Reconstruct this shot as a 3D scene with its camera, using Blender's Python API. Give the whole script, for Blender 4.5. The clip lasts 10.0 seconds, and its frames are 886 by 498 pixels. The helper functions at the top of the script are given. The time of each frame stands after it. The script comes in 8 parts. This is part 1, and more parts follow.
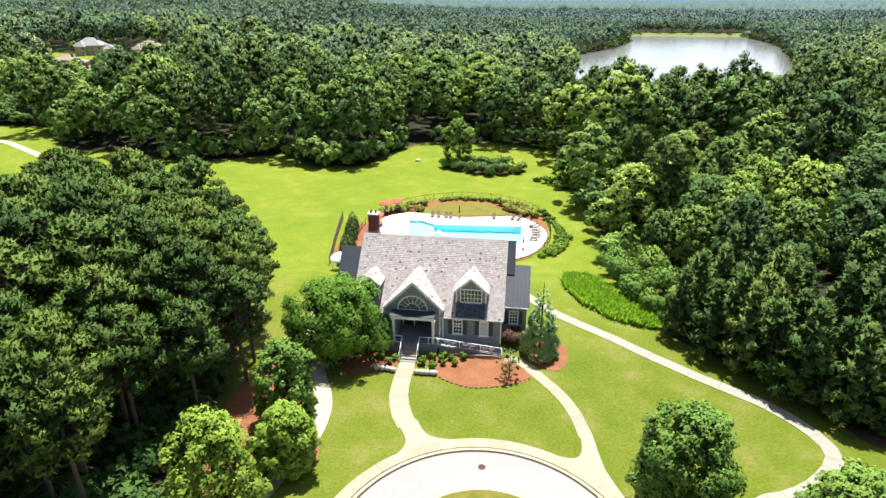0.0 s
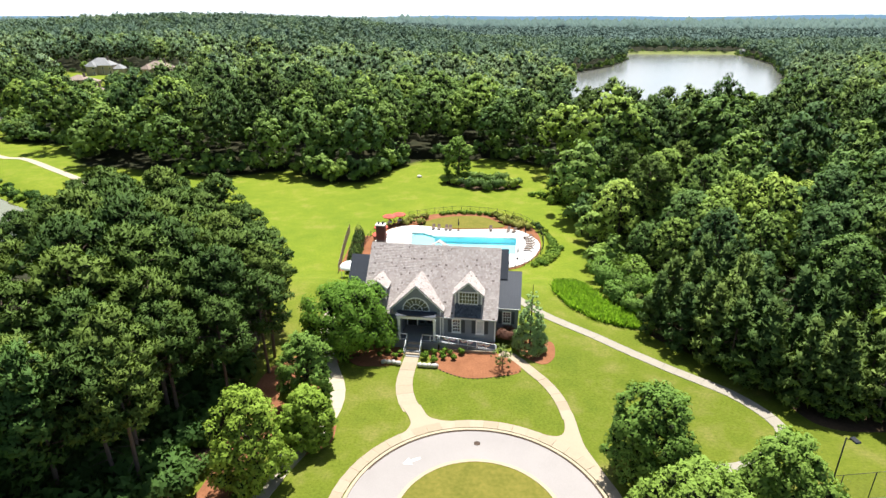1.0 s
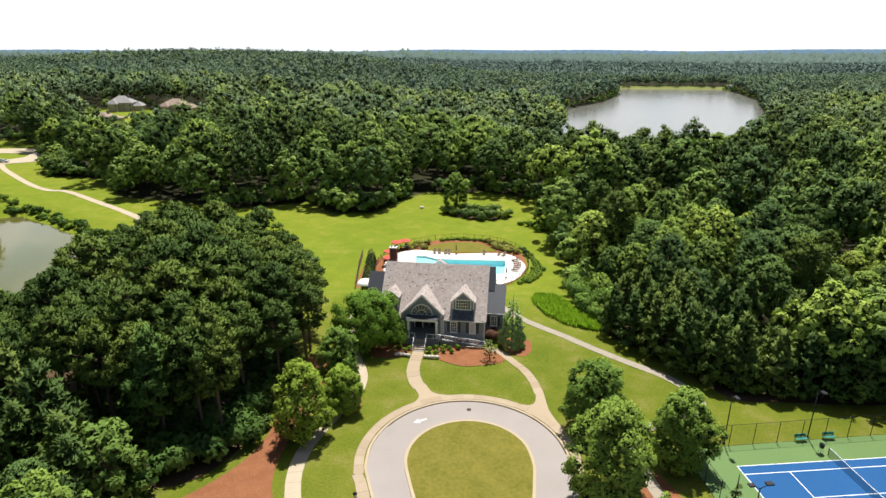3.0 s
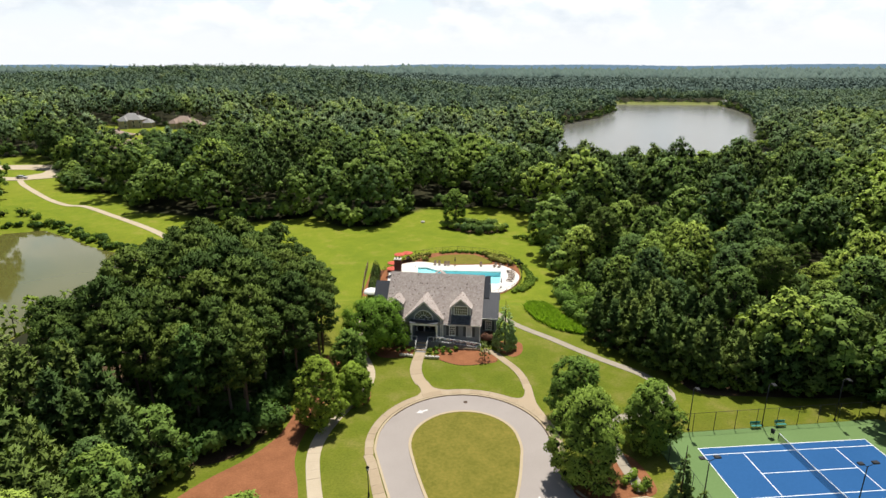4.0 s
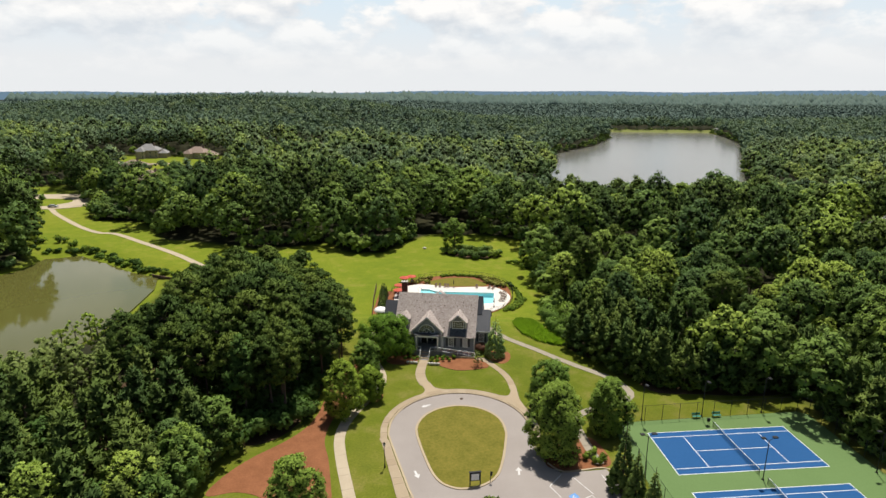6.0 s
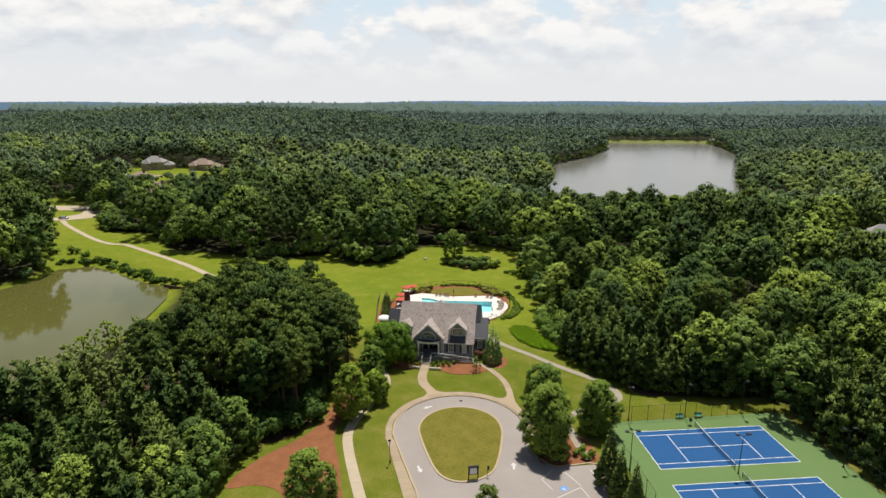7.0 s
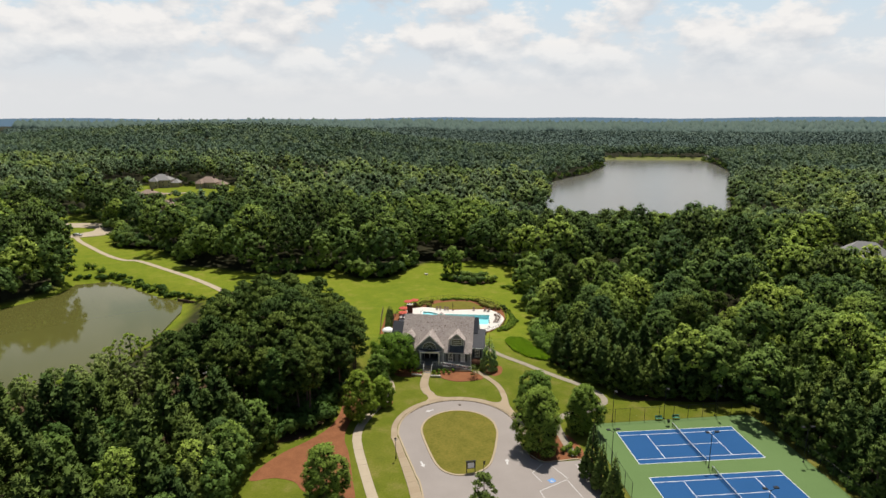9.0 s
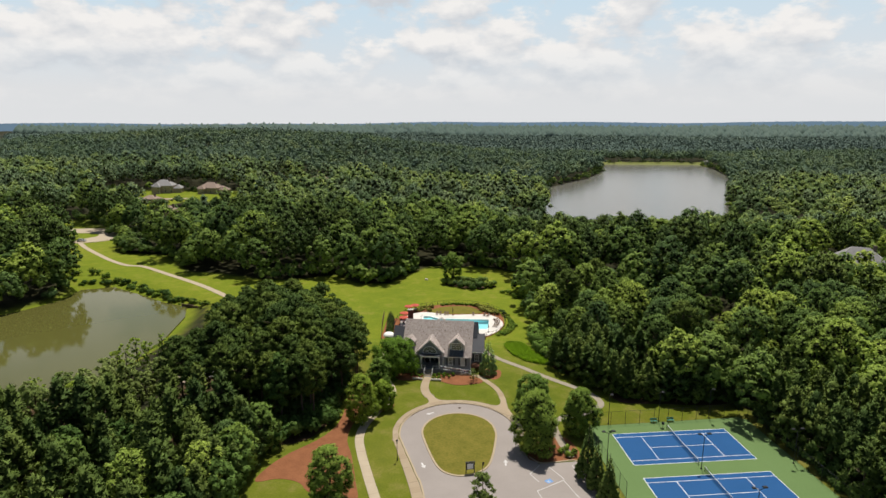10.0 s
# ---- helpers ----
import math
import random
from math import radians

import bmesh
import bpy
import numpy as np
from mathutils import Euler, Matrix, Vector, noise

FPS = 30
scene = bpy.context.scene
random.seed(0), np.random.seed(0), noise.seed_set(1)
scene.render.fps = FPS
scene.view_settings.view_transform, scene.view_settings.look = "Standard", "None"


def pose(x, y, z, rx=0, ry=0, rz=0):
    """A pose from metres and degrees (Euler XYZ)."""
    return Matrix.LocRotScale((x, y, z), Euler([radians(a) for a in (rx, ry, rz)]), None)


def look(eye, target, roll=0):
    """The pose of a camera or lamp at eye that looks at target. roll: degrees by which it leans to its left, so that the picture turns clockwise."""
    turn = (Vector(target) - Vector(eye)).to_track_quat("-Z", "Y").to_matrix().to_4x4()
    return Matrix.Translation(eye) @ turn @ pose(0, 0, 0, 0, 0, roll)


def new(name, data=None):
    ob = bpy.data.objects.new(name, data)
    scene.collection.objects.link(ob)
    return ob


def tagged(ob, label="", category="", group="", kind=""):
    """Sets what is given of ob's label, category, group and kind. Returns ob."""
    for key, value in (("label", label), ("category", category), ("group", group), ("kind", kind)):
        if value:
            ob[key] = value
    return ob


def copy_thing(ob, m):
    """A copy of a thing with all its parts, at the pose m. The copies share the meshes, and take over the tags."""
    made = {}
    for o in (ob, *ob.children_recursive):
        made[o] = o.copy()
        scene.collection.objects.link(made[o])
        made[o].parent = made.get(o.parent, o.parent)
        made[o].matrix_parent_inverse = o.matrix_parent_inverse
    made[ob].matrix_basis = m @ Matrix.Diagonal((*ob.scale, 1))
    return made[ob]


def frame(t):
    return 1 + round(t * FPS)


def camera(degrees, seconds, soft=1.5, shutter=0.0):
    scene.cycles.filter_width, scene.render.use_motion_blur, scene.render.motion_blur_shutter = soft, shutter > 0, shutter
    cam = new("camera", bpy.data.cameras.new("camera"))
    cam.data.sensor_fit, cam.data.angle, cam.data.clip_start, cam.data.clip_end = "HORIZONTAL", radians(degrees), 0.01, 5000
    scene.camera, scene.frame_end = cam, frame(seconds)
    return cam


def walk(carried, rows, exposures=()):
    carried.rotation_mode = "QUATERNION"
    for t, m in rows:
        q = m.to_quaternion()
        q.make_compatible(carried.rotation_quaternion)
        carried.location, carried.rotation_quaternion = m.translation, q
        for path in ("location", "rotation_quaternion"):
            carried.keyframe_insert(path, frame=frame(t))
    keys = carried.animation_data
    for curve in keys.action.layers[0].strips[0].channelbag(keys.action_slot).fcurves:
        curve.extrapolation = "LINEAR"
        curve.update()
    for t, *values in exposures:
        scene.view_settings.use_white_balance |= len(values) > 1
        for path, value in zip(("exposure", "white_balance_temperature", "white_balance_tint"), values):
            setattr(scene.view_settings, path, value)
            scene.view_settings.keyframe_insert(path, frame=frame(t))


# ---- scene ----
# ---------- camera and flight ----------
cam = camera(75.28, 10.0)
PATH = [
    (0.0, -0.579, -38.980, 37.568, 4.109, -23.240, -0.116),
    (0.5, -0.281, -42.818, 38.689, 4.105, -22.477, -0.157),
    (1.0, -0.018, -46.775, 39.770, 4.131, -21.727, -0.177),
    (1.5, 0.203, -51.089, 40.955, 4.069, -20.981, -0.138),
    (2.0, 0.529, -55.763, 42.294, 4.045, -20.222, -0.089),
    (2.5, 0.829, -61.031, 43.871, 4.035, -19.519, -0.086),
    (4.0, 2.012, -76.359, 48.581, 4.039, -17.547, -0.120),
    (4.5, 2.344, -81.498, 50.297, 4.042, -16.958, -0.133),
    (5.0, 2.643, -86.523, 51.927, 4.015, -16.354, -0.167),
    (5.5, 3.018, -91.205, 53.339, 4.036, -15.742, -0.126),
    (7.0, 3.762, -102.854, 57.290, 4.022, -14.295, -0.158),
    (7.5, 3.807, -106.096, 58.301, 3.995, -13.878, -0.170),
    (8.0, 3.926, -109.077, 59.218, 3.957, -13.481, -0.168),
    (8.5, 4.064, -111.538, 59.980, 3.947, -13.191, -0.179),
    (9.0, 4.318, -113.738, 60.481, 3.944, -12.799, -0.175),
    (9.5, 4.434, -115.347, 61.127, 3.975, -12.623, -0.106),
    (10.0, 4.526, -116.772, 61.715, 3.952, -12.377, -0.195),
]


def shot(x, y, z, yaw, pitch, roll):
    return pose(x, y, z, 0, 0, yaw) @ pose(0, 0, 0, 90 + pitch) @ pose(0, 0, 0, 0, 0, roll)


EXPOSURE = [(0.0, 1.12, 5950, 9), (1.0, 0.96, 6050, 9), (2.5, 0.63, 6300, 10), (4.0, 0.29, 6500, 10), (5.5, 0.11, 6550, 10), (7.0, 0.0, 6600, 11), (10.0, -0.12, 6600, 11)]
walk(cam, [(r[0], shot(*r[1:])) for r in PATH], EXPOSURE)

# ---------- sky and sun ----------
SUN_ELEV, SUN_AZ = radians(70), radians(10)      # azimuth from +y towards +x
world = bpy.data.worlds.new("sky")
scene.world = world
world.use_nodes = True
wn, wl = world.node_tree.nodes, world.node_tree.links
wn.clear()
w_out, w_bg = wn.new("ShaderNodeOutputWorld"), wn.new("ShaderNodeBackground")
w_sky = wn.new("ShaderNodeTexSky")
w_sky.sky_type, w_sky.sun_disc = "NISHITA", False
w_sky.sun_elevation, w_sky.sun_rotation = SUN_ELEV, SUN_AZ
w_sky.air_density, w_sky.dust_density, w_sky.ozone_density = 1.0, 2.0, 1.0
w_co, w_sep = wn.new("ShaderNodeTexCoord"), wn.new("ShaderNodeSeparateXYZ")
wl.new(w_co.outputs["Generated"], w_sep.inputs[0])


def w_math(op, a, b=None):
    n = wn.new("ShaderNodeMath")
    n.operation = op
    for i, v in enumerate((a, b)):
        if v is None:
            continue
        if isinstance(v, (int, float)):
            n.inputs[i].default_value = v
        else:
            wl.new(v, n.inputs[i])
    return n.outputs[0]


# heaped cloud low in the sky, thinning to clear blue overhead
w_map = wn.new("ShaderNodeMapping")
w_map.inputs["Scale"].default_value = (8.5, 8.5, 17.0)
w_map.inputs["Location"].default_value = (1.3, 0.0, 0.6)
wl.new(w_co.outputs["Generated"], w_map.inputs[0])
w_n1 = wn.new("ShaderNodeTexNoise")
w_n1.inputs["Scale"].default_value, w_n1.inputs["Detail"].default_value, w_n1.inputs["Roughness"].default_value = 1.0, 10, 0.56
wl.new(w_map.outputs[0], w_n1.inputs["Vector"])
w_ramp = wn.new("ShaderNodeMapRange")
w_ramp.interpolation_type = "SMOOTHSTEP"
w_ramp.inputs["From Min"].default_value, w_ramp.inputs["From Max"].default_value = 0.41, 0.52
wl.new(w_n1.outputs["Fac"], w_ramp.inputs["Value"])
# white haze towards the horizon
w_haze = wn.new("ShaderNodeMapRange")
w_haze.inputs["From Min"].default_value, w_haze.inputs["From Max"].default_value = 0.05, 0.20
w_haze.inputs["To Min"].default_value, w_haze.inputs["To Max"].default_value = 1.0, 0.0
wl.new(w_sep.outputs[2], w_haze.inputs["Value"])
w_high = wn.new("ShaderNodeMapRange")
w_high.inputs["From Min"].default_value, w_high.inputs["From Max"].default_value = 0.21, 0.40
w_high.inputs["To Min"].default_value, w_high.inputs["To Max"].default_value = 1.0, 0.10
wl.new(w_sep.outputs[2], w_high.inputs["Value"])
w_low = wn.new("ShaderNodeMapRange")
w_low.inputs["From Min"].default_value, w_low.inputs["From Max"].default_value = 0.02, 0.12
wl.new(w_sep.outputs[2], w_low.inputs["Value"])
w_mask0 = w_math("MULTIPLY", w_math("MULTIPLY", w_ramp.outputs[0], w_low.outputs[0]), w_high.outputs[0])
# sunlit crowns and greyer bases of the clouds
w_map2 = wn.new("ShaderNodeMapping")
w_map2.inputs["Scale"].default_value = (8.5, 8.5, 17.0)
w_map2.inputs["Location"].default_value = (1.3, 0.0, 0.95)
wl.new(w_co.outputs["Generated"], w_map2.inputs[0])
w_n2 = wn.new("ShaderNodeTexNoise")
w_n2.inputs["Scale"].default_value, w_n2.inputs["Detail"].default_value = 1.0, 7
wl.new(w_map2.outputs[0], w_n2.inputs["Vector"])
w_diff = w_math("SUBTRACT", w_n1.outputs["Fac"], w_n2.outputs["Fac"])
w_r2 = wn.new("ShaderNodeMapRange")
w_r2.inputs["From Min"].default_value, w_r2.inputs["From Max"].default_value = -0.13, 0.10
wl.new(w_diff, w_r2.inputs["Value"])
w_cl = wn.new("ShaderNodeMix")
w_cl.data_type = "RGBA"
w_cl.inputs["A"].default_value, w_cl.inputs["B"].default_value = (13.0, 13.9, 14.9, 1), (19.0, 18.9, 18.6, 1)
wl.new(w_r2.outputs[0], w_cl.inputs["Factor"])
w_veil = wn.new("ShaderNodeMix")
w_veil.data_type = "RGBA"
w_blue = wn.new("ShaderNodeMix")
w_blue.data_type = "RGBA"
w_blue.inputs["A"].default_value, w_blue.inputs["B"].default_value = (12.2, 15.8, 18.4, 1), (15.7, 16.2, 16.6, 1)
wl.new(w_haze.outputs[0], w_blue.inputs["Factor"])
# the haze scatters forwards: bright on the sun's side of the sky, thin on the far side
w_dot = wn.new("ShaderNodeVectorMath")
w_dot.operation = "DOT_PRODUCT"
w_dot.inputs[1].default_value = (math.sin(SUN_AZ - 0.2), math.cos(SUN_AZ - 0.2), 0)
wl.new(w_co.outputs["Generated"], w_dot.inputs[0])
w_fwd = wn.new("ShaderNodeMapRange")
w_fwd.interpolation_type = "SMOOTHSTEP"
w_fwd.inputs["From Min"].default_value, w_fwd.inputs["From Max"].default_value = -0.45, 0.62
w_fwd.inputs["To Min"].default_value, w_fwd.inputs["To Max"].default_value = 0.06, 1.0
wl.new(w_dot.outputs["Value"], w_fwd.inputs["Value"])
w_thick = w_math("MULTIPLY", w_high.outputs[0], w_fwd.outputs[0])
wl.new(w_thick, w_veil.inputs["Factor"]), wl.new(w_sky.outputs[0], w_veil.inputs["A"]), wl.new(w_blue.outputs["Result"], w_veil.inputs["B"])
w_mix = wn.new("ShaderNodeMix")
w_mix.data_type = "RGBA"
wl.new(w_math("MULTIPLY", w_mask0, w_fwd.outputs[0]), w_mix.inputs["Factor"])
wl.new(w_veil.outputs["Result"], w_mix.inputs["A"]), wl.new(w_cl.outputs["Result"], w_mix.inputs["B"])
w_bg.inputs["Strength"].default_value = 0.05
wl.new(w_mix.outputs["Result"], w_bg.inputs["Color"]), wl.new(w_bg.outputs[0], w_out.inputs[0])

sun = new("sun", bpy.data.lights.new("sun", "SUN"))
sun.data.energy, sun.data.angle, sun.data.color = 5.0, radians(0.55), (1.0, 0.95, 0.86)
_d = Vector((math.sin(SUN_AZ) * math.cos(SUN_ELEV), math.cos(SUN_AZ) * math.cos(SUN_ELEV), math.sin(SUN_ELEV)))
sun.matrix_world = look(_d * 300, (0, 0, 0))

# ---------- materials ----------
def mat_base(name, rough=0.8, metal=0.0):
    m = bpy.data.materials.new(name)
    m.use_nodes = True
    nt = m.node_tree
    b = nt.nodes["Principled BSDF"]
    b.inputs["Roughness"].default_value, b.inputs["Metallic"].default_value = rough, metal
    b.inputs["Specular IOR Level"].default_value = 0.12 if rough > 0.75 else 0.4
    return m, nt, b


def node_noise(nt, scale, detail=4, rough=0.55, coord="Object", stretch=None):
    tc, n = nt.nodes.new("ShaderNodeTexCoord"), nt.nodes.new("ShaderNodeTexNoise")
    n.inputs["Scale"].default_value, n.inputs["Detail"].default_value, n.inputs["Roughness"].default_value = scale, detail, rough
    src = tc.outputs[coord]
    if stretch:
        mp = nt.nodes.new("ShaderNodeMapping")
        mp.inputs["Scale"].default_value = stretch
        nt.links.new(src, mp.inputs[0])
        src = mp.outputs[0]
    nt.links.new(src, n.inputs["Vector"])
    return n.outputs["Fac"]


def node_ramp(nt, fac, stops):
    r = nt.nodes.new("ShaderNodeValToRGB")
    el = r.color_ramp.elements
    while len(el) < len(stops):
        el.new(0.5)
    for e, (p, c) in zip(el, stops):
        e.position, e.color = p, (*c, 1)
    nt.links.new(fac, r.inputs[0])
    return r.outputs[0]


def node_mix(nt, fac, a, b, mode="MIX"):
    n = nt.nodes.new("ShaderNodeMix")
    n.data_type, n.blend_type = "RGBA", mode
    for key, v in (("Factor", fac), ("A", a), ("B", b)):
        if isinstance(v, float):
            n.inputs[0].default_value = v
        elif isinstance(v, tuple):
            n.inputs[key].default_value = (*v, 1)
        else:
            nt.links.new(v, n.inputs[key])
    return n.outputs["Result"]


def node_bump(nt, b, height, strength, dist):
    n = nt.nodes.new("ShaderNodeBump")
    n.inputs["Strength"].default_value, n.inputs["Distance"].default_value = strength, dist
    nt.links.new(height, n.inputs["Height"])
    nt.links.new(n.outputs[0], b.inputs["Normal"])


def surface(name, lo, hi, big=0.15, fine=6.0, rough=0.85, bump=0.3, metal=0.0, spread=0.55, dist=0.02, coord="Object", stretch=None):
    """A surface that varies at two scales between the colours lo and hi."""
    m, nt, b = mat_base(name, rough, metal)
    n1, n2 = node_noise(nt, big, 3, coord=coord, stretch=stretch), node_noise(nt, fine, 5, 0.6, coord=coord, stretch=stretch)
    c1 = node_ramp(nt, n1, [(0.3, lo), (0.7, hi)])
    c2 = node_ramp(nt, n2, [(0.3, lo), (0.7, hi)])
    nt.links.new(node_mix(nt, spread, c1, c2), b.inputs["Base Color"])
    if bump:
        node_bump(nt, b, n2, bump, dist)
    return m


def random_surface(name, stops, rough=0.85, fine=8.0, which="island", grain=0.25):
    """Pieces that differ one from another: colour by a random value per piece, with fine grain."""
    m, nt, b = mat_base(name, rough)
    if which == "island":
        rnd = nt.nodes.new("ShaderNodeNewGeometry").outputs["Random Per Island"]
    else:
        rnd = nt.nodes.new("ShaderNodeObjectInfo").outputs["Random"]
    c = node_ramp(nt, rnd, stops)
    n = node_noise(nt, fine, 4)
    g = node_ramp(nt, n, [(0.25, (0.55, 0.55, 0.55)), (0.75, (1.0, 1.0, 1.0))])
    nt.links.new(node_mix(nt, grain * 2, c, g, "MULTIPLY"), b.inputs["Base Color"])
    node_bump(nt, b, n, 0.3, 0.01)
    return m


def leaf_material(name, stops, per, trans=0.10, rough=0.7):
    """Leaves: colour per tree and per leaf, with light let through."""
    m = bpy.data.materials.new(name)
    m.use_nodes = True
    nt = m.node_tree
    nt.nodes.clear()
    out, mixs = nt.nodes.new("ShaderNodeOutputMaterial"), nt.nodes.new("ShaderNodeMixShader")
    pr, tr = nt.nodes.new("ShaderNodeBsdfPrincipled"), nt.nodes.new("ShaderNodeBsdfTranslucent")
    pr.inputs["Roughness"].default_value = rough
    pr.inputs["Specular IOR Level"].default_value = 0.09
    if per == "object":
        rnd = nt.nodes.new("ShaderNodeObjectInfo").outputs["Random"]
    else:
        at = nt.nodes.new("ShaderNodeAttribute")
        at.attribute_name = "tint"
        rnd = at.outputs["Fac"]
    isl = nt.nodes.new("ShaderNodeNewGeometry").outputs["Random Per Island"]
    c = node_ramp(nt, rnd, stops)
    v = node_ramp(nt, isl, [(0.0, (1.04, 1.08, 1.07)), (0.5, (1.15, 1.18, 1.14)), (1.0, (1.28, 1.29, 1.21))])
    col = node_mix(nt, 1.0, c, v, "MULTIPLY")
    nt.links.new(col, pr.inputs["Base Color"])
    tcol = node_mix(nt, 1.0, col, (1.25, 1.3, 0.5), "MULTIPLY")
    nt.links.new(tcol, tr.inputs["Color"])
    mixs.inputs[0].default_value = trans
    nt.links.new(pr.outputs[0], mixs.inputs[1]), nt.links.new(tr.outputs[0], mixs.inputs[2])
    nt.links.new(mixs.outputs[0], out.inputs["Surface"])
    return m


def water_material(name, col, rough=0.03, wave=0.6, strength=0.05, spec=0.5):
    m, nt, b = mat_base(name, rough)
    b.inputs["Base Color"].default_value = (*col, 1)
    b.inputs["IOR"].default_value = 1.33
    b.inputs["Specular IOR Level"].default_value = spec
    node_bump(nt, b, node_noise(nt, wave, 4), strength, 0.1)
    return m


def ground_material():
    m, nt, b = mat_base("grass", 0.95)
    b.inputs["Specular IOR Level"].default_value = 0.1
    big, mid, fine = node_noise(nt, 0.022, 4), node_noise(nt, 0.22, 5, 0.6), node_noise(nt, 3.5, 4, 0.7)
    c1 = node_ramp(nt, big, [(0.32, (0.142, 0.190, 0.016)), (0.5, (0.182, 0.225, 0.018)), (0.68, (0.232, 0.245, 0.028))])
    c2 = node_ramp(nt, mid, [(0.30, (0.118, 0.182, 0.014)), (0.55, (0.188, 0.240, 0.020)), (0.70, (0.290, 0.272, 0.060))])
    c3 = node_ramp(nt, fine, [(0.25, (0.6, 0.62, 0.55)), (0.75, (1.12, 1.1, 1.05))])
    # the mown lawns are duller and drier than the meadow
    l1 = node_ramp(nt, big, [(0.32, (0.093, 0.118, 0.013)), (0.5, (0.124, 0.143, 0.017)), (0.68, (0.184, 0.164, 0.042))])
    l2 = node_ramp(nt, mid, [(0.30, (0.074, 0.110, 0.010)), (0.50, (0.134, 0.155, 0.017)), (0.66, (0.24, 0.200, 0.075))])
    am = nt.nodes.new("ShaderNodeAttribute")
    am.attribute_name = "meadow"
    turf = node_mix(nt, am.outputs["Fac"], node_mix(nt, 0.5, l1, l2), node_mix(nt, 0.5, c1, c2))
    turf = node_mix(nt, 1.0, turf, c3, "MULTIPLY")
    at = nt.nodes.new("ShaderNodeAttribute")
    at.attribute_name = "wooded"
    litter = node_ramp(nt, mid, [(0.3, (0.018, 0.022, 0.010)), (0.7, (0.040, 0.036, 0.017))])
    nt.links.new(node_mix(nt, at.outputs["Fac"], turf, litter), b.inputs["Base Color"])
    node_bump(nt, b, fine, 0.6, 0.06)
    return m


M_GRASS = ground_material()
M_LAWN = surface("island_lawn", (0.100, 0.106, 0.014), (0.205, 0.172, 0.034), 0.34, 2.2, 0.95, 0.5, dist=0.05)
M_CONC = surface("concrete", (0.345, 0.272, 0.188), (0.395, 0.320, 0.228), 0.25, 9.0, 0.9, 0.15)
M_SLAB = random_surface("concrete_slab", [(0.0, (0.345, 0.272, 0.188)), (0.5, (0.370, 0.296, 0.206)), (1.0, (0.395, 0.320, 0.228))], 0.9, 3.0, "object", 0.12)
M_PALE = surface("pale_path_concrete", (0.38, 0.318, 0.232), (0.47, 0.40, 0.30), 0.3, 7.0, 0.9, 0.15)
M_AGED = surface("aged_path_concrete", (0.275, 0.242, 0.190), (0.345, 0.306, 0.245), 0.5, 6.0, 0.9, 0.2)
M_ROAD = surface("worn_asphalt", (0.262, 0.234, 0.216), (0.350, 0.316, 0.294), 0.12, 14.0, 0.92, 0.25, dist=0.01)
M_KERB = surface("tan_kerb", (0.36, 0.29, 0.195), (0.45, 0.37, 0.255), 0.4, 8.0, 0.9, 0.2)
M_SLOT = surface("drain_slot", (0.06, 0.04, 0.03), (0.10, 0.07, 0.05), 1.0, 8.0, 0.9, 0.1)
M_PAINT = surface("road_paint", (0.46, 0.45, 0.44), (0.66, 0.65, 0.64), 1.0, 10.0, 0.7, 0.05)
M_BLUEPAINT = surface("blue_road_paint", (0.10, 0.25, 0.55), (0.14, 0.32, 0.62), 1.0, 10.0, 0.7, 0.05)
M_STRAW = surface("pine_straw", (0.165, 0.066, 0.030), (0.30, 0.128, 0.062), 0.5, 5.0, 0.95, 0.8, dist=0.05)
M_LITTER = surface("leaf_litter", (0.05, 0.034, 0.019), (0.11, 0.072, 0.040), 0.3, 3.0, 0.95, 0.8, dist=0.08)
M_COURTB = surface("blue_court", (0.016, 0.080, 0.215), (0.022, 0.096, 0.255), 0.12, 3.0, 0.8, 0.05)
M_COURTG = surface("green_court", (0.112, 0.185, 0.066), (0.135, 0.215, 0.080), 0.10, 3.0, 0.85, 0.05)
M_LINE = surface("court_line", (0.72, 0.76, 0.80), (0.82, 0.84, 0.86), 1.0, 10.0, 0.7, 0)
M_BLACK = surface("black_metal", (0.012, 0.012, 0.014), (0.025, 0.025, 0.028), 2.0, 12.0, 0.45, 0.05, 0.3)
M_SHAKE = random_surface("cedar_shake", [(0.0, (0.13, 0.102, 0.090)), (0.040, (0.40, 0.338, 0.308)), (0.35, (0.455, 0.392, 0.360)), (0.8, (0.49, 0.428, 0.395)), (1.0, (0.56, 0.50, 0.465))], 0.9, 0.9, "island", 0.18)
M_SIDING = surface("grey_siding", (0.225, 0.242, 0.262), (0.270, 0.290, 0.310), 0.6, 6.0, 0.75, 0.05, stretch=(1, 1, 4))
M_TRIM = surface("white_trim", (0.80, 0.80, 0.78), (0.88, 0.88, 0.86), 0.8, 9.0, 0.6, 0.03)
M_DARKROOF = surface("dark_metal_roof", (0.030, 0.034, 0.046), (0.046, 0.052, 0.066), 0.5, 7.0, 0.6, 0.1)
M_SLATE = random_surface("grey_slate", [(0.0, (0.07, 0.08, 0.095)), (1.0, (0.15, 0.165, 0.185))], 0.8, 3.0)
M_SHUTTER = surface("dark_shutter", (0.055, 0.063, 0.072), (0.078, 0.085, 0.094), 1.0, 9.0, 0.7, 0.05)
M_RECESSSHADE = surface("recess_shade", (0.02, 0.018, 0.016), (0.04, 0.035, 0.03), 1.0, 4.0, 0.9, 0)
M_BLIND = surface("window_blind", (0.52, 0.53, 0.53), (0.62, 0.62, 0.62), 1.0, 4.0, 0.8, 0)
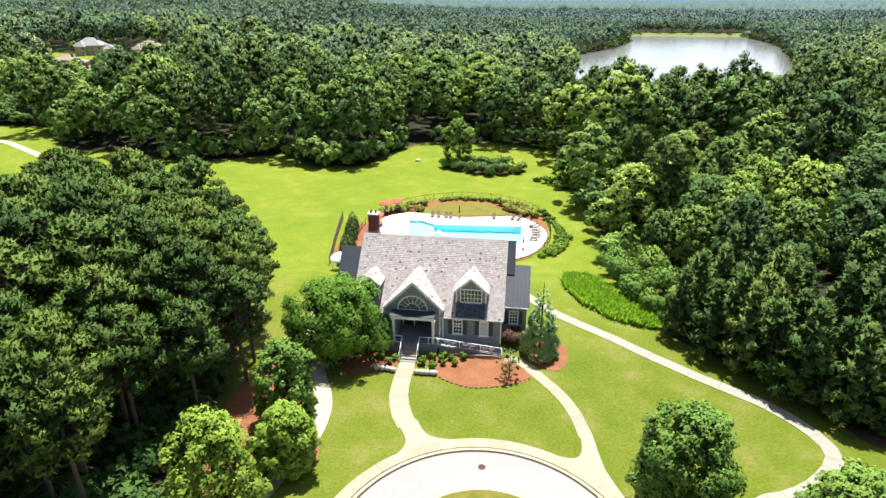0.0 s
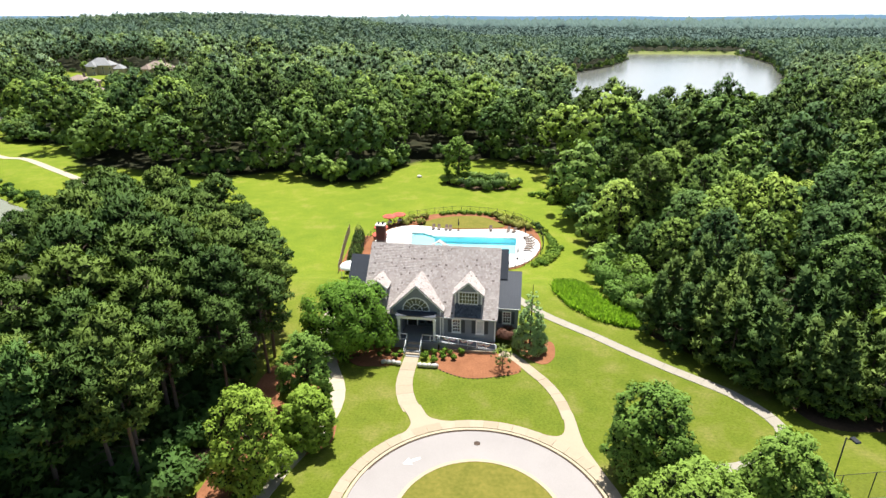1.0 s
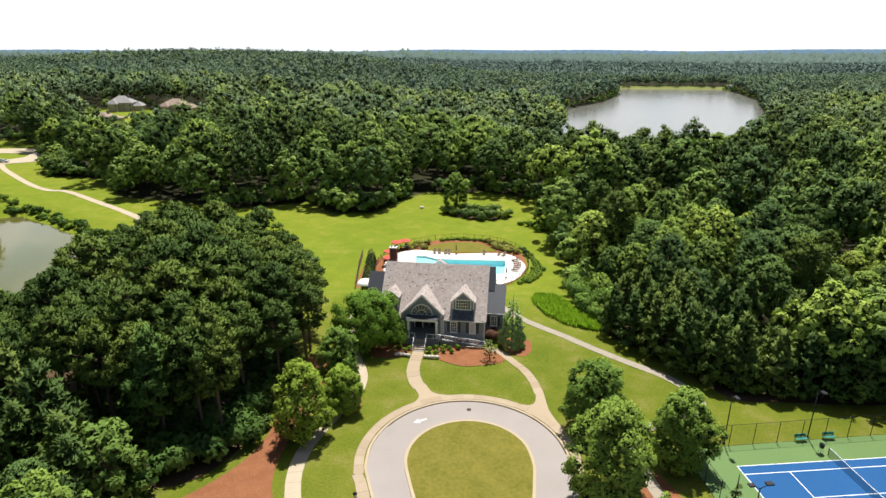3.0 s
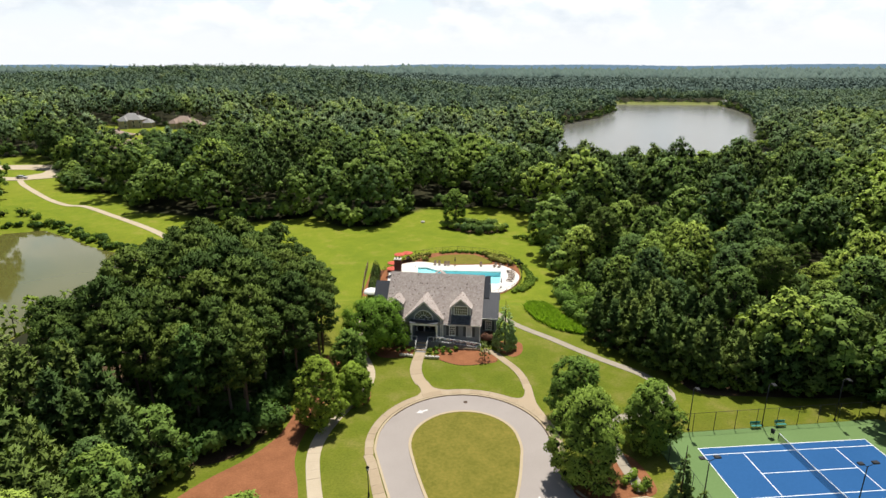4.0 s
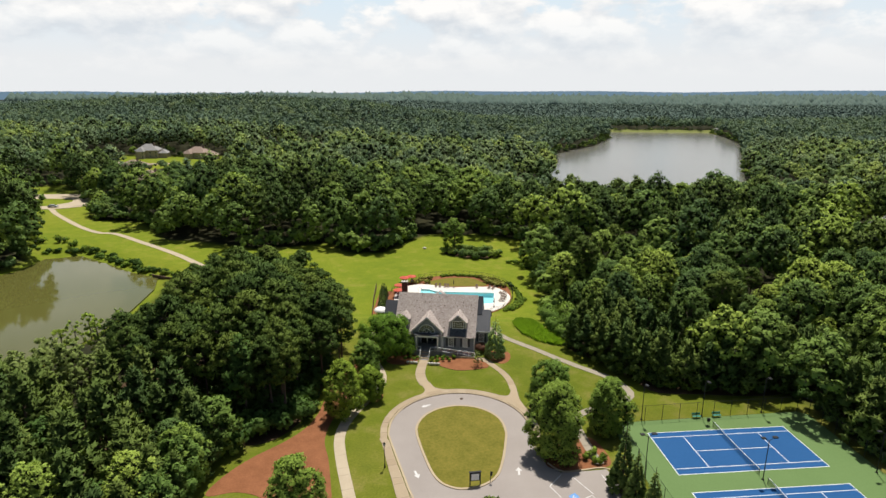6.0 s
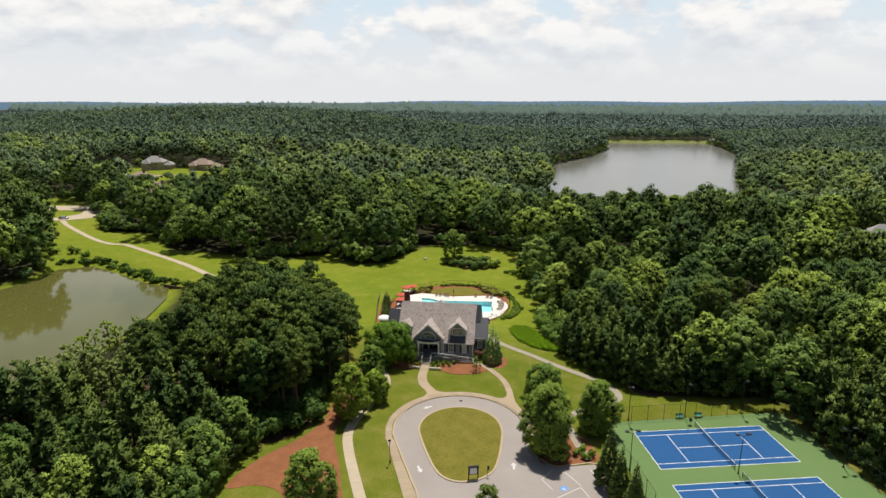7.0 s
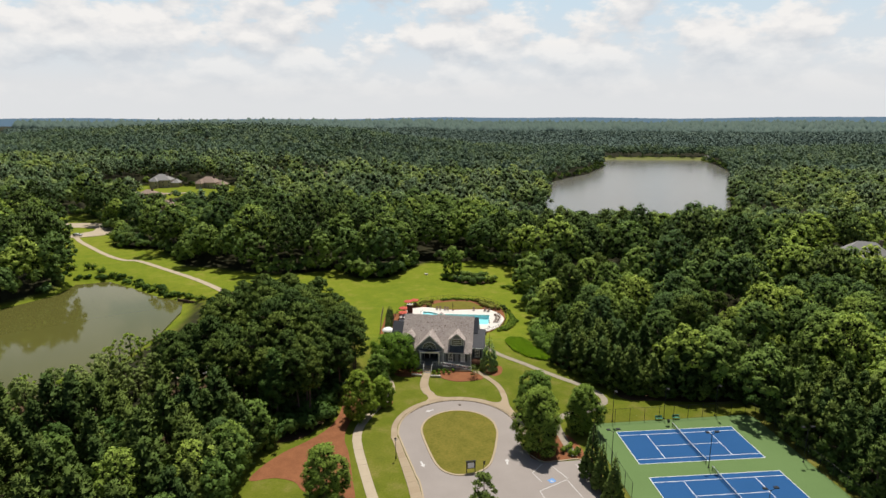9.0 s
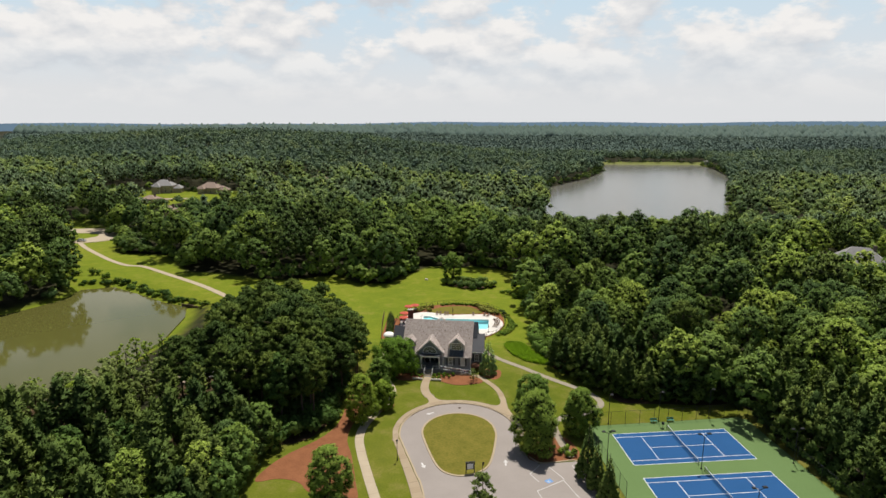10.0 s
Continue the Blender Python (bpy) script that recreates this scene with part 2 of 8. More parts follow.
M_DECK = surface("porch_boards", (0.20, 0.20, 0.205), (0.27, 0.27, 0.275), 0.7, 6.0, 0.8, 0.1)
M_STONE = random_surface("pale_boulder", [(0.0, (0.52, 0.48, 0.42)), (1.0, (0.70, 0.66, 0.60))], 0.9, 3.0)
M_BRICK = random_surface("red_brick", [(0.0, (0.15, 0.055, 0.045)), (0.5, (0.22, 0.085, 0.065)), (1.0, (0.30, 0.13, 0.10))], 0.9, 8.0)
M_MORTAR = surface("mortar", (0.20, 0.15, 0.13), (0.26, 0.20, 0.17), 1.0, 9.0, 0.9, 0.1)
M_POOLDECK = surface("pool_deck", (0.60, 0.57, 0.52), (0.72, 0.69, 0.64), 0.3, 8.0, 0.85, 0.1)
M_POOLFLOOR = surface("pool_plaster", (0.28, 0.66, 0.72), (0.36, 0.74, 0.78), 0.4, 4.0, 0.8, 0.05)
M_POOLWATER = bpy.data.materials.new("pool_water")
M_POOLWATER.use_nodes = True
_nt = M_POOLWATER.node_tree
_nt.nodes.clear()
_o, _mx, _tr, _gl, _fr = (_nt.nodes.new("ShaderNode" + k) for k in ("OutputMaterial", "MixShader", "BsdfTransparent", "BsdfGlossy", "Fresnel"))
_tr.inputs[0].default_value, _gl.inputs["Roughness"].default_value, _fr.inputs[0].default_value = (0.80, 0.97, 0.98, 1), 0.05, 1.33
_nt.links.new(_fr.outputs[0], _mx.inputs[0]), _nt.links.new(_tr.outputs[0], _mx.inputs[1])
_nt.links.new(_gl.outputs[0], _mx.inputs[2]), _nt.links.new(_mx.outputs[0], _o.inputs[0])
M_POND = water_material("pond_water", (0.098, 0.097, 0.026), 0.05, 0.5, 0.03)
M_LAKE = water_material("lake_water", (0.150, 0.146, 0.128), 0.18, 0.2, 0.025)
M_TERRA = surface("red_canvas", (0.46, 0.085, 0.06), (0.56, 0.13, 0.09), 1.0, 6.0, 0.85, 0.05)
M_TEAL = surface("teal_bench", (0.02, 0.20, 0.17), (0.04, 0.27, 0.23), 1.0, 8.0, 0.6, 0.05)
M_WOOD = surface("weathered_wood", (0.10, 0.065, 0.045), (0.19, 0.13, 0.09), 0.8, 8.0, 0.85, 0.2, stretch=(1, 1, 0.2))
M_FENCEWOOD = surface("sunlit_fence_boards", (0.26, 0.19, 0.13), (0.40, 0.31, 0.22), 0.8, 8.0, 0.85, 0.2, stretch=(1, 1, 0.2))
M_BARK = surface("bark", (0.055, 0.040, 0.030), (0.13, 0.10, 0.078), 0.8, 5.0, 0.95, 0.8, dist=0.04, stretch=(1, 1, 0.3))
M_PBARK = surface("pine_bark", (0.085, 0.060, 0.046), (0.20, 0.145, 0.115), 0.8, 5.0, 0.95, 0.8, dist=0.04, stretch=(1, 1, 0.3))
# Hearts of the crowns: twig colour darkened to paint the shade between leaves.
M_TWIGSHADE = surface("shaded_inner_twigs", (0.020, 0.028, 0.011), (0.038, 0.048, 0.018), 0.5, 3.0, 0.95, 0)
BROAD = [(0.0, (0.066, 0.114, 0.037)), (0.3, (0.114, 0.178, 0.044)), (0.6, (0.176, 0.246, 0.051)), (0.85, (0.235, 0.310, 0.057)), (1.0, (0.284, 0.350, 0.066))]
PINE = [(0.0, (0.050, 0.086, 0.024)), (0.5, (0.078, 0.120, 0.029)), (1.0, (0.124, 0.166, 0.038))]
M_LEAF = leaf_material("broad_leaves", BROAD, "object")
M_UNDER = leaf_material("understorey_leaves", [(0.0, (0.042, 0.085, 0.020)), (1.0, (0.085, 0.140, 0.030))], "object", 0.15)
M_LEAFD = leaf_material("mixed_wood_leaves", [(0.0, (0.062, 0.116, 0.028)), (0.7, (0.105, 0.168, 0.036)), (1.0, (0.160, 0.225, 0.042))], "object")
M_NEEDLEG = leaf_material("tall_pine_needles", [(0.0, (0.046, 0.080, 0.019)), (0.5, (0.070, 0.110, 0.023)), (1.0, (0.108, 0.148, 0.028))], "object", 0.05)
M_NEEDLE = leaf_material("pine_needles", PINE, "object", 0.05)
M_LEAFW = leaf_material("woods_leaves", BROAD, "tint")
# Leaf colours of the far bands, blued with painted distance haze.
HAZEBROAD = [(0.0, (0.066, 0.106, 0.072)), (0.4, (0.092, 0.138, 0.080)), (0.8, (0.122, 0.168, 0.085)), (1.0, (0.164, 0.204, 0.090))]
HAZEPINE = [(0.0, (0.062, 0.098, 0.074)), (1.0, (0.104, 0.144, 0.088))]
M_LEAFHAZE = leaf_material("hazed_hardwood_leaves", HAZEBROAD, "tint", 0.07)
# Hazed too, and darkened to paint the shade these coarse crowns lack.
M_HAZEWOOD = leaf_material("hazed_dark_canopy", [(0.0, (0.060, 0.092, 0.082)), (0.6, (0.074, 0.110, 0.092)), (1.0, (0.094, 0.130, 0.098))], "tint", 0.0)
M_NEEDLEHAZE = leaf_material("hazed_pine_needles", HAZEPINE, "tint", 0.07)
# Middle band: a lighter share of the painted blue haze.
M_LEAFMIDHAZE = leaf_material("lightly_hazed_leaves", [(0.0, (0.097, 0.149, 0.071)), (0.3, (0.152, 0.218, 0.083)), (0.6, (0.218, 0.285, 0.092)), (1.0, (0.329, 0.386, 0.106))], "tint")
M_NEEDLEMIDHAZE = leaf_material("lightly_hazed_needles", [(0.0, (0.099, 0.152, 0.088)), (1.0, (0.183, 0.235, 0.114))], "tint", 0.05)
M_NEEDLEW = leaf_material("woods_needles", PINE, "tint", 0.05)
M_WILLOW = leaf_material("willow_leaves", [(0.0, (0.15, 0.20, 0.055)), (1.0, (0.20, 0.245, 0.075))], "object")
M_SHRUB = leaf_material("shrub_leaves", [(0.0, (0.11, 0.18, 0.025)), (1.0, (0.17, 0.24, 0.030))], "object")
M_BOX = leaf_material("boxwood_leaves", [(0.0, (0.085, 0.150, 0.016)), (1.0, (0.12, 0.19, 0.020))], "object")
M_REED = leaf_material("reed_leaves", [(0.0, (0.20, 0.31, 0.04)), (1.0, (0.26, 0.36, 0.05))], "object", 0.6)
M_OLIVE = leaf_material("olive_shrub", [(0.0, (0.17, 0.19, 0.035)), (1.0, (0.26, 0.25, 0.06))], "object")
M_PLUM = leaf_material("dusky_shrub", [(0.0, (0.15, 0.075, 0.055)), (1.0, (0.19, 0.10, 0.075))], "object", 0.2)
M_ROOFTILE = surface("brown_shingles", (0.25, 0.19, 0.155), (0.36, 0.28, 0.235), 0.5, 5.0, 0.9, 0.3)
M_ROOFGREY = surface("grey_shingles", (0.24, 0.235, 0.235), (0.34, 0.335, 0.33), 0.5, 5.0, 0.9, 0.3)
M_WALLTAN = surface("tan_wall", (0.38, 0.31, 0.24), (0.48, 0.40, 0.32), 0.5, 5.0, 0.85, 0.1)
M_DAM = surface("dry_grass", (0.17, 0.20, 0.055), (0.25, 0.26, 0.085), 0.05, 1.0, 0.95, 0.3)
# Backdrop hills: distance haze put in as blue base colour and emission.
M_HAZEHILL, _nt, _b = mat_base("glowing_haze_hills", 1.0)
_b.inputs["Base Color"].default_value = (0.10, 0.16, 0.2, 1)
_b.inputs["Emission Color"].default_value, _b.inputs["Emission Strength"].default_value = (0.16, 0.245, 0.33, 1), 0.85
M_GLASSDARK, _nt, _b = mat_base("window_glass", 0.05)
_b.inputs["Base Color"].default_value = (0.02, 0.025, 0.025, 1)
_b.inputs["Specular IOR Level"].default_value = 0.8
M_WARMGLASS, _nt, _b = mat_base("stairwell_glass", 0.08)
_nt.links.new(node_ramp(_nt, node_noise(_nt, 0.9, 2), [(0.35, (0.05, 0.055, 0.04)), (0.65, (0.20, 0.19, 0.10))]), _b.inputs["Base Color"])
M_CARBODY, _nt, _b = mat_base("silver_car_paint", 0.25, 0.5)
_b.inputs["Base Color"].default_value = (0.62, 0.64, 0.66, 1)
M_CARWHITE, _nt, _b = mat_base("white_car_paint", 0.25, 0.1)
_b.inputs["Base Color"].default_value = (0.80, 0.81, 0.82, 1)
M_MESH, _nt, _b = mat_base("net_mesh", 0.9)
_b.inputs["Base Color"].default_value, _b.inputs["Alpha"].default_value = (0.012, 0.012, 0.014, 1), 0.45
M_CHAIN, _nt, _b = mat_base("chain_link_mesh", 0.7)
_b.inputs["Base Color"].default_value, _b.inputs["Alpha"].default_value = (0.02, 0.025, 0.02, 1), 0.10

# ---------- mesh helpers ----------
def link_mesh(name, verts, faces, mat, parent=None, label="", smooth=False):
    me = bpy.data.meshes.new(name)
    me.from_pydata([tuple(v) for v in verts], [], [tuple(f) for f in faces])
    me.materials.append(mat)
    if smooth:
        me.shade_smooth()
    ob = new(name, me)
    ob.parent = parent
    if label:
        ob["label"] = label
    return ob


def part(name, bm, mat, parent=None, label="", smooth=False):
    """Links a bmesh as one mesh object under a thing or a part."""
    me = bpy.data.meshes.new(name)
    bm.to_mesh(me)
    bm.free()
    me.materials.append(mat)
    if smooth:
        me.shade_smooth()
    ob = new(name, me)
    ob.parent = parent
    if label:
        ob["label"] = label
    return ob


def fast_mesh(name, verts, quads, mat, tint=None):
    """A large mesh from arrays: verts (n, 3), faces (m, k) of one size."""
    me = bpy.data.meshes.new(name)
    k = quads.shape[1]
    me.vertices.add(len(verts))
    me.vertices.foreach_set("co", np.asarray(verts, np.float32).ravel())
    me.loops.add(quads.size)
    me.loops.foreach_set("vertex_index", np.asarray(quads, np.int32).ravel())
    me.polygons.add(len(quads))
    me.polygons.foreach_set("loop_start", np.arange(0, quads.size, k, dtype=np.int32))
    me.update(calc_edges=True)
    me.materials.append(mat)
    if tint is not None:
        me.attributes.new("tint", "FLOAT", "POINT").data.foreach_set("value", np.asarray(tint, np.float32))
    return me


def box(bm, x0, x1, y0, y1, z0, z1, bevel=0.0):
    vs = [bm.verts.new(p) for p in ((x0, y0, z0), (x1, y0, z0), (x1, y1, z0), (x0, y1, z0), (x0, y0, z1), (x1, y0, z1), (x1, y1, z1), (x0, y1, z1))]
    fs = [bm.faces.new([vs[i] for i in f]) for f in ((3, 2, 1, 0), (4, 5, 6, 7), (0, 1, 5, 4), (1, 2, 6, 5), (2, 3, 7, 6), (3, 0, 4, 7))]
    if bevel:
        es = {e for f in fs for e in f.edges}
        bmesh.ops.bevel(bm, geom=list(es), offset=bevel, segments=1, affect="EDGES")
    return bm


def box_part(name, dims, mat, parent=None, label="", bevel=0.0):
    return part(name, box(bmesh.new(), *dims, bevel), mat, parent, label)


def tube(bm, a, b, r0, r1=None, n=8, caps=True):
    """A tapered round bar from a to b."""
    a, b = Vector(a), Vector(b)
    r1 = r0 if r1 is None else r1
    q = (b - a).to_track_quat("Z", "Y")
    rings = []
    for p, r in ((a, r0), (b, r1)):
        rings.append([bm.verts.new(p + q @ Vector((r * math.cos(2 * math.pi * i / n), r * math.sin(2 * math.pi * i / n), 0))) for i in range(n)])
    for i in range(n):
        bm.faces.new((rings[0][i], rings[0][(i + 1) % n], rings[1][(i + 1) % n], rings[1][i]))
    if caps:
        bm.faces.new(rings[0][::-1]), bm.faces.new(rings[1])
    return bm


def tube_part(name, a, b, r0, r1=None, mat=None, parent=None, n=8, label=""):
    return part(name, tube(bmesh.new(), a, b, r0, r1, n), mat, parent, label, True)


def prism(bm, pts, z0, z1):
    """An upright prism over a closed outline, counter-clockwise."""
    lo = [bm.verts.new((x, y, z0)) for x, y in pts]
    hi = [bm.verts.new((x, y, z1)) for x, y in pts]
    n = len(pts)
    bm.faces.new(hi), bm.faces.new(lo[::-1])
    for i in range(n):
        bm.faces.new((lo[i], lo[(i + 1) % n], hi[(i + 1) % n], hi[i]))
    bmesh.ops.recalc_face_normals(bm, faces=bm.faces)
    return bm


def spline(pts, step, closed=False):
    """Points at even steps along a smooth curve through pts."""
    P = [np.array(p, float) for p in pts]
    n, out = len(P), []
    for i in range(n if closed else n - 1):
        p0, p1 = P[(i - 1) % n] if closed or i else P[0], P[i]
        p2 = P[(i + 1) % n]
        p3 = P[(i + 2) % n] if closed or i < n - 2 else P[-1]
        for s in np.linspace(0, 1, 12, endpoint=False):
            out.append(0.5 * (2 * p1 + (p2 - p0) * s + (2 * p0 - 5 * p1 + 4 * p2 - p3) * s * s + (3 * p1 - p0 - 3 * p2 + p3) * s ** 3))
    out.append(P[0] if closed else P[-1])
    out = np.array(out)
    d = np.r_[0, np.cumsum(np.linalg.norm(np.diff(out, axis=0), axis=1))]
    k = max(2, int(round(d[-1] / step)) + 1)
    s = np.linspace(0, d[-1], k)
    res = np.c_[[np.interp(s, d, out[:, j]) for j in range(out.shape[1])]].T
    return res[:-1] if closed else res


def sides(line, w, closed=False):
    """The two edges of a ribbon of width w (a number, or one for each point) along a line."""
    t = (np.roll(line, -1, 0) - np.roll(line, 1, 0)) if closed else np.gradient(line, axis=0)
    t /= np.linalg.norm(t, axis=1)[:, None]
    nrm = np.c_[-t[:, 1], t[:, 0]] * (np.asarray(w, float).reshape(-1, 1) / 2)
    return line + nrm, line - nrm


def ribbon(name, line, w, z0, z1, mat, closed=False, parent=None, label=""):
    L, R = sides(line, w, closed)
    n = len(line)
    vs = np.concatenate([np.c_[L, np.full(n, z0)], np.c_[R, np.full(n, z0)], np.c_[L, np.full(n, z1)], np.c_[R, np.full(n, z1)]])
    fs = []
    for i in range(n if closed else n - 1):
        j = (i + 1) % n
        fs += [(2 * n + i, 3 * n + i, 3 * n + j, 2 * n + j), (i, 2 * n + i, 2 * n + j, j), (n + i, n + j, 3 * n + j, 3 * n + i)]
    return link_mesh(name, vs, fs, mat, parent, label)


def ground_ribbon(name, line, w, lift, mat, label=""):
    """A ribbon that follows the ground."""
    L, R = sides(line, w)
    n = len(line)
    zl, zr = ground_z(L[:, 0], L[:, 1]) + lift, ground_z(R[:, 0], R[:, 1]) + lift
    vs = np.concatenate([np.c_[L, zl], np.c_[R, zr], np.c_[L, zl - 0.3], np.c_[R, zr - 0.3]])
    fs = []
    for i in range(n - 1):
        fs += [(i, n + i, n + i + 1, i + 1), (2 * n + i, i, i + 1, 2 * n + i + 1), (n + i, 3 * n + i, 3 * n + i + 1, n + i + 1)]
    return link_mesh(name, vs, fs, mat, None, label)


# ---------- terrain ----------
def ss(a, b, v):
    t = np.clip((np.asarray(v, float) - a) / (b - a), 0, 1)
    return t * t * (3 - 2 * t)


def inside(poly, x, y):
    """True where the points lie in the outline."""
    x, y = np.asarray(x, float), np.asarray(y, float)
    res = np.zeros(x.shape, bool)
    n = len(poly)
    for i in range(n):
        (x0, y0), (x1, y1) = poly[i], poly[(i + 1) % n]
        if y0 == y1:
            continue
        c = ((y0 > y) != (y1 > y)) & (x < (x1 - x0) * (y - y0) / (y1 - y0) + x0)
        res ^= c
    return res


def edge_distance(poly, x, y):
    """Distance to the outline, negative inside."""
    x, y = np.asarray(x, float), np.asarray(y, float)
    best = np.full(x.shape, 1e9)
    n = len(poly)
    for i in range(n):
        (x0, y0), (x1, y1) = poly[i], poly[(i + 1) % n]
        dx, dy = x1 - x0, y1 - y0
        t = np.clip(((x - x0) * dx + (y - y0) * dy) / (dx * dx + dy * dy), 0, 1)
        best = np.minimum(best, np.hypot(x - x0 - t * dx, y - y0 - t * dy))
    return np.where(inside(poly, x, y), -best, best)


POND_Z, LAKE_Z, POOL_Z = -5.0, -10.0, -2.7
POND = [(-190, 40), (-170, 62), (-162, 76), (-158, 86), (-160, 100), (-149, 105), (-133, 96), (-117, 86), (-105, 81), (-100, 70), (-96, 50), (-95, 32), (-97, 13), (-106, 2), (-130, -12), (-180, -10), (-200, 10)]
LAKE = [(50, 290), (56, 350), (60, 408), (70, 517), (104, 585), (141, 643), (186, 770), (210, 917), (374, 906), (358, 790), (332, 680), (281, 545), (230, 425), (194, 334), (184, 290), (120, 275)]
CREEK = [(-40, 150), (-24, 143), (-8, 143.5), (6, 147), (6, 151), (-8, 149), (-24, 149), (-42, 156)]


def ground_z(x, y):
    x, y = np.asarray(x, float), np.asarray(y, float)
    r = np.hypot(x, y)
    z = -2.9 * ss(35, 49, y) * (1 - 0.9 * ss(-150, -215, x))
    z = z - 5.5 * ss(150, 280, y) * ss(-120, 0, x)
    z = z + 6.5 * ss(200, 330, y) * ss(-110, -220, x)
    z = z - 2.0 * ss(-55, -95, x) * (1 - ss(60, 100, y)) * ss(-40, -5, y)
    z = z + 26 * np.exp(-(((x + 520) / 330) ** 2 + ((y - 1050) / 330) ** 2))
    z = z + 10 * np.exp(-(((x + 150) / 200) ** 2 + ((y - 800) / 260) ** 2))
    z = z + 5 * ss(900, 1600, r) + 8 * ss(1800, 4600, r) + 5 * np.sin(x / 310 + 1) * np.sin(y / 270) * ss(700, 1500, r)
    for poly, level, bank in ((POND, POND_Z, 9.0), (LAKE, LAKE_Z, 30.0), (CREEK, -6.6, 4.0)):
        near = (x > min(p[0] for p in poly) - 40) & (x < max(p[0] for p in poly) + 40) & (y > min(p[1] for p in poly) - 40) & (y < max(p[1] for p in poly) + 40)
        if near.any():
            d = edge_distance(poly, x, y)
            k = ss(bank, -2.0, d)
            z = np.where(near, z * (1 - k) + (level - 0.6) * k, z)
    return z


def axis(lo, hi, fine_lo, fine_hi, step, grow):
    a = list(np.arange(fine_lo, fine_hi + 0.01, step))
    s = step
    while a[-1] < hi:
        s *= grow
        a.append(a[-1] + s)
    s, b = step, [a[0]]
    while b[-1] > lo:
        s *= grow
        b.append(b[-1] - s)
    return np.array(b[::-1][:-1] + a)


_gx, _gy = axis(-4900, 4900, -190, 80, 2.6, 1.08), axis(-900, 4900, -40, 175, 2.6, 1.08)
_X, _Y = np.meshgrid(_gx, _gy)
_i = np.arange(_X.size).reshape(_X.shape)
_q = np.stack([_i[:-1, :-1].ravel(), _i[:-1, 1:].ravel(), _i[1:, 1:].ravel(), _i[1:, :-1].ravel()], 1)
# the pool basin is left open
_q = _q[~inside([(-18, 71), (-18, 55), (9.5, 55), (9.5, 69.5)], _X.ravel()[_q].mean(1), _Y.ravel()[_q].mean(1))]
_me = fast_mesh("ground", np.c_[_X.ravel(), _Y.ravel(), ground_z(_X, _Y).ravel()], _q, M_GRASS)
_me.shade_smooth()
tagged(new("ground", _me), "mown green grass and meadow with dry patches", "ground", kind="structure")


def flat(name, pts, z0, z1, mat, label="", category="", parent=None):
    ob = part(name, prism(bmesh.new(), pts, z0, z1), mat, parent, label)
    if category:
        tagged(ob, label, category, kind="structure")
    return ob


# water
flat("water_pond", POND, POND_Z - 0.5, POND_Z, M_POND, "still olive green pond water reflecting trees", "water")
flat("water_lake", LAKE, LAKE_Z - 0.5, LAKE_Z, M_LAKE, "pale grey lake water under a hazy sky", "water")
flat("water_creek", CREEK, -6.7, -6.2, M_LAKE, "pale water glimpsed behind the meadow trees", "water")

# ---------- turning circle and drives ----------
CX, CY = 0.13, -9.87
arc = lambda r, a0, a1, n, cx=CX, cy=CY: [(cx + r * math.cos(radians(a)), cy + r * math.sin(radians(a))) for a in np.linspace(a0, a1, n)]
_left = [(6, -140), (1, -60), (-4.7, -31.6), (-6.8, -25.1), (-9.0, -19.4), (-11.2, -13.6)]
_right = [(12.1, -13.2), (12.6, -16.0), (13.6, -18.2), (15.6, -20.4), (18.5, -20.0), (22.6, -19.2), (23.6, -22.0), (24.4, -27.3), (25.2, -34), (27, -60), (27, -140)]
road = flat("road", (_right[::-1] + arc(12.0, -10, 190, 60) + _left[::-1]), -0.2, 0.02, M_ROAD, "worn pale grey asphalt turning circle and drive", "road")
_out = spline([p for p in _left[1:]] + arc(12.0, 190, -10, 12) + [p for p in _right[:3]], 0.8)
kerb = tagged(ribbon("kerb", np.array(_out), 0.30, -0.1, 0.12, M_KERB), "tan concrete kerb round the turning circle", "kerb", kind="structure")
slot = tagged(ribbon("drain_slot", np.array(arc(11.80, 152, 8, 70)), 0.20, 0.0, 0.030, M_SLOT), "dark brick gutter along the kerb", "gutter", kind="structure")
ISLAND = spline(arc(7.5, 0, 180, 7, 0.3, -10.0) + [(-6.3, -14.2), (-3.9, -20.9), (-2.2, -23.8), (-0.4, -24.9), (1.4, -25.1), (4.0, -24.2), (6.1, -21.9), (7.1, -18.0), (7.7, -13.0)], 0.8, True)
flat("island_lawn", [tuple(p) for p in ISLAND], -0.1, 0.10, M_LAWN, "olive green mown lawn inside the turning circle", "lawn")
tagged(ribbon("island_kerb", ISLAND, 0.36, -0.1, 0.13, M_KERB, True), "tan concrete kerb round the lawn island", "kerb", kind="structure")

# ---------- trees ----------
RNG = np.random.default_rng(7)
_ICO = None


def ico():
    global _ICO
    if _ICO is None:
        b = bmesh.new()
        bmesh.ops.create_icosphere(b, subdivisions=1, radius=1.0)
        b.verts.ensure_lookup_table()
        _ICO = (np.array([v.co[:] for v in b.verts]), np.array([[v.index for v in f.verts] for f in b.faces]))
        b.free()
    return _ICO


def unit(v):
    return v / (np.linalg.norm(v, axis=1, keepdims=True) + 1e-9)


def spray_dirs(cen, idx, heart, rng, n, low=-0.15):
    """Directions of the leaves of clumps: away from the heart of the crown and up to the light."""
    out = unit(cen - heart)
    d = unit(rng.normal(size=(n, 3)) + 0.75 * out[idx] + np.array([0, 0, 0.35]))
    flip = (d[:, 2] < low) & (rng.random(n) < 0.8)
    d[:, 2] = np.where(flip, -0.6 * d[:, 2], d[:, 2])
    return unit(d)


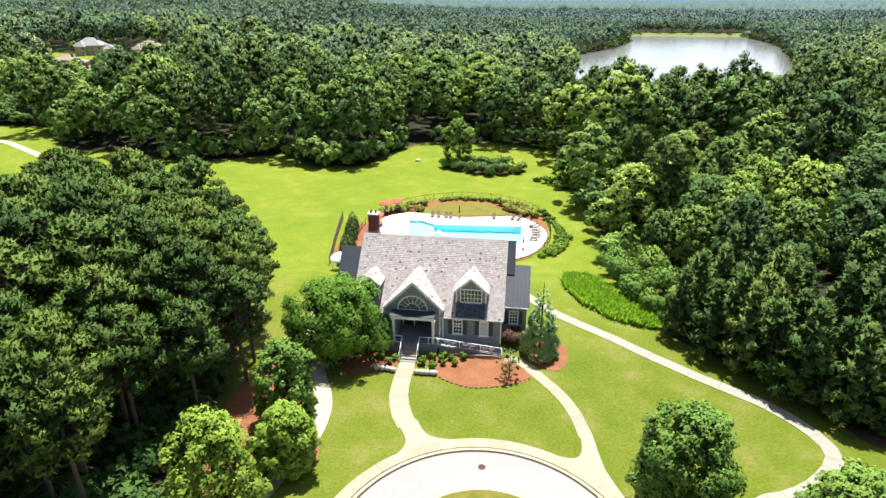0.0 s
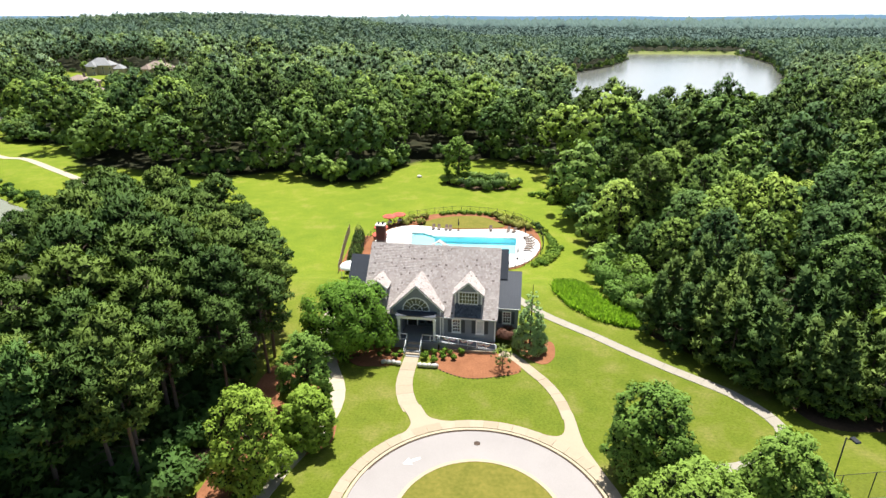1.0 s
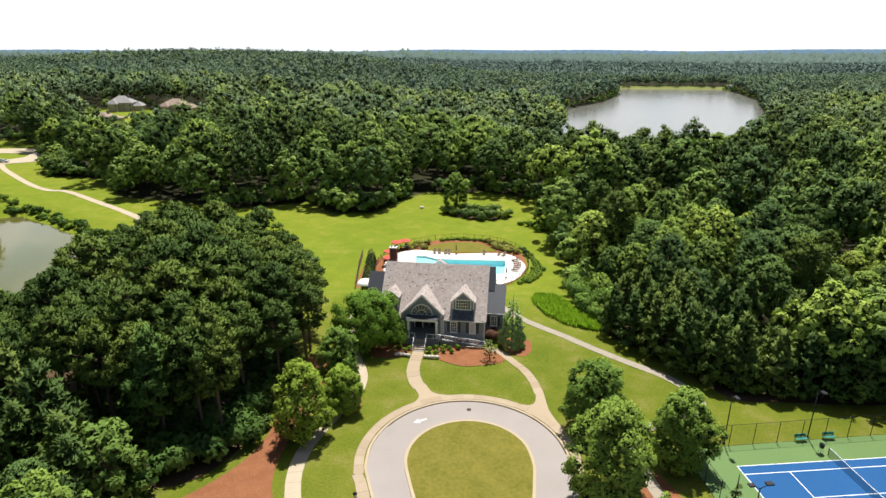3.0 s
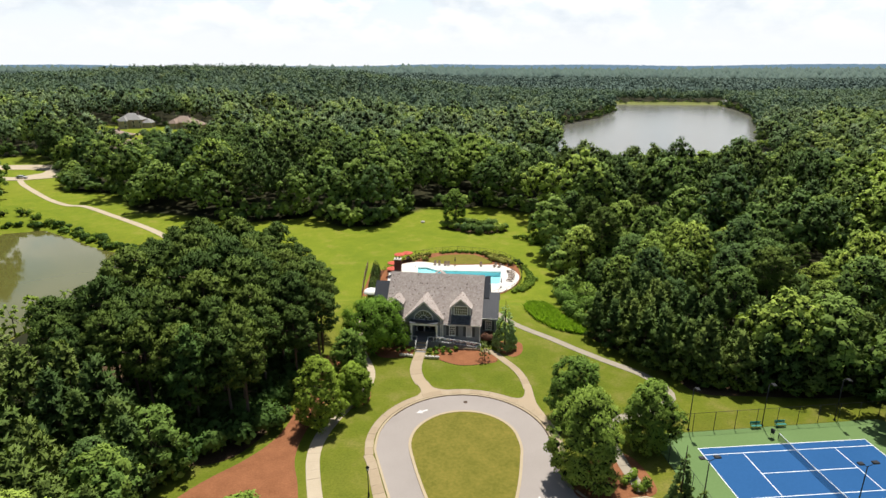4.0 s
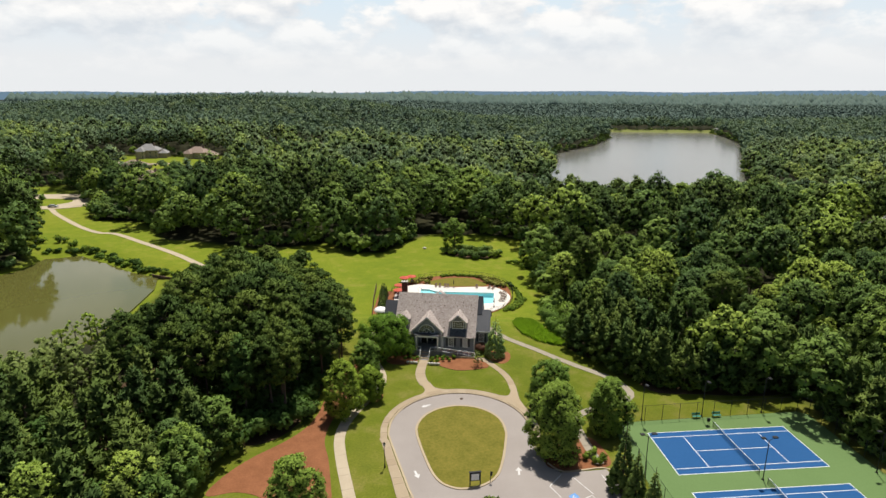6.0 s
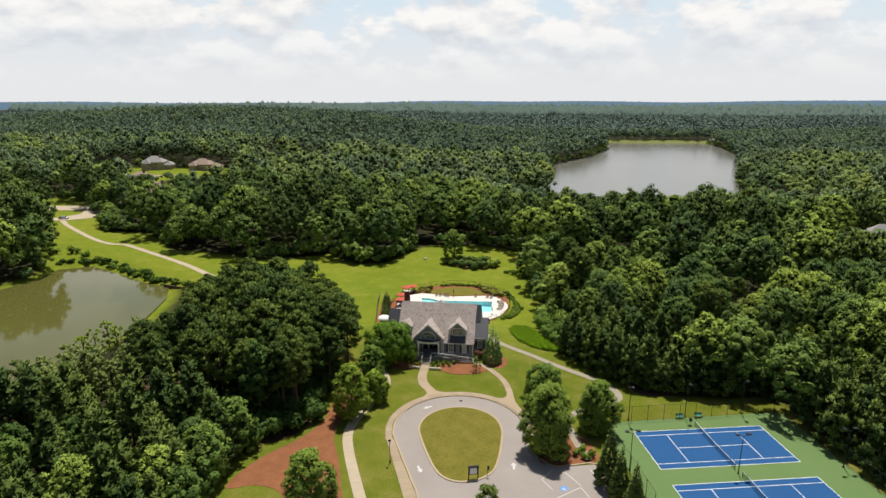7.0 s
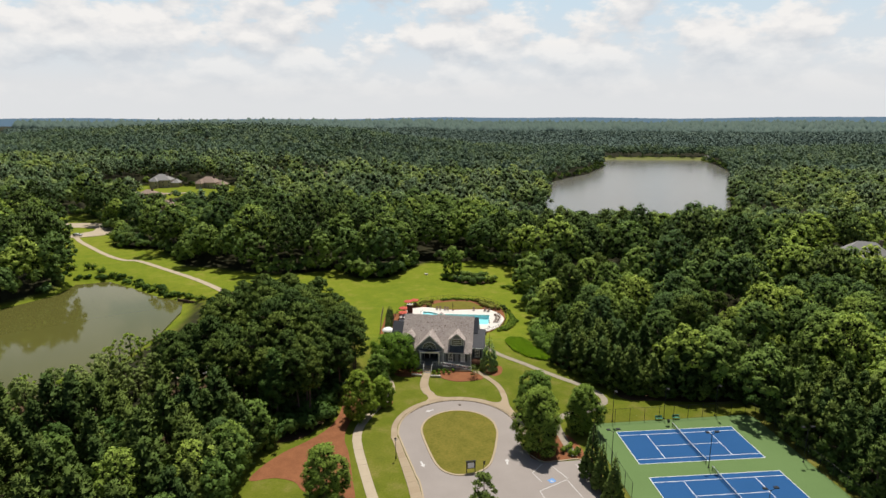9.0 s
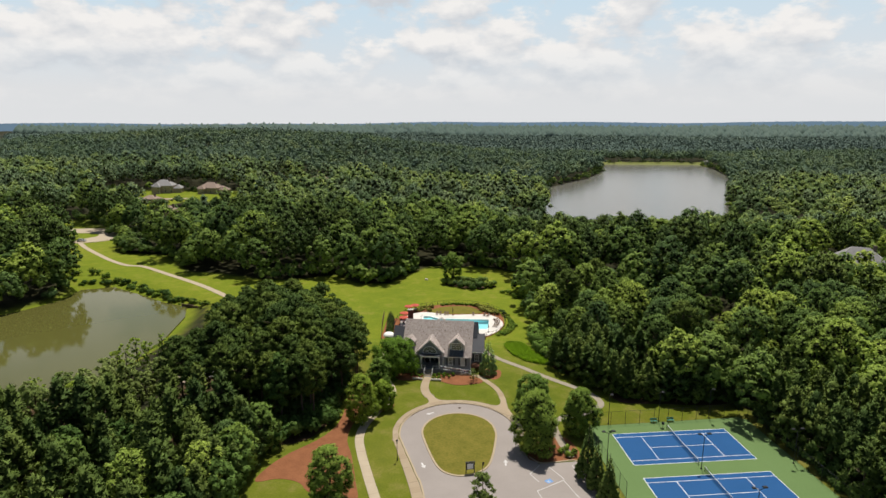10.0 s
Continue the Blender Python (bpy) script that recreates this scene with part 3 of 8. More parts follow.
def leaf_tris(cen, rad, count, size, aspect, rng, jitter=0.42, squash=0.85, low=-0.15, brush=0.0):
    """Leaf sprays on the shells of round clumps: three-cornered blades that face outwards, roughly."""
    w = rad ** 2
    idx = rng.choice(len(cen), count, p=w / w.sum())
    heart = np.array([0, 0, float(cen[:, 2].min() * 0.6 + cen[:, 2].max() * 0.4)])
    d = spray_dirs(cen, idx, heart, rng, count, low)
    rr = rad[idx][:, None] * (0.62 + 0.56 * rng.random((count, 1)))
    p = cen[idx] + d * rr * np.array([1, 1, squash])
    return blades(p, d, size, aspect, jitter, rng, heart, brush)


def blades(p, d, size, aspect, jitter, rng, heart, brush=0.0):
    """Blades at p; with brush they point outwards and up, as needle tufts do."""
    n = len(p)
    nrm = unit(d + np.array([0, 0, 0.30]) + jitter * rng.normal(size=(n, 3)))
    if brush:
        a = unit(d + np.array([0, 0, 0.25]) + brush * rng.normal(size=(n, 3)))
        b = unit(np.cross(nrm, a))
    else:
        a = unit(np.cross(nrm, rng.normal(size=(n, 3))))
        b = np.cross(nrm, a)
    s = size * (0.55 + 0.9 * rng.random((n, 1)))
    v = np.stack([p + a * s * 0.62, p - a * s * 0.38 + b * s * 0.5 * aspect, p - a * s * 0.38 - b * s * 0.5 * aspect], 1).reshape(-1, 3)
    soft = unit(0.60 * d + 0.32 * nrm + 0.42 * unit(p - heart))
    return v, np.arange(n * 3).reshape(-1, 3), np.repeat(soft, 3, axis=0)


_OCT = (np.array([(1, 0, 0), (-1, 0, 0), (0, 1, 0), (0, -1, 0), (0, 0, 1), (0, 0, -1)], float), np.array([(0, 2, 4), (2, 1, 4), (1, 3, 4), (3, 0, 4), (2, 0, 5), (1, 2, 5), (3, 1, 5), (0, 3, 5)]))


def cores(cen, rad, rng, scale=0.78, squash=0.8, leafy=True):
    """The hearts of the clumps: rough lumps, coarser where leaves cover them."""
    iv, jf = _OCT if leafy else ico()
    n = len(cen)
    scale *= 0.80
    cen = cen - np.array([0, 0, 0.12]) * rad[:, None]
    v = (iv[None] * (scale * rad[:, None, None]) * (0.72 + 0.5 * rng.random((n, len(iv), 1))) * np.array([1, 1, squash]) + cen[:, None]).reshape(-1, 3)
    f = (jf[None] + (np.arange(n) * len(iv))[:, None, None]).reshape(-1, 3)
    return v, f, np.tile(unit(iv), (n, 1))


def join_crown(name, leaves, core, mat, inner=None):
    """One crown mesh: sprays of leaves round the clumps' hearts, shade-dark unless inner is given."""
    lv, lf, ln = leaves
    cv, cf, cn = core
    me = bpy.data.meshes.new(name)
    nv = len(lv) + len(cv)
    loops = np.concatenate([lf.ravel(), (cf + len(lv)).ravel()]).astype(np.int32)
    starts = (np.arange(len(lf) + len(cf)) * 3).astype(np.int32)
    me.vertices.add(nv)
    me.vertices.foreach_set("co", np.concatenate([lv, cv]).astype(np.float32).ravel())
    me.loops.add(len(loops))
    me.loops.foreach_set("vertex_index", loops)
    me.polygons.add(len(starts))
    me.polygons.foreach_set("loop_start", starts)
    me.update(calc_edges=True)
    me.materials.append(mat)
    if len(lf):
        me.materials.append(inner or M_TWIGSHADE)
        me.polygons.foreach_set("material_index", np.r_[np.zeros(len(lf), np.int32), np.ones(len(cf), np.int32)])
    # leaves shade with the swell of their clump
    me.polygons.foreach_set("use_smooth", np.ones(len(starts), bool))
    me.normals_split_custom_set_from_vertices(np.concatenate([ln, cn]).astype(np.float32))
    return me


def broad_clumps(h, r, rng, n, base=0.15):
    """Clump centres and radii of a broad crown of height h and radius r, swelling into a few uneven lobes."""
    n = n * 7 // 4
    t = (np.arange(n) + rng.random(n)) / n
    prof = np.sqrt(np.clip(1 - ((t - 0.38) / np.where(t < 0.38, 0.50, 0.66)) ** 2, 0, 1)) * (1 - 0.12 * t)
    a = np.arange(n) * 2.4 + rng.random(n) * 1.2
    ph = rng.random(4) * 6.283
    lobe = 1 + 0.13 * np.sin(3 * a + ph[0] + 3.0 * t) + 0.10 * np.sin(5 * a + ph[1] - 7.0 * t) + 0.10 * np.sin(2 * a + ph[2] + 9.0 * t)
    rad = r * (0.11 + 0.13 * rng.random(n)) * (0.80 + 0.30 * prof)
    reach = np.maximum(prof * r * lobe * (0.90 + 0.20 * rng.random(n)) - rad * 0.85, 0)
    reach[:: 6] *= 0.45
    z = h * base + t * h * (0.97 - base)
    return np.c_[np.cos(a) * reach, np.sin(a) * reach, np.minimum(z, h - rad * 0.75)], rad


def limbs(bm, h, r, cen, rng, r0, count, lean=0.03):
    tube(bm, (0, 0, -0.4), (lean * h, 0, h * 0.45), r0, r0 * 0.7, 8, False)
    tube(bm, (lean * h, 0, h * 0.45), (lean * h * 1.2, 0, h * 0.8), r0 * 0.7, r0 * 0.25, 7, False)
    for i in rng.permutation(len(cen))[:count]:
        z0 = h * (0.25 + 0.35 * rng.random())
        tube(bm, (lean * z0, 0, z0), tuple(cen[i]), r0 * 0.34, r0 * 0.10, 5, False)
    return bm


def make_broadleaf(name, h, r, seed, leaves=1500, size=0.62, mat=None, clumps=34, base=0.10, label="", category="tree"):
    rng = np.random.default_rng(seed)
    cen, rad = broad_clumps(h, r, rng, clumps, base)
    th = new(name)
    part("trunk", limbs(bmesh.new(), h, r, cen, rng, 0.022 * h, 7), M_BARK, th, "", True)
    cr = new("crown", join_crown("crown", leaf_tris(cen, rad, leaves, size, 0.8, rng, 0.5, 1.05), cores(cen, rad, rng, 0.76, 1.0), mat or M_LEAF))
    cr.parent = th
    return tagged(th, label, category)


def make_pine(name, h, r, seed, leaves=1700, size=0.55, bare=0.45, tufts=34, label="", mat=None, taper=0.12):
    """A tall pine: bare trunk, whorled limbs, tufted crown."""
    rng = np.random.default_rng(seed)
    t = (np.arange(tufts) + rng.random(tufts)) / tufts
    z = h * (bare + (0.98 - bare) * t)
    prof = np.sqrt(np.clip(1 - ((t - 0.34) / np.where(t < 0.34, 0.50, 0.68)) ** 2, 0.02, 1)) * (1 - taper * t)
    a = np.arange(tufts) * 2.4 + rng.random(tufts) * 1.5
    rad = r * (0.13 + 0.13 * rng.random(tufts)) * (0.75 + 0.35 * prof)
    reach = np.maximum(prof * r * (0.74 + 0.46 * rng.random(tufts)) - rad * 0.6, 0)
    reach[:: 5] *= 0.4
    cen = np.c_[np.cos(a) * reach, np.sin(a) * reach, z + 0.10 * reach]
    th = new(name)
    bm = tube(bmesh.new(), (0, 0, -0.4), (0.02 * h, 0, h * 0.5), 0.015 * h, 0.011 * h, 8, False)
    tube(bm, (0.02 * h, 0, h * 0.5), (0, 0, h * 0.96), 0.011 * h, 0.003 * h, 7, False)
    for c in cen[:: 3]:
        tube(bm, (0, 0, c[2] - 0.10 * h * rng.random()), tuple(c), 0.0035 * h, 0.0015 * h, 4, False)
    for k in range(4 if bare > 0.2 else 0):
        aa, zz = rng.random() * 6.28, h * (0.22 + 0.2 * rng.random())
        tube(bm, (0, 0, zz), (math.cos(aa) * r * 0.5, math.sin(aa) * r * 0.5, zz - 0.2), 0.003 * h, 0.001 * h, 4, False)
    part("trunk", bm, M_PBARK, th, "", True)
    cr = new("crown", join_crown("crown", leaf_tris(cen, rad, leaves, size * 1.25, 0.50, rng, 0.5, 0.75, brush=0.8), cores(cen, rad, rng, 0.72, 0.6), mat or M_NEEDLE))
    cr.parent = th
    return tagged(th, label, "tree")


def make_cone_tree(name, h, r, seed, leaves=1500, size=0.42, label="", mat=None, full=1.0):
    """A conical evergreen, clothed to the ground."""
    rng = np.random.default_rng(seed)
    n = 150
    t = (np.arange(n) + rng.random(n)) / n
    t = 1 - np.sqrt(1 - 0.985 * t)
    reach = r * (1 - t) ** full * (0.74 + 0.26 * rng.random(n))
    a = np.arange(n) * 2.4 + rng.random(n)
    cen = np.c_[np.cos(a) * reach, np.sin(a) * reach, h * (0.05 + 0.92 * t)]
    rad = r * (0.05 + 0.17 * (1 - t)) * (0.8 + 0.4 * rng.random(n))
    th = new(name)
    part("trunk", tube(bmesh.new(), (0, 0, -0.3), (0, 0, h * 0.95), 0.018 * h, 0.003 * h, 7, False), M_BARK, th, "", True)
    cr = new("crown", join_crown("crown", leaf_tris(cen, rad, leaves, size, 0.6, rng, 0.5, 1.15), cores(cen, rad, rng, 0.78, 1.1), mat or M_NEEDLE))
    cr.parent = th
    return tagged(th, label, "tree")


def make_bush(name, r, h, seed, leaves, size, mat, label, category="shrub", clumps=7):
    rng = np.random.default_rng(seed)
    a, k = rng.random(clumps) * 6.283, np.sqrt(rng.random(clumps))
    cen = np.c_[np.cos(a) * k * r * 0.6, np.sin(a) * k * r * 0.6, h * (0.35 + 0.3 * rng.random(clumps))]
    rad = np.minimum(r * (0.38 + 0.15 * rng.random(clumps)), h * 0.48)
    ob = new(name, join_crown(name, leaf_tris(cen, rad, leaves, size, 0.85, rng, 0.6, 0.9), cores(cen, rad, rng, 0.85, 0.92), mat))
    return tagged(ob, label, category)


def put(kinds, x, y, rng, group, smin=0.85, smax=1.15, sink=0.0):
    """A copy of one of the kinds at (x, y) on the ground, turned and scaled at random."""
    src = kinds[rng.integers(len(kinds))]
    s = smin + (smax - smin) * rng.random()
    w = s * (0.92 + 0.16 * rng.random())
    m = pose(x, y, float(ground_z(np.array([x]), np.array([y]))[0]) - sink, 0, 0, 360 * rng.random()) @ Matrix.Diagonal((w, w, s, 1))
    return tagged(copy_thing(src, m), group=group)


def scatter(poly, step, rng, jitter=0.42):
    """Points of a jittered grid inside an outline."""
    xs, ys = [p[0] for p in poly], [p[1] for p in poly]
    X, Y = np.meshgrid(np.arange(min(xs), max(xs), step), np.arange(min(ys), max(ys), step))
    X[1::2] += step / 2
    X, Y = X.ravel() + rng.uniform(-jitter, jitter, X.size) * step, Y.ravel() + rng.uniform(-jitter, jitter, Y.size) * step
    k = inside(poly, X, Y)
    return X[k], Y[k]


def joined_trees(name, X, Y, H, R, rng, mat, label, leaves, size, clumps, pine=False, inner=None, tint=None, skirt=-0.55):
    """Many trees too far off to count, in one mesh: domed crowns of leaf clumps on dark hearts."""
    n = len(X)
    Z = ground_z(X, Y)
    t = rng.random(n) if tint is None else tint
    k = clumps
    # half height of the crown, and clumps spread evenly over its upper side, down to the skirt
    V = H * (rng.uniform(0.30, 0.42, n) if pine else rng.uniform(0.36, 0.47, n))
    if skirt > 0:
        V = np.minimum(V, R * rng.uniform(0.95, 1.45, n))
    el = 1 - (np.arange(k)[None] + rng.random((n, k))) / k * (1 - skirt)
    ang = np.arange(k)[None] * 2.4 + rng.random((n, 1)) * 6.28 + 0.8 * rng.random((n, k))
    flat_ = np.sqrt(np.clip(1 - el ** 2, 0, 1))
    lobe = 1 + 0.16 * np.sin(3 * ang + rng.random((n, 1)) * 6.28 + 3 * el) + 0.12 * np.sin(2 * ang + rng.random((n, 1)) * 6.28)
    point = rng.uniform(0.15, 0.55, (n, 1)) if pine else rng.beta(1.2, 2.2, (n, 1)) * 0.55
    rad = R[:, None] * (0.30 + 0.18 * rng.random((n, k))) * (9 / k) ** 0.36
    reach = np.maximum(R[:, None] * flat_ * lobe * (1 - point * np.maximum(el, 0)) * (0.92 + 0.2 * rng.random((n, k))) - rad * 0.7, 0)
    zz = (H - V)[:, None] + el * np.maximum(V[:, None] - rad * 0.7, 0.2) * (1 + 0.10 * rng.normal(size=(n, k)))
    cen = np.stack([np.cos(ang) * reach, np.sin(ang) * reach, zz], 2)
    cen += np.stack([X, Y, Z], 1)[:, None]
    cen, rad = cen.reshape(-1, 3), rad.ravel()
    cv, cf, cn = cores(cen, rad, rng, 0.78 if leaves else 1.25, 1.0, True)
    tc = np.repeat(np.repeat(t, k), 6)
    if leaves:
        idx = np.repeat(np.arange(n * k), leaves)
        m = len(idx)
        heart = np.repeat(np.c_[X, Y, Z + H - V], k, axis=0)
        dd = spray_dirs(cen, idx, heart, rng, m)
        p = cen[idx] + dd * rad[idx][:, None] * (0.66 + 0.54 * rng.random((m, 1)))
        lv, lf, ln = blades(p, dd, size, 0.6 if pine else 0.9, 0.30, rng, heart[idx], 0.8 if pine else 0.0)
        me = join_crown(name, (lv, lf, ln), (cv, cf, cn), mat, inner)
        tt = np.concatenate([np.repeat(t[idx // k], 3), tc])
    else:
        me = join_crown(name, (np.zeros((0, 3)), np.zeros((0, 3), int), np.zeros((0, 3))), (cv, cf, cn), mat)
        tt = tc
    me.attributes.new("tint", "FLOAT", "POINT").data.foreach_set("value", tt.astype(np.float32))
    return tagged(new(name, me), label, "woods", kind="stuff")

# ---------- woods ----------
CLEAR = [(-30, -900), (-40, -50), (-38, -30), (-36, -19), (-30, -14), (-26.5, -8), (-27, 2), (-27.5, 12), (-32, 26), (-39, 39), (-46, 45), (-58, 47), (-70, 46), (-86, 62), (-95, 80), (-117, 89), (-133, 99), (-150, 107), (-164, 98),
         (-174, 110), (-202, 150), (-231, 166), (-300, 186), (-330, 215), (-252, 234), (-219, 206), (-193, 172), (-183, 154), (-154, 153), (-137, 134), (-128, 122), (-116, 121), (-101, 116), (-90, 112), (-76, 111), (-64, 117), (-58, 121), (-51, 110), (-45, 106.5), (-32, 108.5), (-30, 115), (-25, 127),
         (-18, 138), (0, 140), (9, 136), (18, 130), (22, 120), (22, 110), (22, 105), (21, 72), (20, 60), (20, 49), (24, 42), (22, 35), (24, 26), (30, 18), (35.5, 8.6), (44, 7.6), (60, 8), (61.8, 3), (63.0, -6), (64.8, -16), (68, -36), (83, -900)]
YARDS = [[(-216, 180), (-198, 188), (-160, 116), (-171, 112)], [(-296, 300), (-180, 288), (-184, 342), (-200, 346), (-296, 348)], [(-262, 262), (-232, 262), (-206, 310), (-290, 310)], [(-212, 222), (-184, 224), (-186, 262), (-218, 262)], [(205, 905), (392, 893), (394, 909), (205, 922)],
         [(138, 98), (178, 102), (188, 136), (138, 136)], [(-178, 450), (-150, 450), (-150, 474), (-178, 474)], [(-470, 745), (-405, 745), (-405, 782), (-470, 782)], [(-203, 398), (-177, 398), (-177, 422), (-203, 422)]]


def open_land(x, y, margin=0.0):
    bad = inside(CLEAR, x, y) | (edge_distance(LAKE, x, y) < 0.5 + margin) | (edge_distance(POND, x, y) < 3 + margin) | inside(CREEK, x, y)
    for p in YARDS:
        bad |= edge_distance(p, x, y) < 2.5 + margin
    return bad


# the floor of the woods is leaf litter
_g = bpy.data.objects["ground"].data
_co = np.zeros(len(_g.vertices) * 3, np.float32)
_g.vertices.foreach_get("co", _co)
_gx, _gy = _co[0::3].astype(float), _co[1::3].astype(float)
_w = ss(-0.5, 3.0, edge_distance(CLEAR, _gx, _gy)) * ss(1, 6, edge_distance(POND, _gx, _gy))
for _p in YARDS:
    _w = _w * (~inside(_p, _gx, _gy))
_g.attributes.new("wooded", "FLOAT", "POINT").data.foreach_set("value", _w.astype(np.float32))
_g.attributes.new("meadow", "FLOAT", "POINT").data.foreach_set("value", (0.25 + 0.75 * ss(14, 58, _gy)).astype(np.float32))

PINES = [make_pine("pine_tree", 17.5, 3.8, 11, 6400, 0.36, tufts=96, label="tall pine with bare trunk and tufted crown", bare=0.52, mat=M_NEEDLEG),
         make_pine("pine_tree", 16.5, 4.1, 12, 6400, 0.36, tufts=96, label="tall pine with bare trunk and tufted crown", bare=0.47, mat=M_NEEDLEG),
         make_pine("pine_tree", 18.5, 3.7, 13, 6400, 0.36, tufts=96, label="tall pine with bare trunk and tufted crown", bare=0.56, mat=M_NEEDLEG)]
YOUNG = [make_pine("young_pine", 9.6, 2.6, 21, 2700, 0.44, 0.05, 90, "dense young pine branched to the ground", taper=0.72),
         make_pine("young_pine", 9.0, 2.8, 22, 2700, 0.44, 0.04, 90, "dense young pine branched to the ground", taper=0.62)]
BROADS = [make_broadleaf("broadleaf_tree", 15.5, 6.0, 31, 5600, 0.46, clumps=78, label="full green broadleaf tree at the wood edge"),
          make_broadleaf("broadleaf_tree", 18.0, 5.5, 32, 5600, 0.46, clumps=78, label="full green broadleaf tree at the wood edge"),
          make_broadleaf("broadleaf_tree", 13.0, 5.6, 33, 5000, 0.46, clumps=66, label="full green broadleaf tree at the wood edge", base=0.04)]
SMALL = [make_broadleaf("small_tree", 8.5, 3.0, 41, 2800, 0.40, mat=M_LEAFD, label="leafy small tree by the grove", clumps=36, base=0.05),
         make_broadleaf("small_tree", 8.0, 3.3, 42, 2800, 0.40, mat=M_LEAFD, label="leafy small tree by the grove", clumps=36, base=0.04)]
UNDER = [make_bush("undergrowth_bush", 2.2, 2.4, 51, 700, 0.36, M_UNDER, "dense green bush of the woodland understorey"),
         make_bush("undergrowth_bush", 1.8, 2.0, 52, 620, 0.36, M_UNDER, "dense green bush of the woodland understorey")]
MASTERS = PINES + YOUNG + BROADS + SMALL + UNDER
_r = np.random.default_rng(3)

# the tall pine grove
GROVE = [(-63, -4), (-50, -11), (-37, -14.5), (-29.5, -10), (-25.5, 1), (-24.6, 12), (-30, 25), (-37, 36), (-44, 42), (-57, 42), (-65, 35), (-67, 22), (-65, 8)]
LOT = [(-70, 5), (-61, 6), (-54, 13), (-49, 19), (-51, 26), (-60, 23), (-70, 17)]
GLADE = [(-58, 16), (-52, 18), (-41, -3), (-46, -5)]
for x, y in zip(*scatter(GROVE, 5.0, _r)):
    if edge_distance(LOT, np.array([x]), np.array([y]))[0] < 0.8 or inside(GLADE, np.array([x]), np.array([y]))[0]:
        continue
    _s = 0.86 + 0.34 * float(ss(0, 15, -edge_distance(GROVE, np.array([x]), np.array([y]))[0]))
    put(PINES, x, y, _r, "pines of the grove", _s * 0.92, _s * 1.06)
_lone = make_pine("pine_tree", 16.2, 3.7, 14, 7600, 0.35, tufts=120, label="lighter green pine standing out before the grove", bare=0.28, mat=M_LEAFD, taper=0.45)
_lone.matrix_basis = pose(-36.6, -10.2, 0)
tagged(_lone, group="pines of the grove")
# the mixed wood beside the drive
MIXED = [(-100, -23), (-84, -18), (-76, -10), (-60, -11), (-46, -13), (-39, -18), (-37, -23), (-36.5, -32), (-38, -42), (-42, -60), (-70, -70), (-115, -60)]
for x, y in zip(*scatter(MIXED, 5.6, _r)):
    k = _r.random()
    if k < 0.78:
        put(YOUNG, x, y, _r, "trees of the mixed wood", 1.1, 1.6)
    elif k < 0.95:
        put(SMALL, x, y, _r, "trees of the mixed wood", 0.85, 1.2)
    else:
        put(BROADS, x, y, _r, "trees of the mixed wood", 0.55, 0.75)
for i in range(15):
    y = -19.5 - 2.9 * i
    x = -37.2 - 0.006 * (y + 26) ** 2 - 1.2 * (i % 2)
    put(YOUNG if i % 3 else SMALL, x, y, _r, "trees of the mixed wood", 0.85, 1.25)
# pale willows on the pond's bank
WILLOWS = [make_broadleaf("willow_tree", 9.0, 3.4, 47, 2400, 0.40, M_WILLOW, 22, 0.05, "pale green willow on the pond bank"),
           make_broadleaf("willow_tree", 7.5, 3.0, 48, 2200, 0.40, M_WILLOW, 20, 0.05, "pale green willow on the pond bank")]
for x, y in zip(*scatter([(-122, -28), (-98, -22), (-84, -15), (-77, -8), (-68, 4), (-69, 16), (-80, 14), (-92, 0), (-104, -8), (-124, -17)], 5.2, _r)):
    put(WILLOWS, x, y, _r, "willows by the pond", 0.6, 1.0)
# the front row of young pines along the wood path
for x, y in ((23.4, 22.8), (25.4, 19.8), (28.0, 17.2), (30.6, 14.6), (33.0, 11.6), (35.6, 8.8), (38.8, 7.0), (42.2, 6.6), (45.8, 6.6), (49.4, 6.8), (53.0, 6.8), (56.6, 7.0), (60.0, 6.6)):
    put(YOUNG, x + _r.uniform(-0.5, 0.5), y + _r.uniform(-0.3, 0.6), _r, "young pines at the wood edge", 0.95, 1.3)
# low growth at the grove's foot
for x, y in zip(*scatter([(-60, -11), (-37, -17), (-35, -18.5), (-30, -13), (-26.5, -8), (-26.5, 3), (-29, 14), (-36, 8), (-60, -2)], 2.4, _r)):
    put(UNDER, x, y, _r, "grove understorey", 0.7, 1.8, 0.2)
for x, y in zip(*scatter([(27.5, 22), (29, 17.8), (33.5, 12.2), (35.6, 6.6), (44, 6.0), (60.6, 6.4), (62.2, 1.5), (65.4, -20), (68.6, -38), (71, -38), (68, -20), (65, 4), (63, 11), (45, 10.5), (38, 11), (33, 16)], 2.3, _r)):
    put(UNDER, x, y, _r, "bushes under the wood edge", 0.6, 1.15, 0.2)
# front of the eastern wood: young pines, then full trees
for x, y in zip(*scatter([(22.0, 26.8), (26.6, 19.0), (31.5, 12.0), (35.0, 7.0), (44, 6.0), (60.5, 7.0), (62.4, 3), (63.6, -6), (65.4, -17), (68.6, -36), (74, -62), (92, -62), (88, -30), (82, 4), (70, 22), (48, 23), (38, 28), (30, 36)], 4.3, _r)):
    put(YOUNG, x, y, _r, "young pines at the wood edge", 0.95, 1.4)
for x, y in zip(*scatter([(27.0, 44), (32, 38), (39, 29), (50, 25), (72, 25), (86, 6), (92, 10), (90, 50), (60, 78), (40, 100), (28.5, 106), (27.5, 74), (27, 60)], 8.6, _r)):
    k = _r.random()
    put(BROADS if k < 0.85 else PINES, x, y, _r, "trees of the eastern wood", 0.6, 1.1)
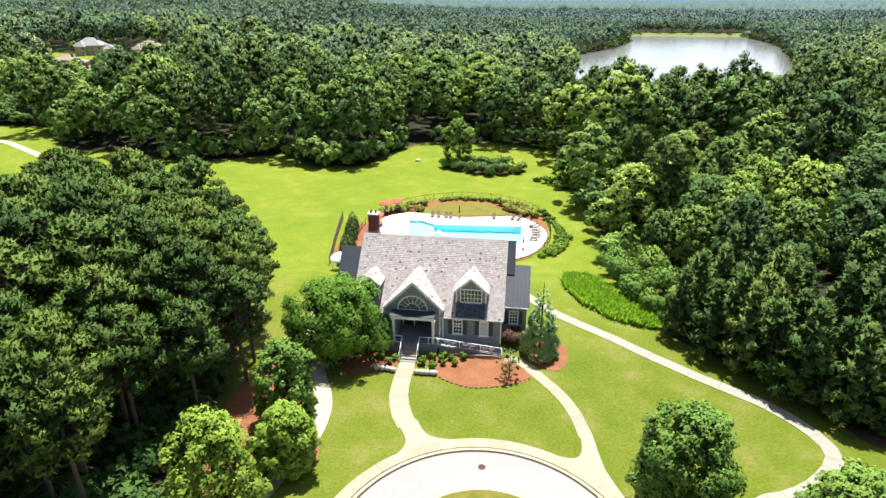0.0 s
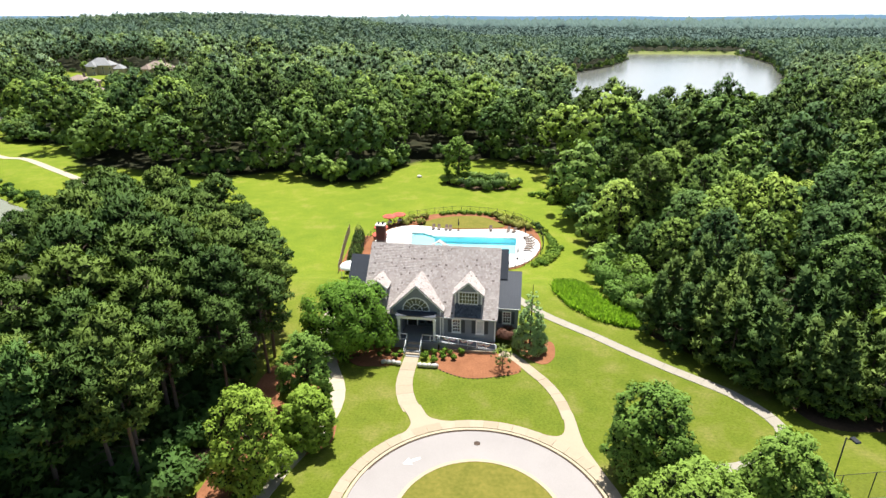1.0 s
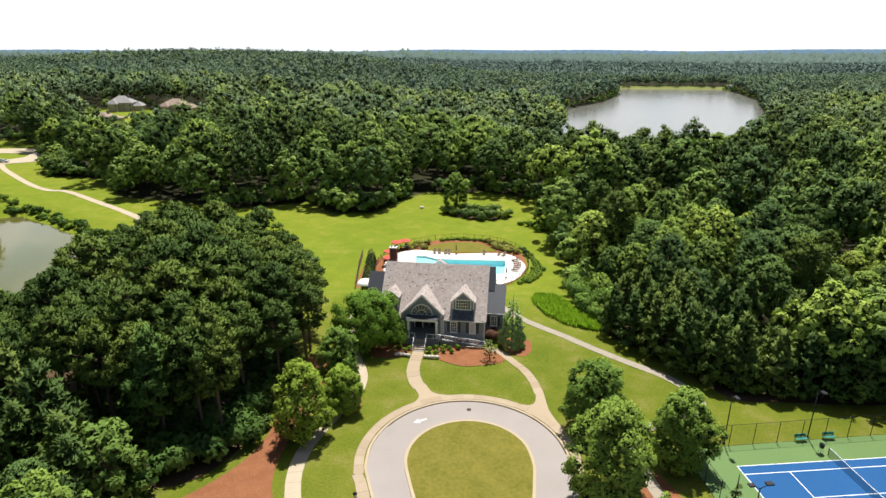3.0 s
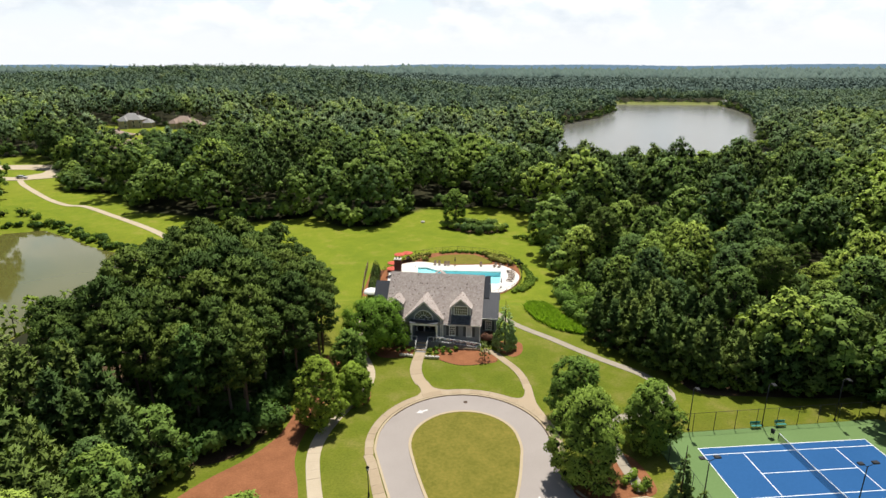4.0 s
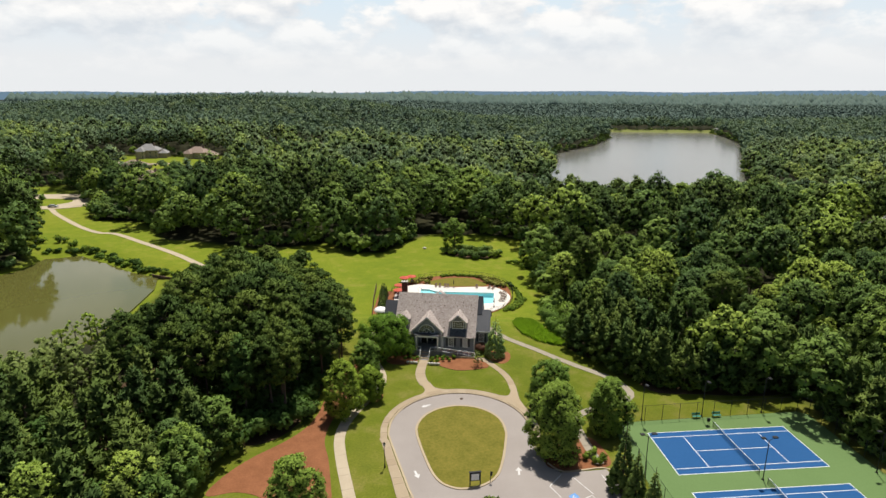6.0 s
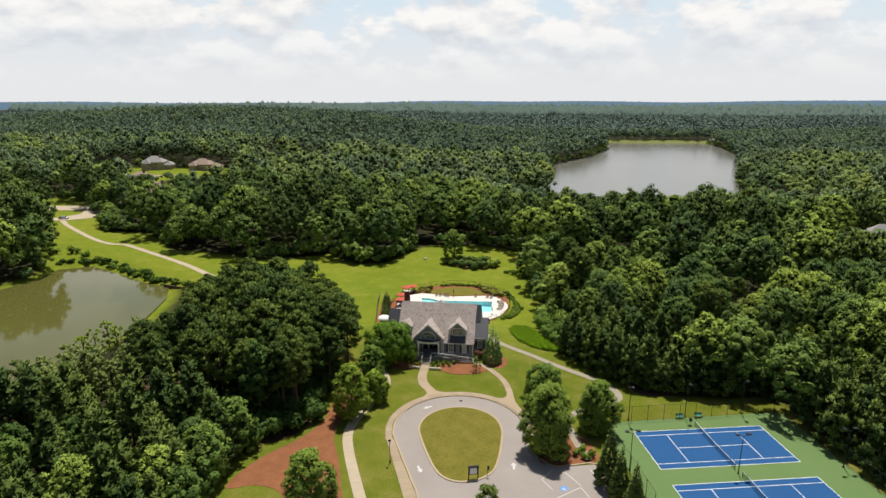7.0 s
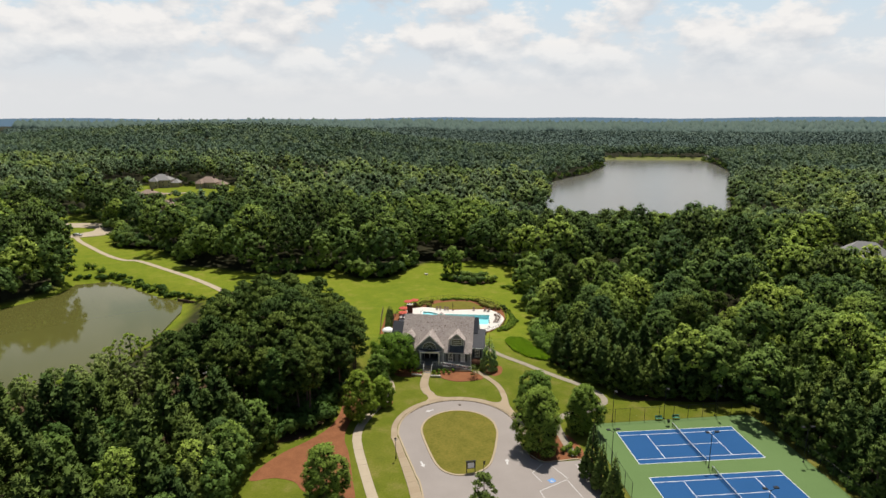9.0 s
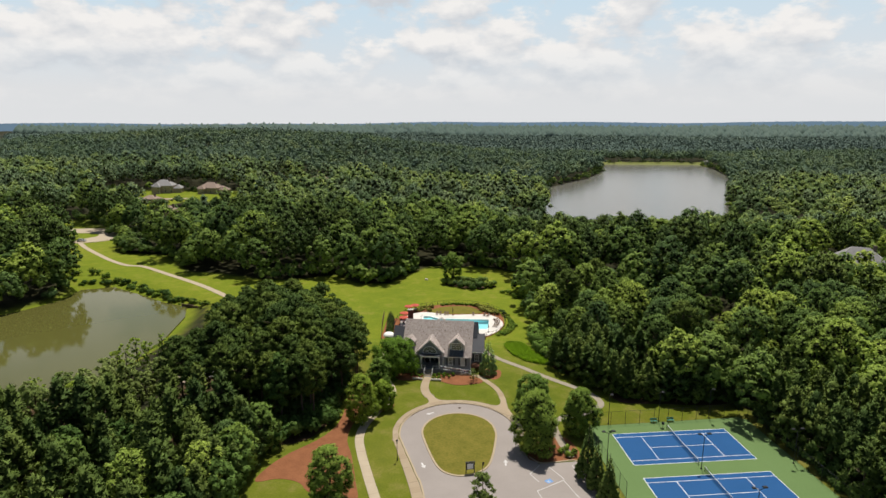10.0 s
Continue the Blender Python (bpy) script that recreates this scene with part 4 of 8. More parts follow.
for x, y in [(27.2, 71.0), (32.0, 68.0), (27.0, 62.5), (29.5, 77.0)]:
    put(BROADS, x, y, _r, "trees of the eastern wood", 0.7, 0.9)
for x, y in zip(*scatter([(24.5, 56), (28, 54), (28, 80), (25, 80)], 2.6, _r)):
    put(UNDER, x, y, _r, "bushes under the wood edge", 0.8, 1.3, 0.2)
for x, y in zip(*scatter([(82, 4), (97, 2), (114, 40), (116, 62), (88, 58), (86, 30)], 6.6, _r)):
    put(BROADS, x, y, _r, "trees of the eastern wood", 0.7, 1.1)
for m_, (x, y) in zip(MASTERS + WILLOWS, [(-50, 20), (-58, 30), (-40, 34), (52, 16), (41, 19), (60, 40), (50, 52), (36, 66), (-70, -30), (-62, -24), (-35, -9), (-31, -8), (-80, -6), (-73, 8)]):
    m_.matrix_basis = pose(x, y, float(ground_z(np.array([x]), np.array([y]))[0]))

# low young growth in front of the neighbours' houses: place, half width, depth
GARDENS = [(-256, 338, 17, 125), (-216, 337, 16, 110), (-203, 247, 13, 80), (-208, 186, 16, 70), (-241, 292, 8, 40), (158, 122, 15, 34), (-164, 462, 14, 60), (-190, 410, 12, 50), (-450, 760, 16, 60), (-424, 764, 14, 60)]


# woods beyond: joined, thinner in detail and painted hazier as they recede
def wood_band(name, y_lo, y_hi, step, h0, h1, r0, r1, leaves, size, clumps, label, seed, width=0.82, keep=None, mats=None, skirt=-0.55):
    rng = np.random.default_rng(seed)
    far = y_hi
    w = width * (far + 130)
    X, Y = np.meshgrid(np.arange(-w, w, step), np.arange(y_lo, y_hi, step))
    X[1::2] += step / 2
    X, Y = X.ravel() + rng.uniform(-0.45, 0.45, X.size) * step, Y.ravel() + rng.uniform(-0.45, 0.45, Y.size) * step
    ok = (np.abs(X - 4 + 0.07 * (Y + 117)) < width * (Y + 135)) & ~open_land(X, Y)
    if keep is not None:
        ok &= keep(X, Y)
    X, Y = X[ok], Y[ok]
    ok = rng.random(len(X)) < 0.97
    X, Y = X[ok], Y[ok]
    n = len(X)
    patch = np.array([noise.noise((x * 0.02, y * 0.02, 0.3)) for x, y in zip(X, Y)])
    pine = patch + 0.35 * rng.normal(size=n) > 0.12
    low_ = 1 - 0.50 * ss(150, 200, Y) * (1 - ss(290, 330, Y)) * ss(-10, 30, X) * (1 - ss(220, 270, X))
    for hx, hy, hw, ln in GARDENS:
        d = np.array([2.0 - hx, -85.0 - hy])
        d /= np.hypot(*d)
        along, side = (X - hx) * d[0] + (Y - hy) * d[1], np.abs((X - hx) * d[1] - (Y - hy) * d[0])
        low_ = np.where((along > -4) & (along < ln) & (side < hw), np.minimum(low_, 0.18 + 0.30 * along / ln), low_)
    size_ = np.clip(rng.normal(0.45, 0.30, n) + 0.55 * np.array([noise.noise((x * 0.035, y * 0.035, 7.3)) for x, y in zip(X, Y)]), -0.25, 1.25)
    H, R = (h0 + (h1 - h0) * size_) * low_, (r0 + (r1 - r0) * size_) * (0.9 + 0.2 * rng.random(n)) * np.sqrt(low_)
    # leafless remote crowns get a low tint, painting in their missing shade
    tint = np.clip(rng.beta(0.7, 0.9, n) * 0.8 + 0.1 + 0.45 * np.array([noise.noise((x * 0.012, y * 0.012, 2.7)) for x, y in zip(X, Y)]), 0, 1) * (1.0 if leaves else 0.3)
    joined_trees(name + "_broadleaf", X[~pine], Y[~pine], H[~pine], R[~pine], rng, (mats or (M_LEAFW, M_NEEDLEW))[0], "broadleaf " + label, leaves, size, clumps, inner=mats[0] if mats and y_lo > 400 else None, tint=tint[~pine], skirt=skirt)
    joined_trees(name + "_pine", X[pine], Y[pine], H[pine] * 1.08, R[pine] * 0.85, rng, (mats or (M_LEAFW, M_NEEDLEW))[1], "pine " + label, leaves, size, clumps, True, mats[1] if mats and y_lo > 400 else None, tint[pine], skirt)
    return n


_taken = [[(82, 4), (97, 2), (114, 40), (116, 62), (88, 58), (86, 30)], [(23, 44), (30, 37), (39, 29), (50, 25), (72, 25), (86, 6), (93, 9), (91, 51), (61, 79), (41, 101), (23, 109)], [(24, 28), (31, 19), (37, 11), (45, 10), (63, 10), (64, 2), (66, -12), (70, -42), (88, -42), (84, 6), (70, 24), (48, 25), (38, 30), (30, 38), (24, 42)],
          [(-82, -8), (-40, -14), (-20, -5), (-20, 48), (-84, 50), (-90, 20)], [(-114, -20), (-60, -20), (-60, 64), (-114, 92)], [(-120, -70), (-35, -70), (-35, 6), (-120, 6)]]


def not_taken(x, y):
    k = np.ones(x.shape, bool)
    for p in _taken:
        k &= ~inside(p, x, y)
    return k


FAR = (M_LEAFHAZE, M_NEEDLEHAZE)
wood_band("close_woods", -40, 62, 8.6, 12, 20, 4.6, 6.8, 34, 0.62, 52, "woods beside the courts and lawns", 60, keep=not_taken)
wood_band("near_woods", 62, 230, 9.2, 14, 25, 5.0, 8.0, 25, 0.92, 44, "woods round the meadow", 61, keep=not_taken)
wood_band("middle_woods", 230, 480, 9.4, 15, 24, 5.0, 7.4, 20, 1.25, 11, "woods towards the lake", 62, mats=(M_LEAFMIDHAZE, M_NEEDLEMIDHAZE), skirt=-0.35)
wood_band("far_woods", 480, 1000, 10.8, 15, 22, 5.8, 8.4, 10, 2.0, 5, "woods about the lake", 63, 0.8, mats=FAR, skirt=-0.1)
wood_band("distant_woods", 1000, 2000, 15, 13, 19, 8.5, 13, 5, 3.6, 2, "woods in the distance", 64, 0.78, mats=(M_HAZEWOOD, M_HAZEWOOD), skirt=0.3)
wood_band("remote_woods", 2000, 4300, 36, 12, 17, 24, 38, 0, 2.0, 1, "woods near the horizon", 65, 0.76, mats=(M_HAZEWOOD, M_HAZEWOOD), skirt=0.6)

# bushes and young growth that close the edges of the woods down to the ground
def wood_edge():
    rng = np.random.default_rng(66)
    xs, ys = [], []
    for poly, reach, gap in [(CLEAR, 9.0, 1.6), (LAKE, 12.0, 2.6), (POND, 9.0, 2.0)] + [(p, 7.0, 2.6) for p in YARDS]:
        ring = np.array(poly + [poly[0]], float)
        for a, b in zip(ring[:-1], ring[1:]):
            if max(a[1], b[1]) < 44:
                continue
            d = b - a
            n = int(np.linalg.norm(d) / gap) + 1
            q = a + d * ((np.arange(n) + rng.random(n)) / n)[:, None]
            nrm = np.array([-d[1], d[0]]) / np.linalg.norm(d)
            k = q + nrm * rng.uniform(-1.5 if poly is CLEAR else -reach, reach, n)[:, None]
            if poly in YARDS:      # the fronts stay open
                k = k[k[:, 1] > ring[:, 1].mean()]
            xs += list(k[:, 0])
            ys += list(k[:, 1])
    X, Y = np.array(xs), np.array(ys)
    ok = ~open_land(X, Y, -1.0) & not_taken(X, Y) & ~((X > -161) & (X < -90) & (Y > 78) & (Y < 130))
    X, Y = X[ok], Y[ok]
    n = len(X)
    joined_trees("edge_growth", X, Y, rng.uniform(2.2, 8.5, n), rng.uniform(1.6, 3.2, n), rng, M_LEAFW, "bushes and saplings along the wood edges", 40, 0.85, 6, tint=rng.random(n) * 0.8)


wood_edge()


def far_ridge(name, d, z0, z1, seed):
    """A range of low wooded hills at the edge of sight, its blue haze painted and glowing."""
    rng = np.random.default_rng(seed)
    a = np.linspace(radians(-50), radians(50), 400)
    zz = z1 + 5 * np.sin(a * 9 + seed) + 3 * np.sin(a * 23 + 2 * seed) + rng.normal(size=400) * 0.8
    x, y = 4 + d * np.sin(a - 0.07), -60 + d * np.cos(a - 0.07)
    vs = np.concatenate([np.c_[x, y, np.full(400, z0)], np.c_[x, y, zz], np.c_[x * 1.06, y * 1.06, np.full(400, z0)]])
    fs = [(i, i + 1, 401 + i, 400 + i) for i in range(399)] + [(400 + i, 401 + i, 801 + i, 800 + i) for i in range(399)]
    tagged(link_mesh(name, vs, fs, M_HAZEHILL, None), "wooded hills along the horizon in painted, glowing blue haze", "hills", kind="structure")


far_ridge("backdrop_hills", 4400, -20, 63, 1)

# ---------- footpaths, cast in slabs ----------
def slab_path(name, line, w, step, top, mat, label):
    """A footpath of concrete slabs with open joints, each slab a piece of its own."""
    base = tagged(new(name), label, "path", kind="structure")
    pts = spline(line, step)
    ww = np.interp(np.linspace(0, 1, len(pts)), np.linspace(0, 1, len(np.atleast_1d(w))), np.atleast_1d(w))
    L, R = sides(pts, ww)
    gap = 0.010 / step
    for i in range(len(pts) - 1):
        a, b, c, d = L[i], R[i], R[i + 1], L[i + 1]
        a, d = a + (d - a) * gap, d + (a - d) * gap
        b, c = b + (c - b) * gap, c + (b - c) * gap
        lo, hi = ([(*p, z) for p in (a, b, c, d)] for z in (-0.06, top + 0.006 * math.sin(i * 2.3)))
        link_mesh("slab", lo + hi, [(4, 5, 6, 7), (0, 1, 5, 4), (1, 2, 6, 5), (2, 3, 7, 6), (3, 0, 4, 7)], mat, base)
    return base


slab_path("pavement_front_walk", [(-8.5, 15.7), (-8.6, 14.3), (-8.75, 12.0), (-8.72, 9.5), (-8.1, 6.8), (-7.2, 4.9)], [1.8, 1.9, 1.9, 2.0, 2.0, 2.0], 1.5, 0.045, M_SLAB, "tan concrete front walk from steps to turning circle")
slab_path("pavement_ring", arc(12.85, 196, -14, 16), 1.15, 1.5, 0.10, M_SLAB, "tan concrete pavement ringing the turning circle")
slab_path("pavement_left_drive", [(-12.4, -13.4), (-11.6, -15.0), (-10.0, -19.6), (-8.0, -25.0), (-6.0, -31.0), (-2.5, -45), (0, -60)], [1.2, 1.5, 1.9, 1.9, 1.9, 1.9, 1.9], 1.5, 0.095, M_SLAB, "tan concrete pavement beside the drive")
slab_path("pavement_side_walk", [(2.6, 17.1), (4.4, 16.3), (6.4, 13.3), (8.0, 10.8), (9.2, 7.6), (9.7, 4.4)], [1.3, 1.3, 1.3, 1.3, 1.3, 1.3], 1.5, 0.050, M_SLAB, "tan concrete walk curving past the pine straw bed")
slab_path("path_by_woods", [(5.0, 34.0), (8.4, 29.0), (11.4, 25.9), (15.4, 22.4), (18.4, 19.4), (21.4, 16.6), (24.1, 14.2), (26.7, 12.1), (29.0, 10.0), (30.8, 7.3), (31.7, 4.8), (31.2, 2.7), (28.8, 0.3), (25.8, -1.5), (22.6, -2.6), (20, -6), (20.5, -12), (21.8, -18)], 1.5, 1.6, 0.055, M_AGED, "grey concrete footpath sweeping along the wood edge")
slab_path("path_by_grove", [(-21.5, 34), (-21.8, 27), (-20.8, 20), (-18.3, 12.9), (-16.5, 8.9), (-15.9, 6.0), (-16.0, 3.0), (-16.8, 0.2), (-18.6, -5.2), (-19.6, -9.6), (-19.5, -14.0), (-18.2, -18.5), (-16.6, -22.9), (-14.0, -29.6), (-11, -37), (-6, -50)], 1.75, 1.7, 0.055, M_PALE, "pale concrete footpath skirting the pine grove")
# smooth fillets where the walks run into the ring
flat("pavement_corner", [tuple(p) for p in spline([(-8.5, 5.6), (-7.3, 3.4), (-7.1, 2.2), (-7.7, 1.0), (-8.5, 0.2), (-9.9, -1.2)], 0.35)] + [(-9.4, -1.6), (-7.6, 0.2), (-5.6, 1.6), (-3.2, 2.4), (-0.8, 2.7)] + [tuple(p) for p in spline([(-0.7, 3.4), (-2.7, 3.25), (-4.3, 3.4), (-5.4, 4.0), (-6.4, 5.8)], 0.35)], -0.06, 0.078, M_CONC, "tan concrete where the walks meet", "path")
flat("pavement_corner_east", [tuple(p) for p in spline([(9.1, 5.6), (9.2, 3.9), (9.0, 2.4), (8.5, 1.7), (7.8, 1.55), (6.7, 1.8)], 0.35)] + [(6.4, 1.4), (8.2, 0.2), (10.0, -1.6), (11.6, -3.9), (12.4, -4.4)] + [tuple(p) for p in spline([(11.6, -2.2), (10.8, 0.2), (10.55, 2.2), (10.45, 3.7), (10.3, 5.4)], 0.35)], -0.06, 0.076, M_CONC, "tan concrete where the walks meet", "path")

# meadow path and the close beyond it
ground_ribbon_line = spline([(-66, 70), (-80, 80), (-93, 89), (-112, 104), (-132, 118), (-152, 131.5), (-160, 132.5), (-172, 139), (-191, 153), (-203, 163), (-216, 177)], 2.5)
tagged(ground_ribbon("path_meadow", ground_ribbon_line, 2.3, 0.08, M_PALE), "pale path crossing the meadow beside the pond", "path", kind="structure")
tagged(ground_ribbon("road_close", spline([(-300, 197), (-262, 199), (-236, 203), (-222, 203), (-205, 200)], 4.0), 14.0, 0.12, M_PALE), "pale grey road ending in a close", "road", kind="structure")
tagged(ground_ribbon("road_close_arm", spline([(-250, 190), (-232, 175), (-214, 172), (-203, 180), (-200, 196)], 3.0), 8.0, 0.16, M_PALE), "pale grey road looping round a grass island", "road", kind="structure")
tagged(ground_ribbon("road_close_head", spline([(-222, 206), (-211, 198), (-206, 186), (-211, 174)], 3.0), 12.0, 0.20, M_PALE), "pale grey road head where the close turns", "road", kind="structure")
tagged(ground_ribbon("drive_long", spline([(-258, 272), (-268, 294), (-280, 314), (-289, 333), (-296, 350)], 3.0), 4.5, 0.15, M_PALE), "pale concrete drive climbing to the houses", "path", kind="structure")
tagged(ground_ribbon("drive_short", spline([(-278, 312), (-256, 306), (-236, 303), (-218, 306)], 3.0), 4.5, 0.19, M_PALE), "pale concrete drive before the houses", "path", kind="structure")

# painted arrows, the access bay and the manhole
def arrow(x, y, a, s=1.0):
    out = [(-0.16, -0.9), (0.16, -0.9), (0.16, 0.1), (0.5, 0.1), (0, 0.95), (-0.5, 0.1), (-0.16, 0.1)]
    ob = part("road_arrow", prism(bmesh.new(), [(px * s, py * s) for px, py in out], 0.0, 0.006), M_PAINT)
    ob.matrix_basis = pose(x, y, 0.022, 0, 0, a)
    tagged(ob, "white arrow painted on grey asphalt", "road marking", "road arrows", "structure")


arrow(9.4, -20.5, 0), arrow(-5.8, -22.3, 205), arrow(-6.3, -2.9, 120)
man = part("manhole_cover", tube(bmesh.new(), (0, 0, 0.0), (0, 0, 0.03), 0.33, 0.33, 16), M_SLOT)
man.location = (0, 0, 0.005)
tagged(man, "dark iron manhole cover in the asphalt", "manhole cover", kind="structure")


def stripe(name, pts, w, mat, label):
    tagged(ribbon(name, np.array(pts, float), w, 0.0, 0.027, mat), label, "road marking", "parking lines", "structure")


for a, b in (((13.7, -23.6), (15.6, -20.9)), ((14.5, -28.6), (19.4, -25.2)), ((17.2, -21.2), (19.6, -24.9)), ((14.5, -28.6), (15.6, -32.0)), ((19.4, -25.2), (21.6, -30.5)), ((15.0, -26.0), (13.6, -23.6)), ((21.6, -20.6), (23.0, -24.5))):
    stripe("parking_line", [a, b], 0.12, M_PAINT, "white parking line on grey asphalt")
_bay = flat("access_bay_mark", [(16.0, -25.6), (17.0, -24.9), (17.6, -25.7), (16.6, -26.4)], 0.0, 0.026, M_BLUEPAINT, "blue access symbol painted on a parking bay", "road marking")
part("symbol", prism(prism(bmesh.new(), [(16.6, -25.85), (16.75, -25.35), (16.87, -25.4), (16.72, -25.9)], 0.02, 0.032), [(16.45, -25.8), (16.9, -26.05), (17.1, -25.75), (17.0, -25.7), (16.85, -25.92), (16.5, -25.7)], 0.02, 0.031), M_PAINT, _bay)
_bay_kerb = tagged(ribbon("kerb_parking", spline([(13.9, -18.3), (15.8, -20.2), (18.5, -19.8), (22.7, -19.0), (23.8, -21.9), (24.6, -27.3), (25.4, -34)], 1.0), 0.25, -0.1, 0.13, M_KERB), "tan concrete kerb round the parking bays", "kerb", kind="structure")
flat("pavement_parking_edge", [(24.0, -20.8), (25.2, -21.3), (26.2, -27), (27.4, -34), (26.0, -34), (24.9, -27.3)], -0.05, 0.05, M_KERB, "tan pavement beside the parking bays", "path")

# planting beds
def bed(pts, mat, label, z=0.035):
    flat("bed", [tuple(p) for p in spline(pts, 0.7, True)], z - 0.13, z, mat, label, "planting bed")


bed([(-5.8, 17.5), (2.4, 17.0), (4.6, 15.6), (5.0, 13.0), (2.2, 11.9), (-1.0, 11.3), (-3.7, 12.2), (-5.6, 13.8)], M_STRAW, "rust red pine straw bed before the clubhouse")
bed([(-19, 20), (-16, 13.8), (-13, 13.1), (-10.2, 13.9), (-10.0, 17.2), (-13, 19)], M_STRAW, "rust red pine straw bed with low shrubs", 0.032)
bed([(4.4, 20.3), (9.3, 20.6), (9.6, 17.0), (8.2, 14.9), (6.6, 15.6), (5.2, 17.2)], M_STRAW, "rust red pine straw round the conifer", 0.034)
bed([(-17.9, 16.5), (-18.4, 8), (-20.5, -1), (-22.0, -8), (-21.8, -14.5), (-19.7, -20), (-17.0, -28.5), (-16.0, -33), (-20, -34), (-24.8, -31.2), (-27.2, -28.8), (-31.0, -28.0), (-35.0, -29.0), (-34.2, -24.5), (-31.8, -20.0), (-28.4, -15.8), (-26.2, -12), (-25.2, -8), (-25.2, -3), (-26, 5), (-25, 13)], M_STRAW, "rust red pine straw along the grove path")
bed([(-16.4, -2.3), (-14.8, -1.0), (-14.9, 2.0), (-15.3, 1.0), (-17.4, -3.6)], M_STRAW, "rust red pine straw round young trees", 0.03)
bed([(13.6, -17.9), (15.8, -19.9), (22.6, -18.7), (23.6, -16.0), (21.5, -11), (17, -12)], M_STRAW, "rust red pine straw under parking trees", 0.031)
bed([(22.5, 24.2), (28, 17.5), (33, 12.5), (36, 5.2), (44, 4.6), (59, 5.4), (64, 12), (40, 22), (28, 27)], M_LITTER, "brown leaf litter along the shady wood edge", 0.03)
bed([(-31, 24), (-28, 12), (-27, 2), (-27, -8), (-34, -17), (-60, -12), (-66, 0), (-66, 30), (-56, 41), (-42, 40), (-34, 30)], M_LITTER, "brown leaf litter under the pine grove", 0.028)
bed([(-10.0, 109), (0, 103.5), (8, 105), (10, 109), (3, 112), (-8, 114)], M_LITTER, "leaf litter under the meadow thicket", -2.86)
bed([(-120, -4), (-80, -6), (-60, -13), (-42, -16), (-37.5, -21), (-37.5, -32), (-40, -46), (-46, -62), (-70, -72), (-120, -62)], M_LITTER, "brown leaf litter under the mixed wood", 0.026)


# dark bricks set along the front of the straw bed
EDGING = tagged(new("bed_edging"), "row of small dark bricks edging the straw bed", "edging")
for _k, _q in enumerate(spline([(5.0, 13.2), (2.2, 11.8), (-1.0, 11.2), (-3.7, 12.1), (-5.5, 13.6)], 0.55)):
    box_part("brick", (_q[0] - 0.10, _q[0] + 0.10, _q[1] - 0.05, _q[1] + 0.05, -0.02, 0.09 + 0.015 * (_k % 3)), M_SLOT, EDGING)

# ---------- clubhouse ----------
HOUSE = tagged(new("clubhouse"), "grey clapboard clubhouse with weathered shake roof and dormers", "house")
HOUSE.matrix_basis = pose(1.97, 18.94, 0.33, 0, 0, -3.667)
W, EAVE, RIDGE_V, RIDGE_Z, DEPTH = 17.35, 4.05, 6.94, 10.70, 13.88


def poly_part(name, pts3, mat, parent, thick=None, label=""):
    """A flat plate from a 3D outline, thickened along its normal."""
    bm = bmesh.new()
    vs = [bm.verts.new(p) for p in pts3]
    f = bm.faces.new(vs)
    if thick:
        f.normal_update()
        n = f.normal * thick
        r = bmesh.ops.extrude_face_region(bm, geom=[f])
        bmesh.ops.translate(bm, vec=n, verts=[g for g in r["geom"] if isinstance(g, bmesh.types.BMVert)])
        bmesh.ops.recalc_face_normals(bm, faces=bm.faces)
    return part(name, bm, mat, parent, label)


def clapboards(a, b, z0, z1, parent, inward, keep=None, exposure=0.165):
    """Lapped boards between the plan points a and b, each a piece; inward: the unit vector into the wall. keep(z) trims rakes."""
    a, b = np.array(a, float), np.array(b, float)
    L = np.linalg.norm(b - a)
    d, inn = (b - a) / L, np.array(inward, float)
    for z in np.arange(z0, z1 - 0.02, exposure):
        s0, s1 = (0.0, L) if keep is None else keep(z + exposure / 2)
        if s1 - s0 < 0.1:
            continue
        t, vs = min(z + exposure + 0.01, z1), []
        for s in (s0, s1):
            p = a + d * s
            q0, q1 = p - inn * 0.034, p - inn * 0.004
            vs += [(*(p + inn * 0.02), z), (*q0, z), (*q1, t), (*(p + inn * 0.02), t)]
        link_mesh("clapboard", vs, [(0, 1, 5, 4), (1, 2, 6, 5), (2, 3, 7, 6), (0, 3, 2, 1), (4, 5, 6, 7)], M_SIDING, parent)


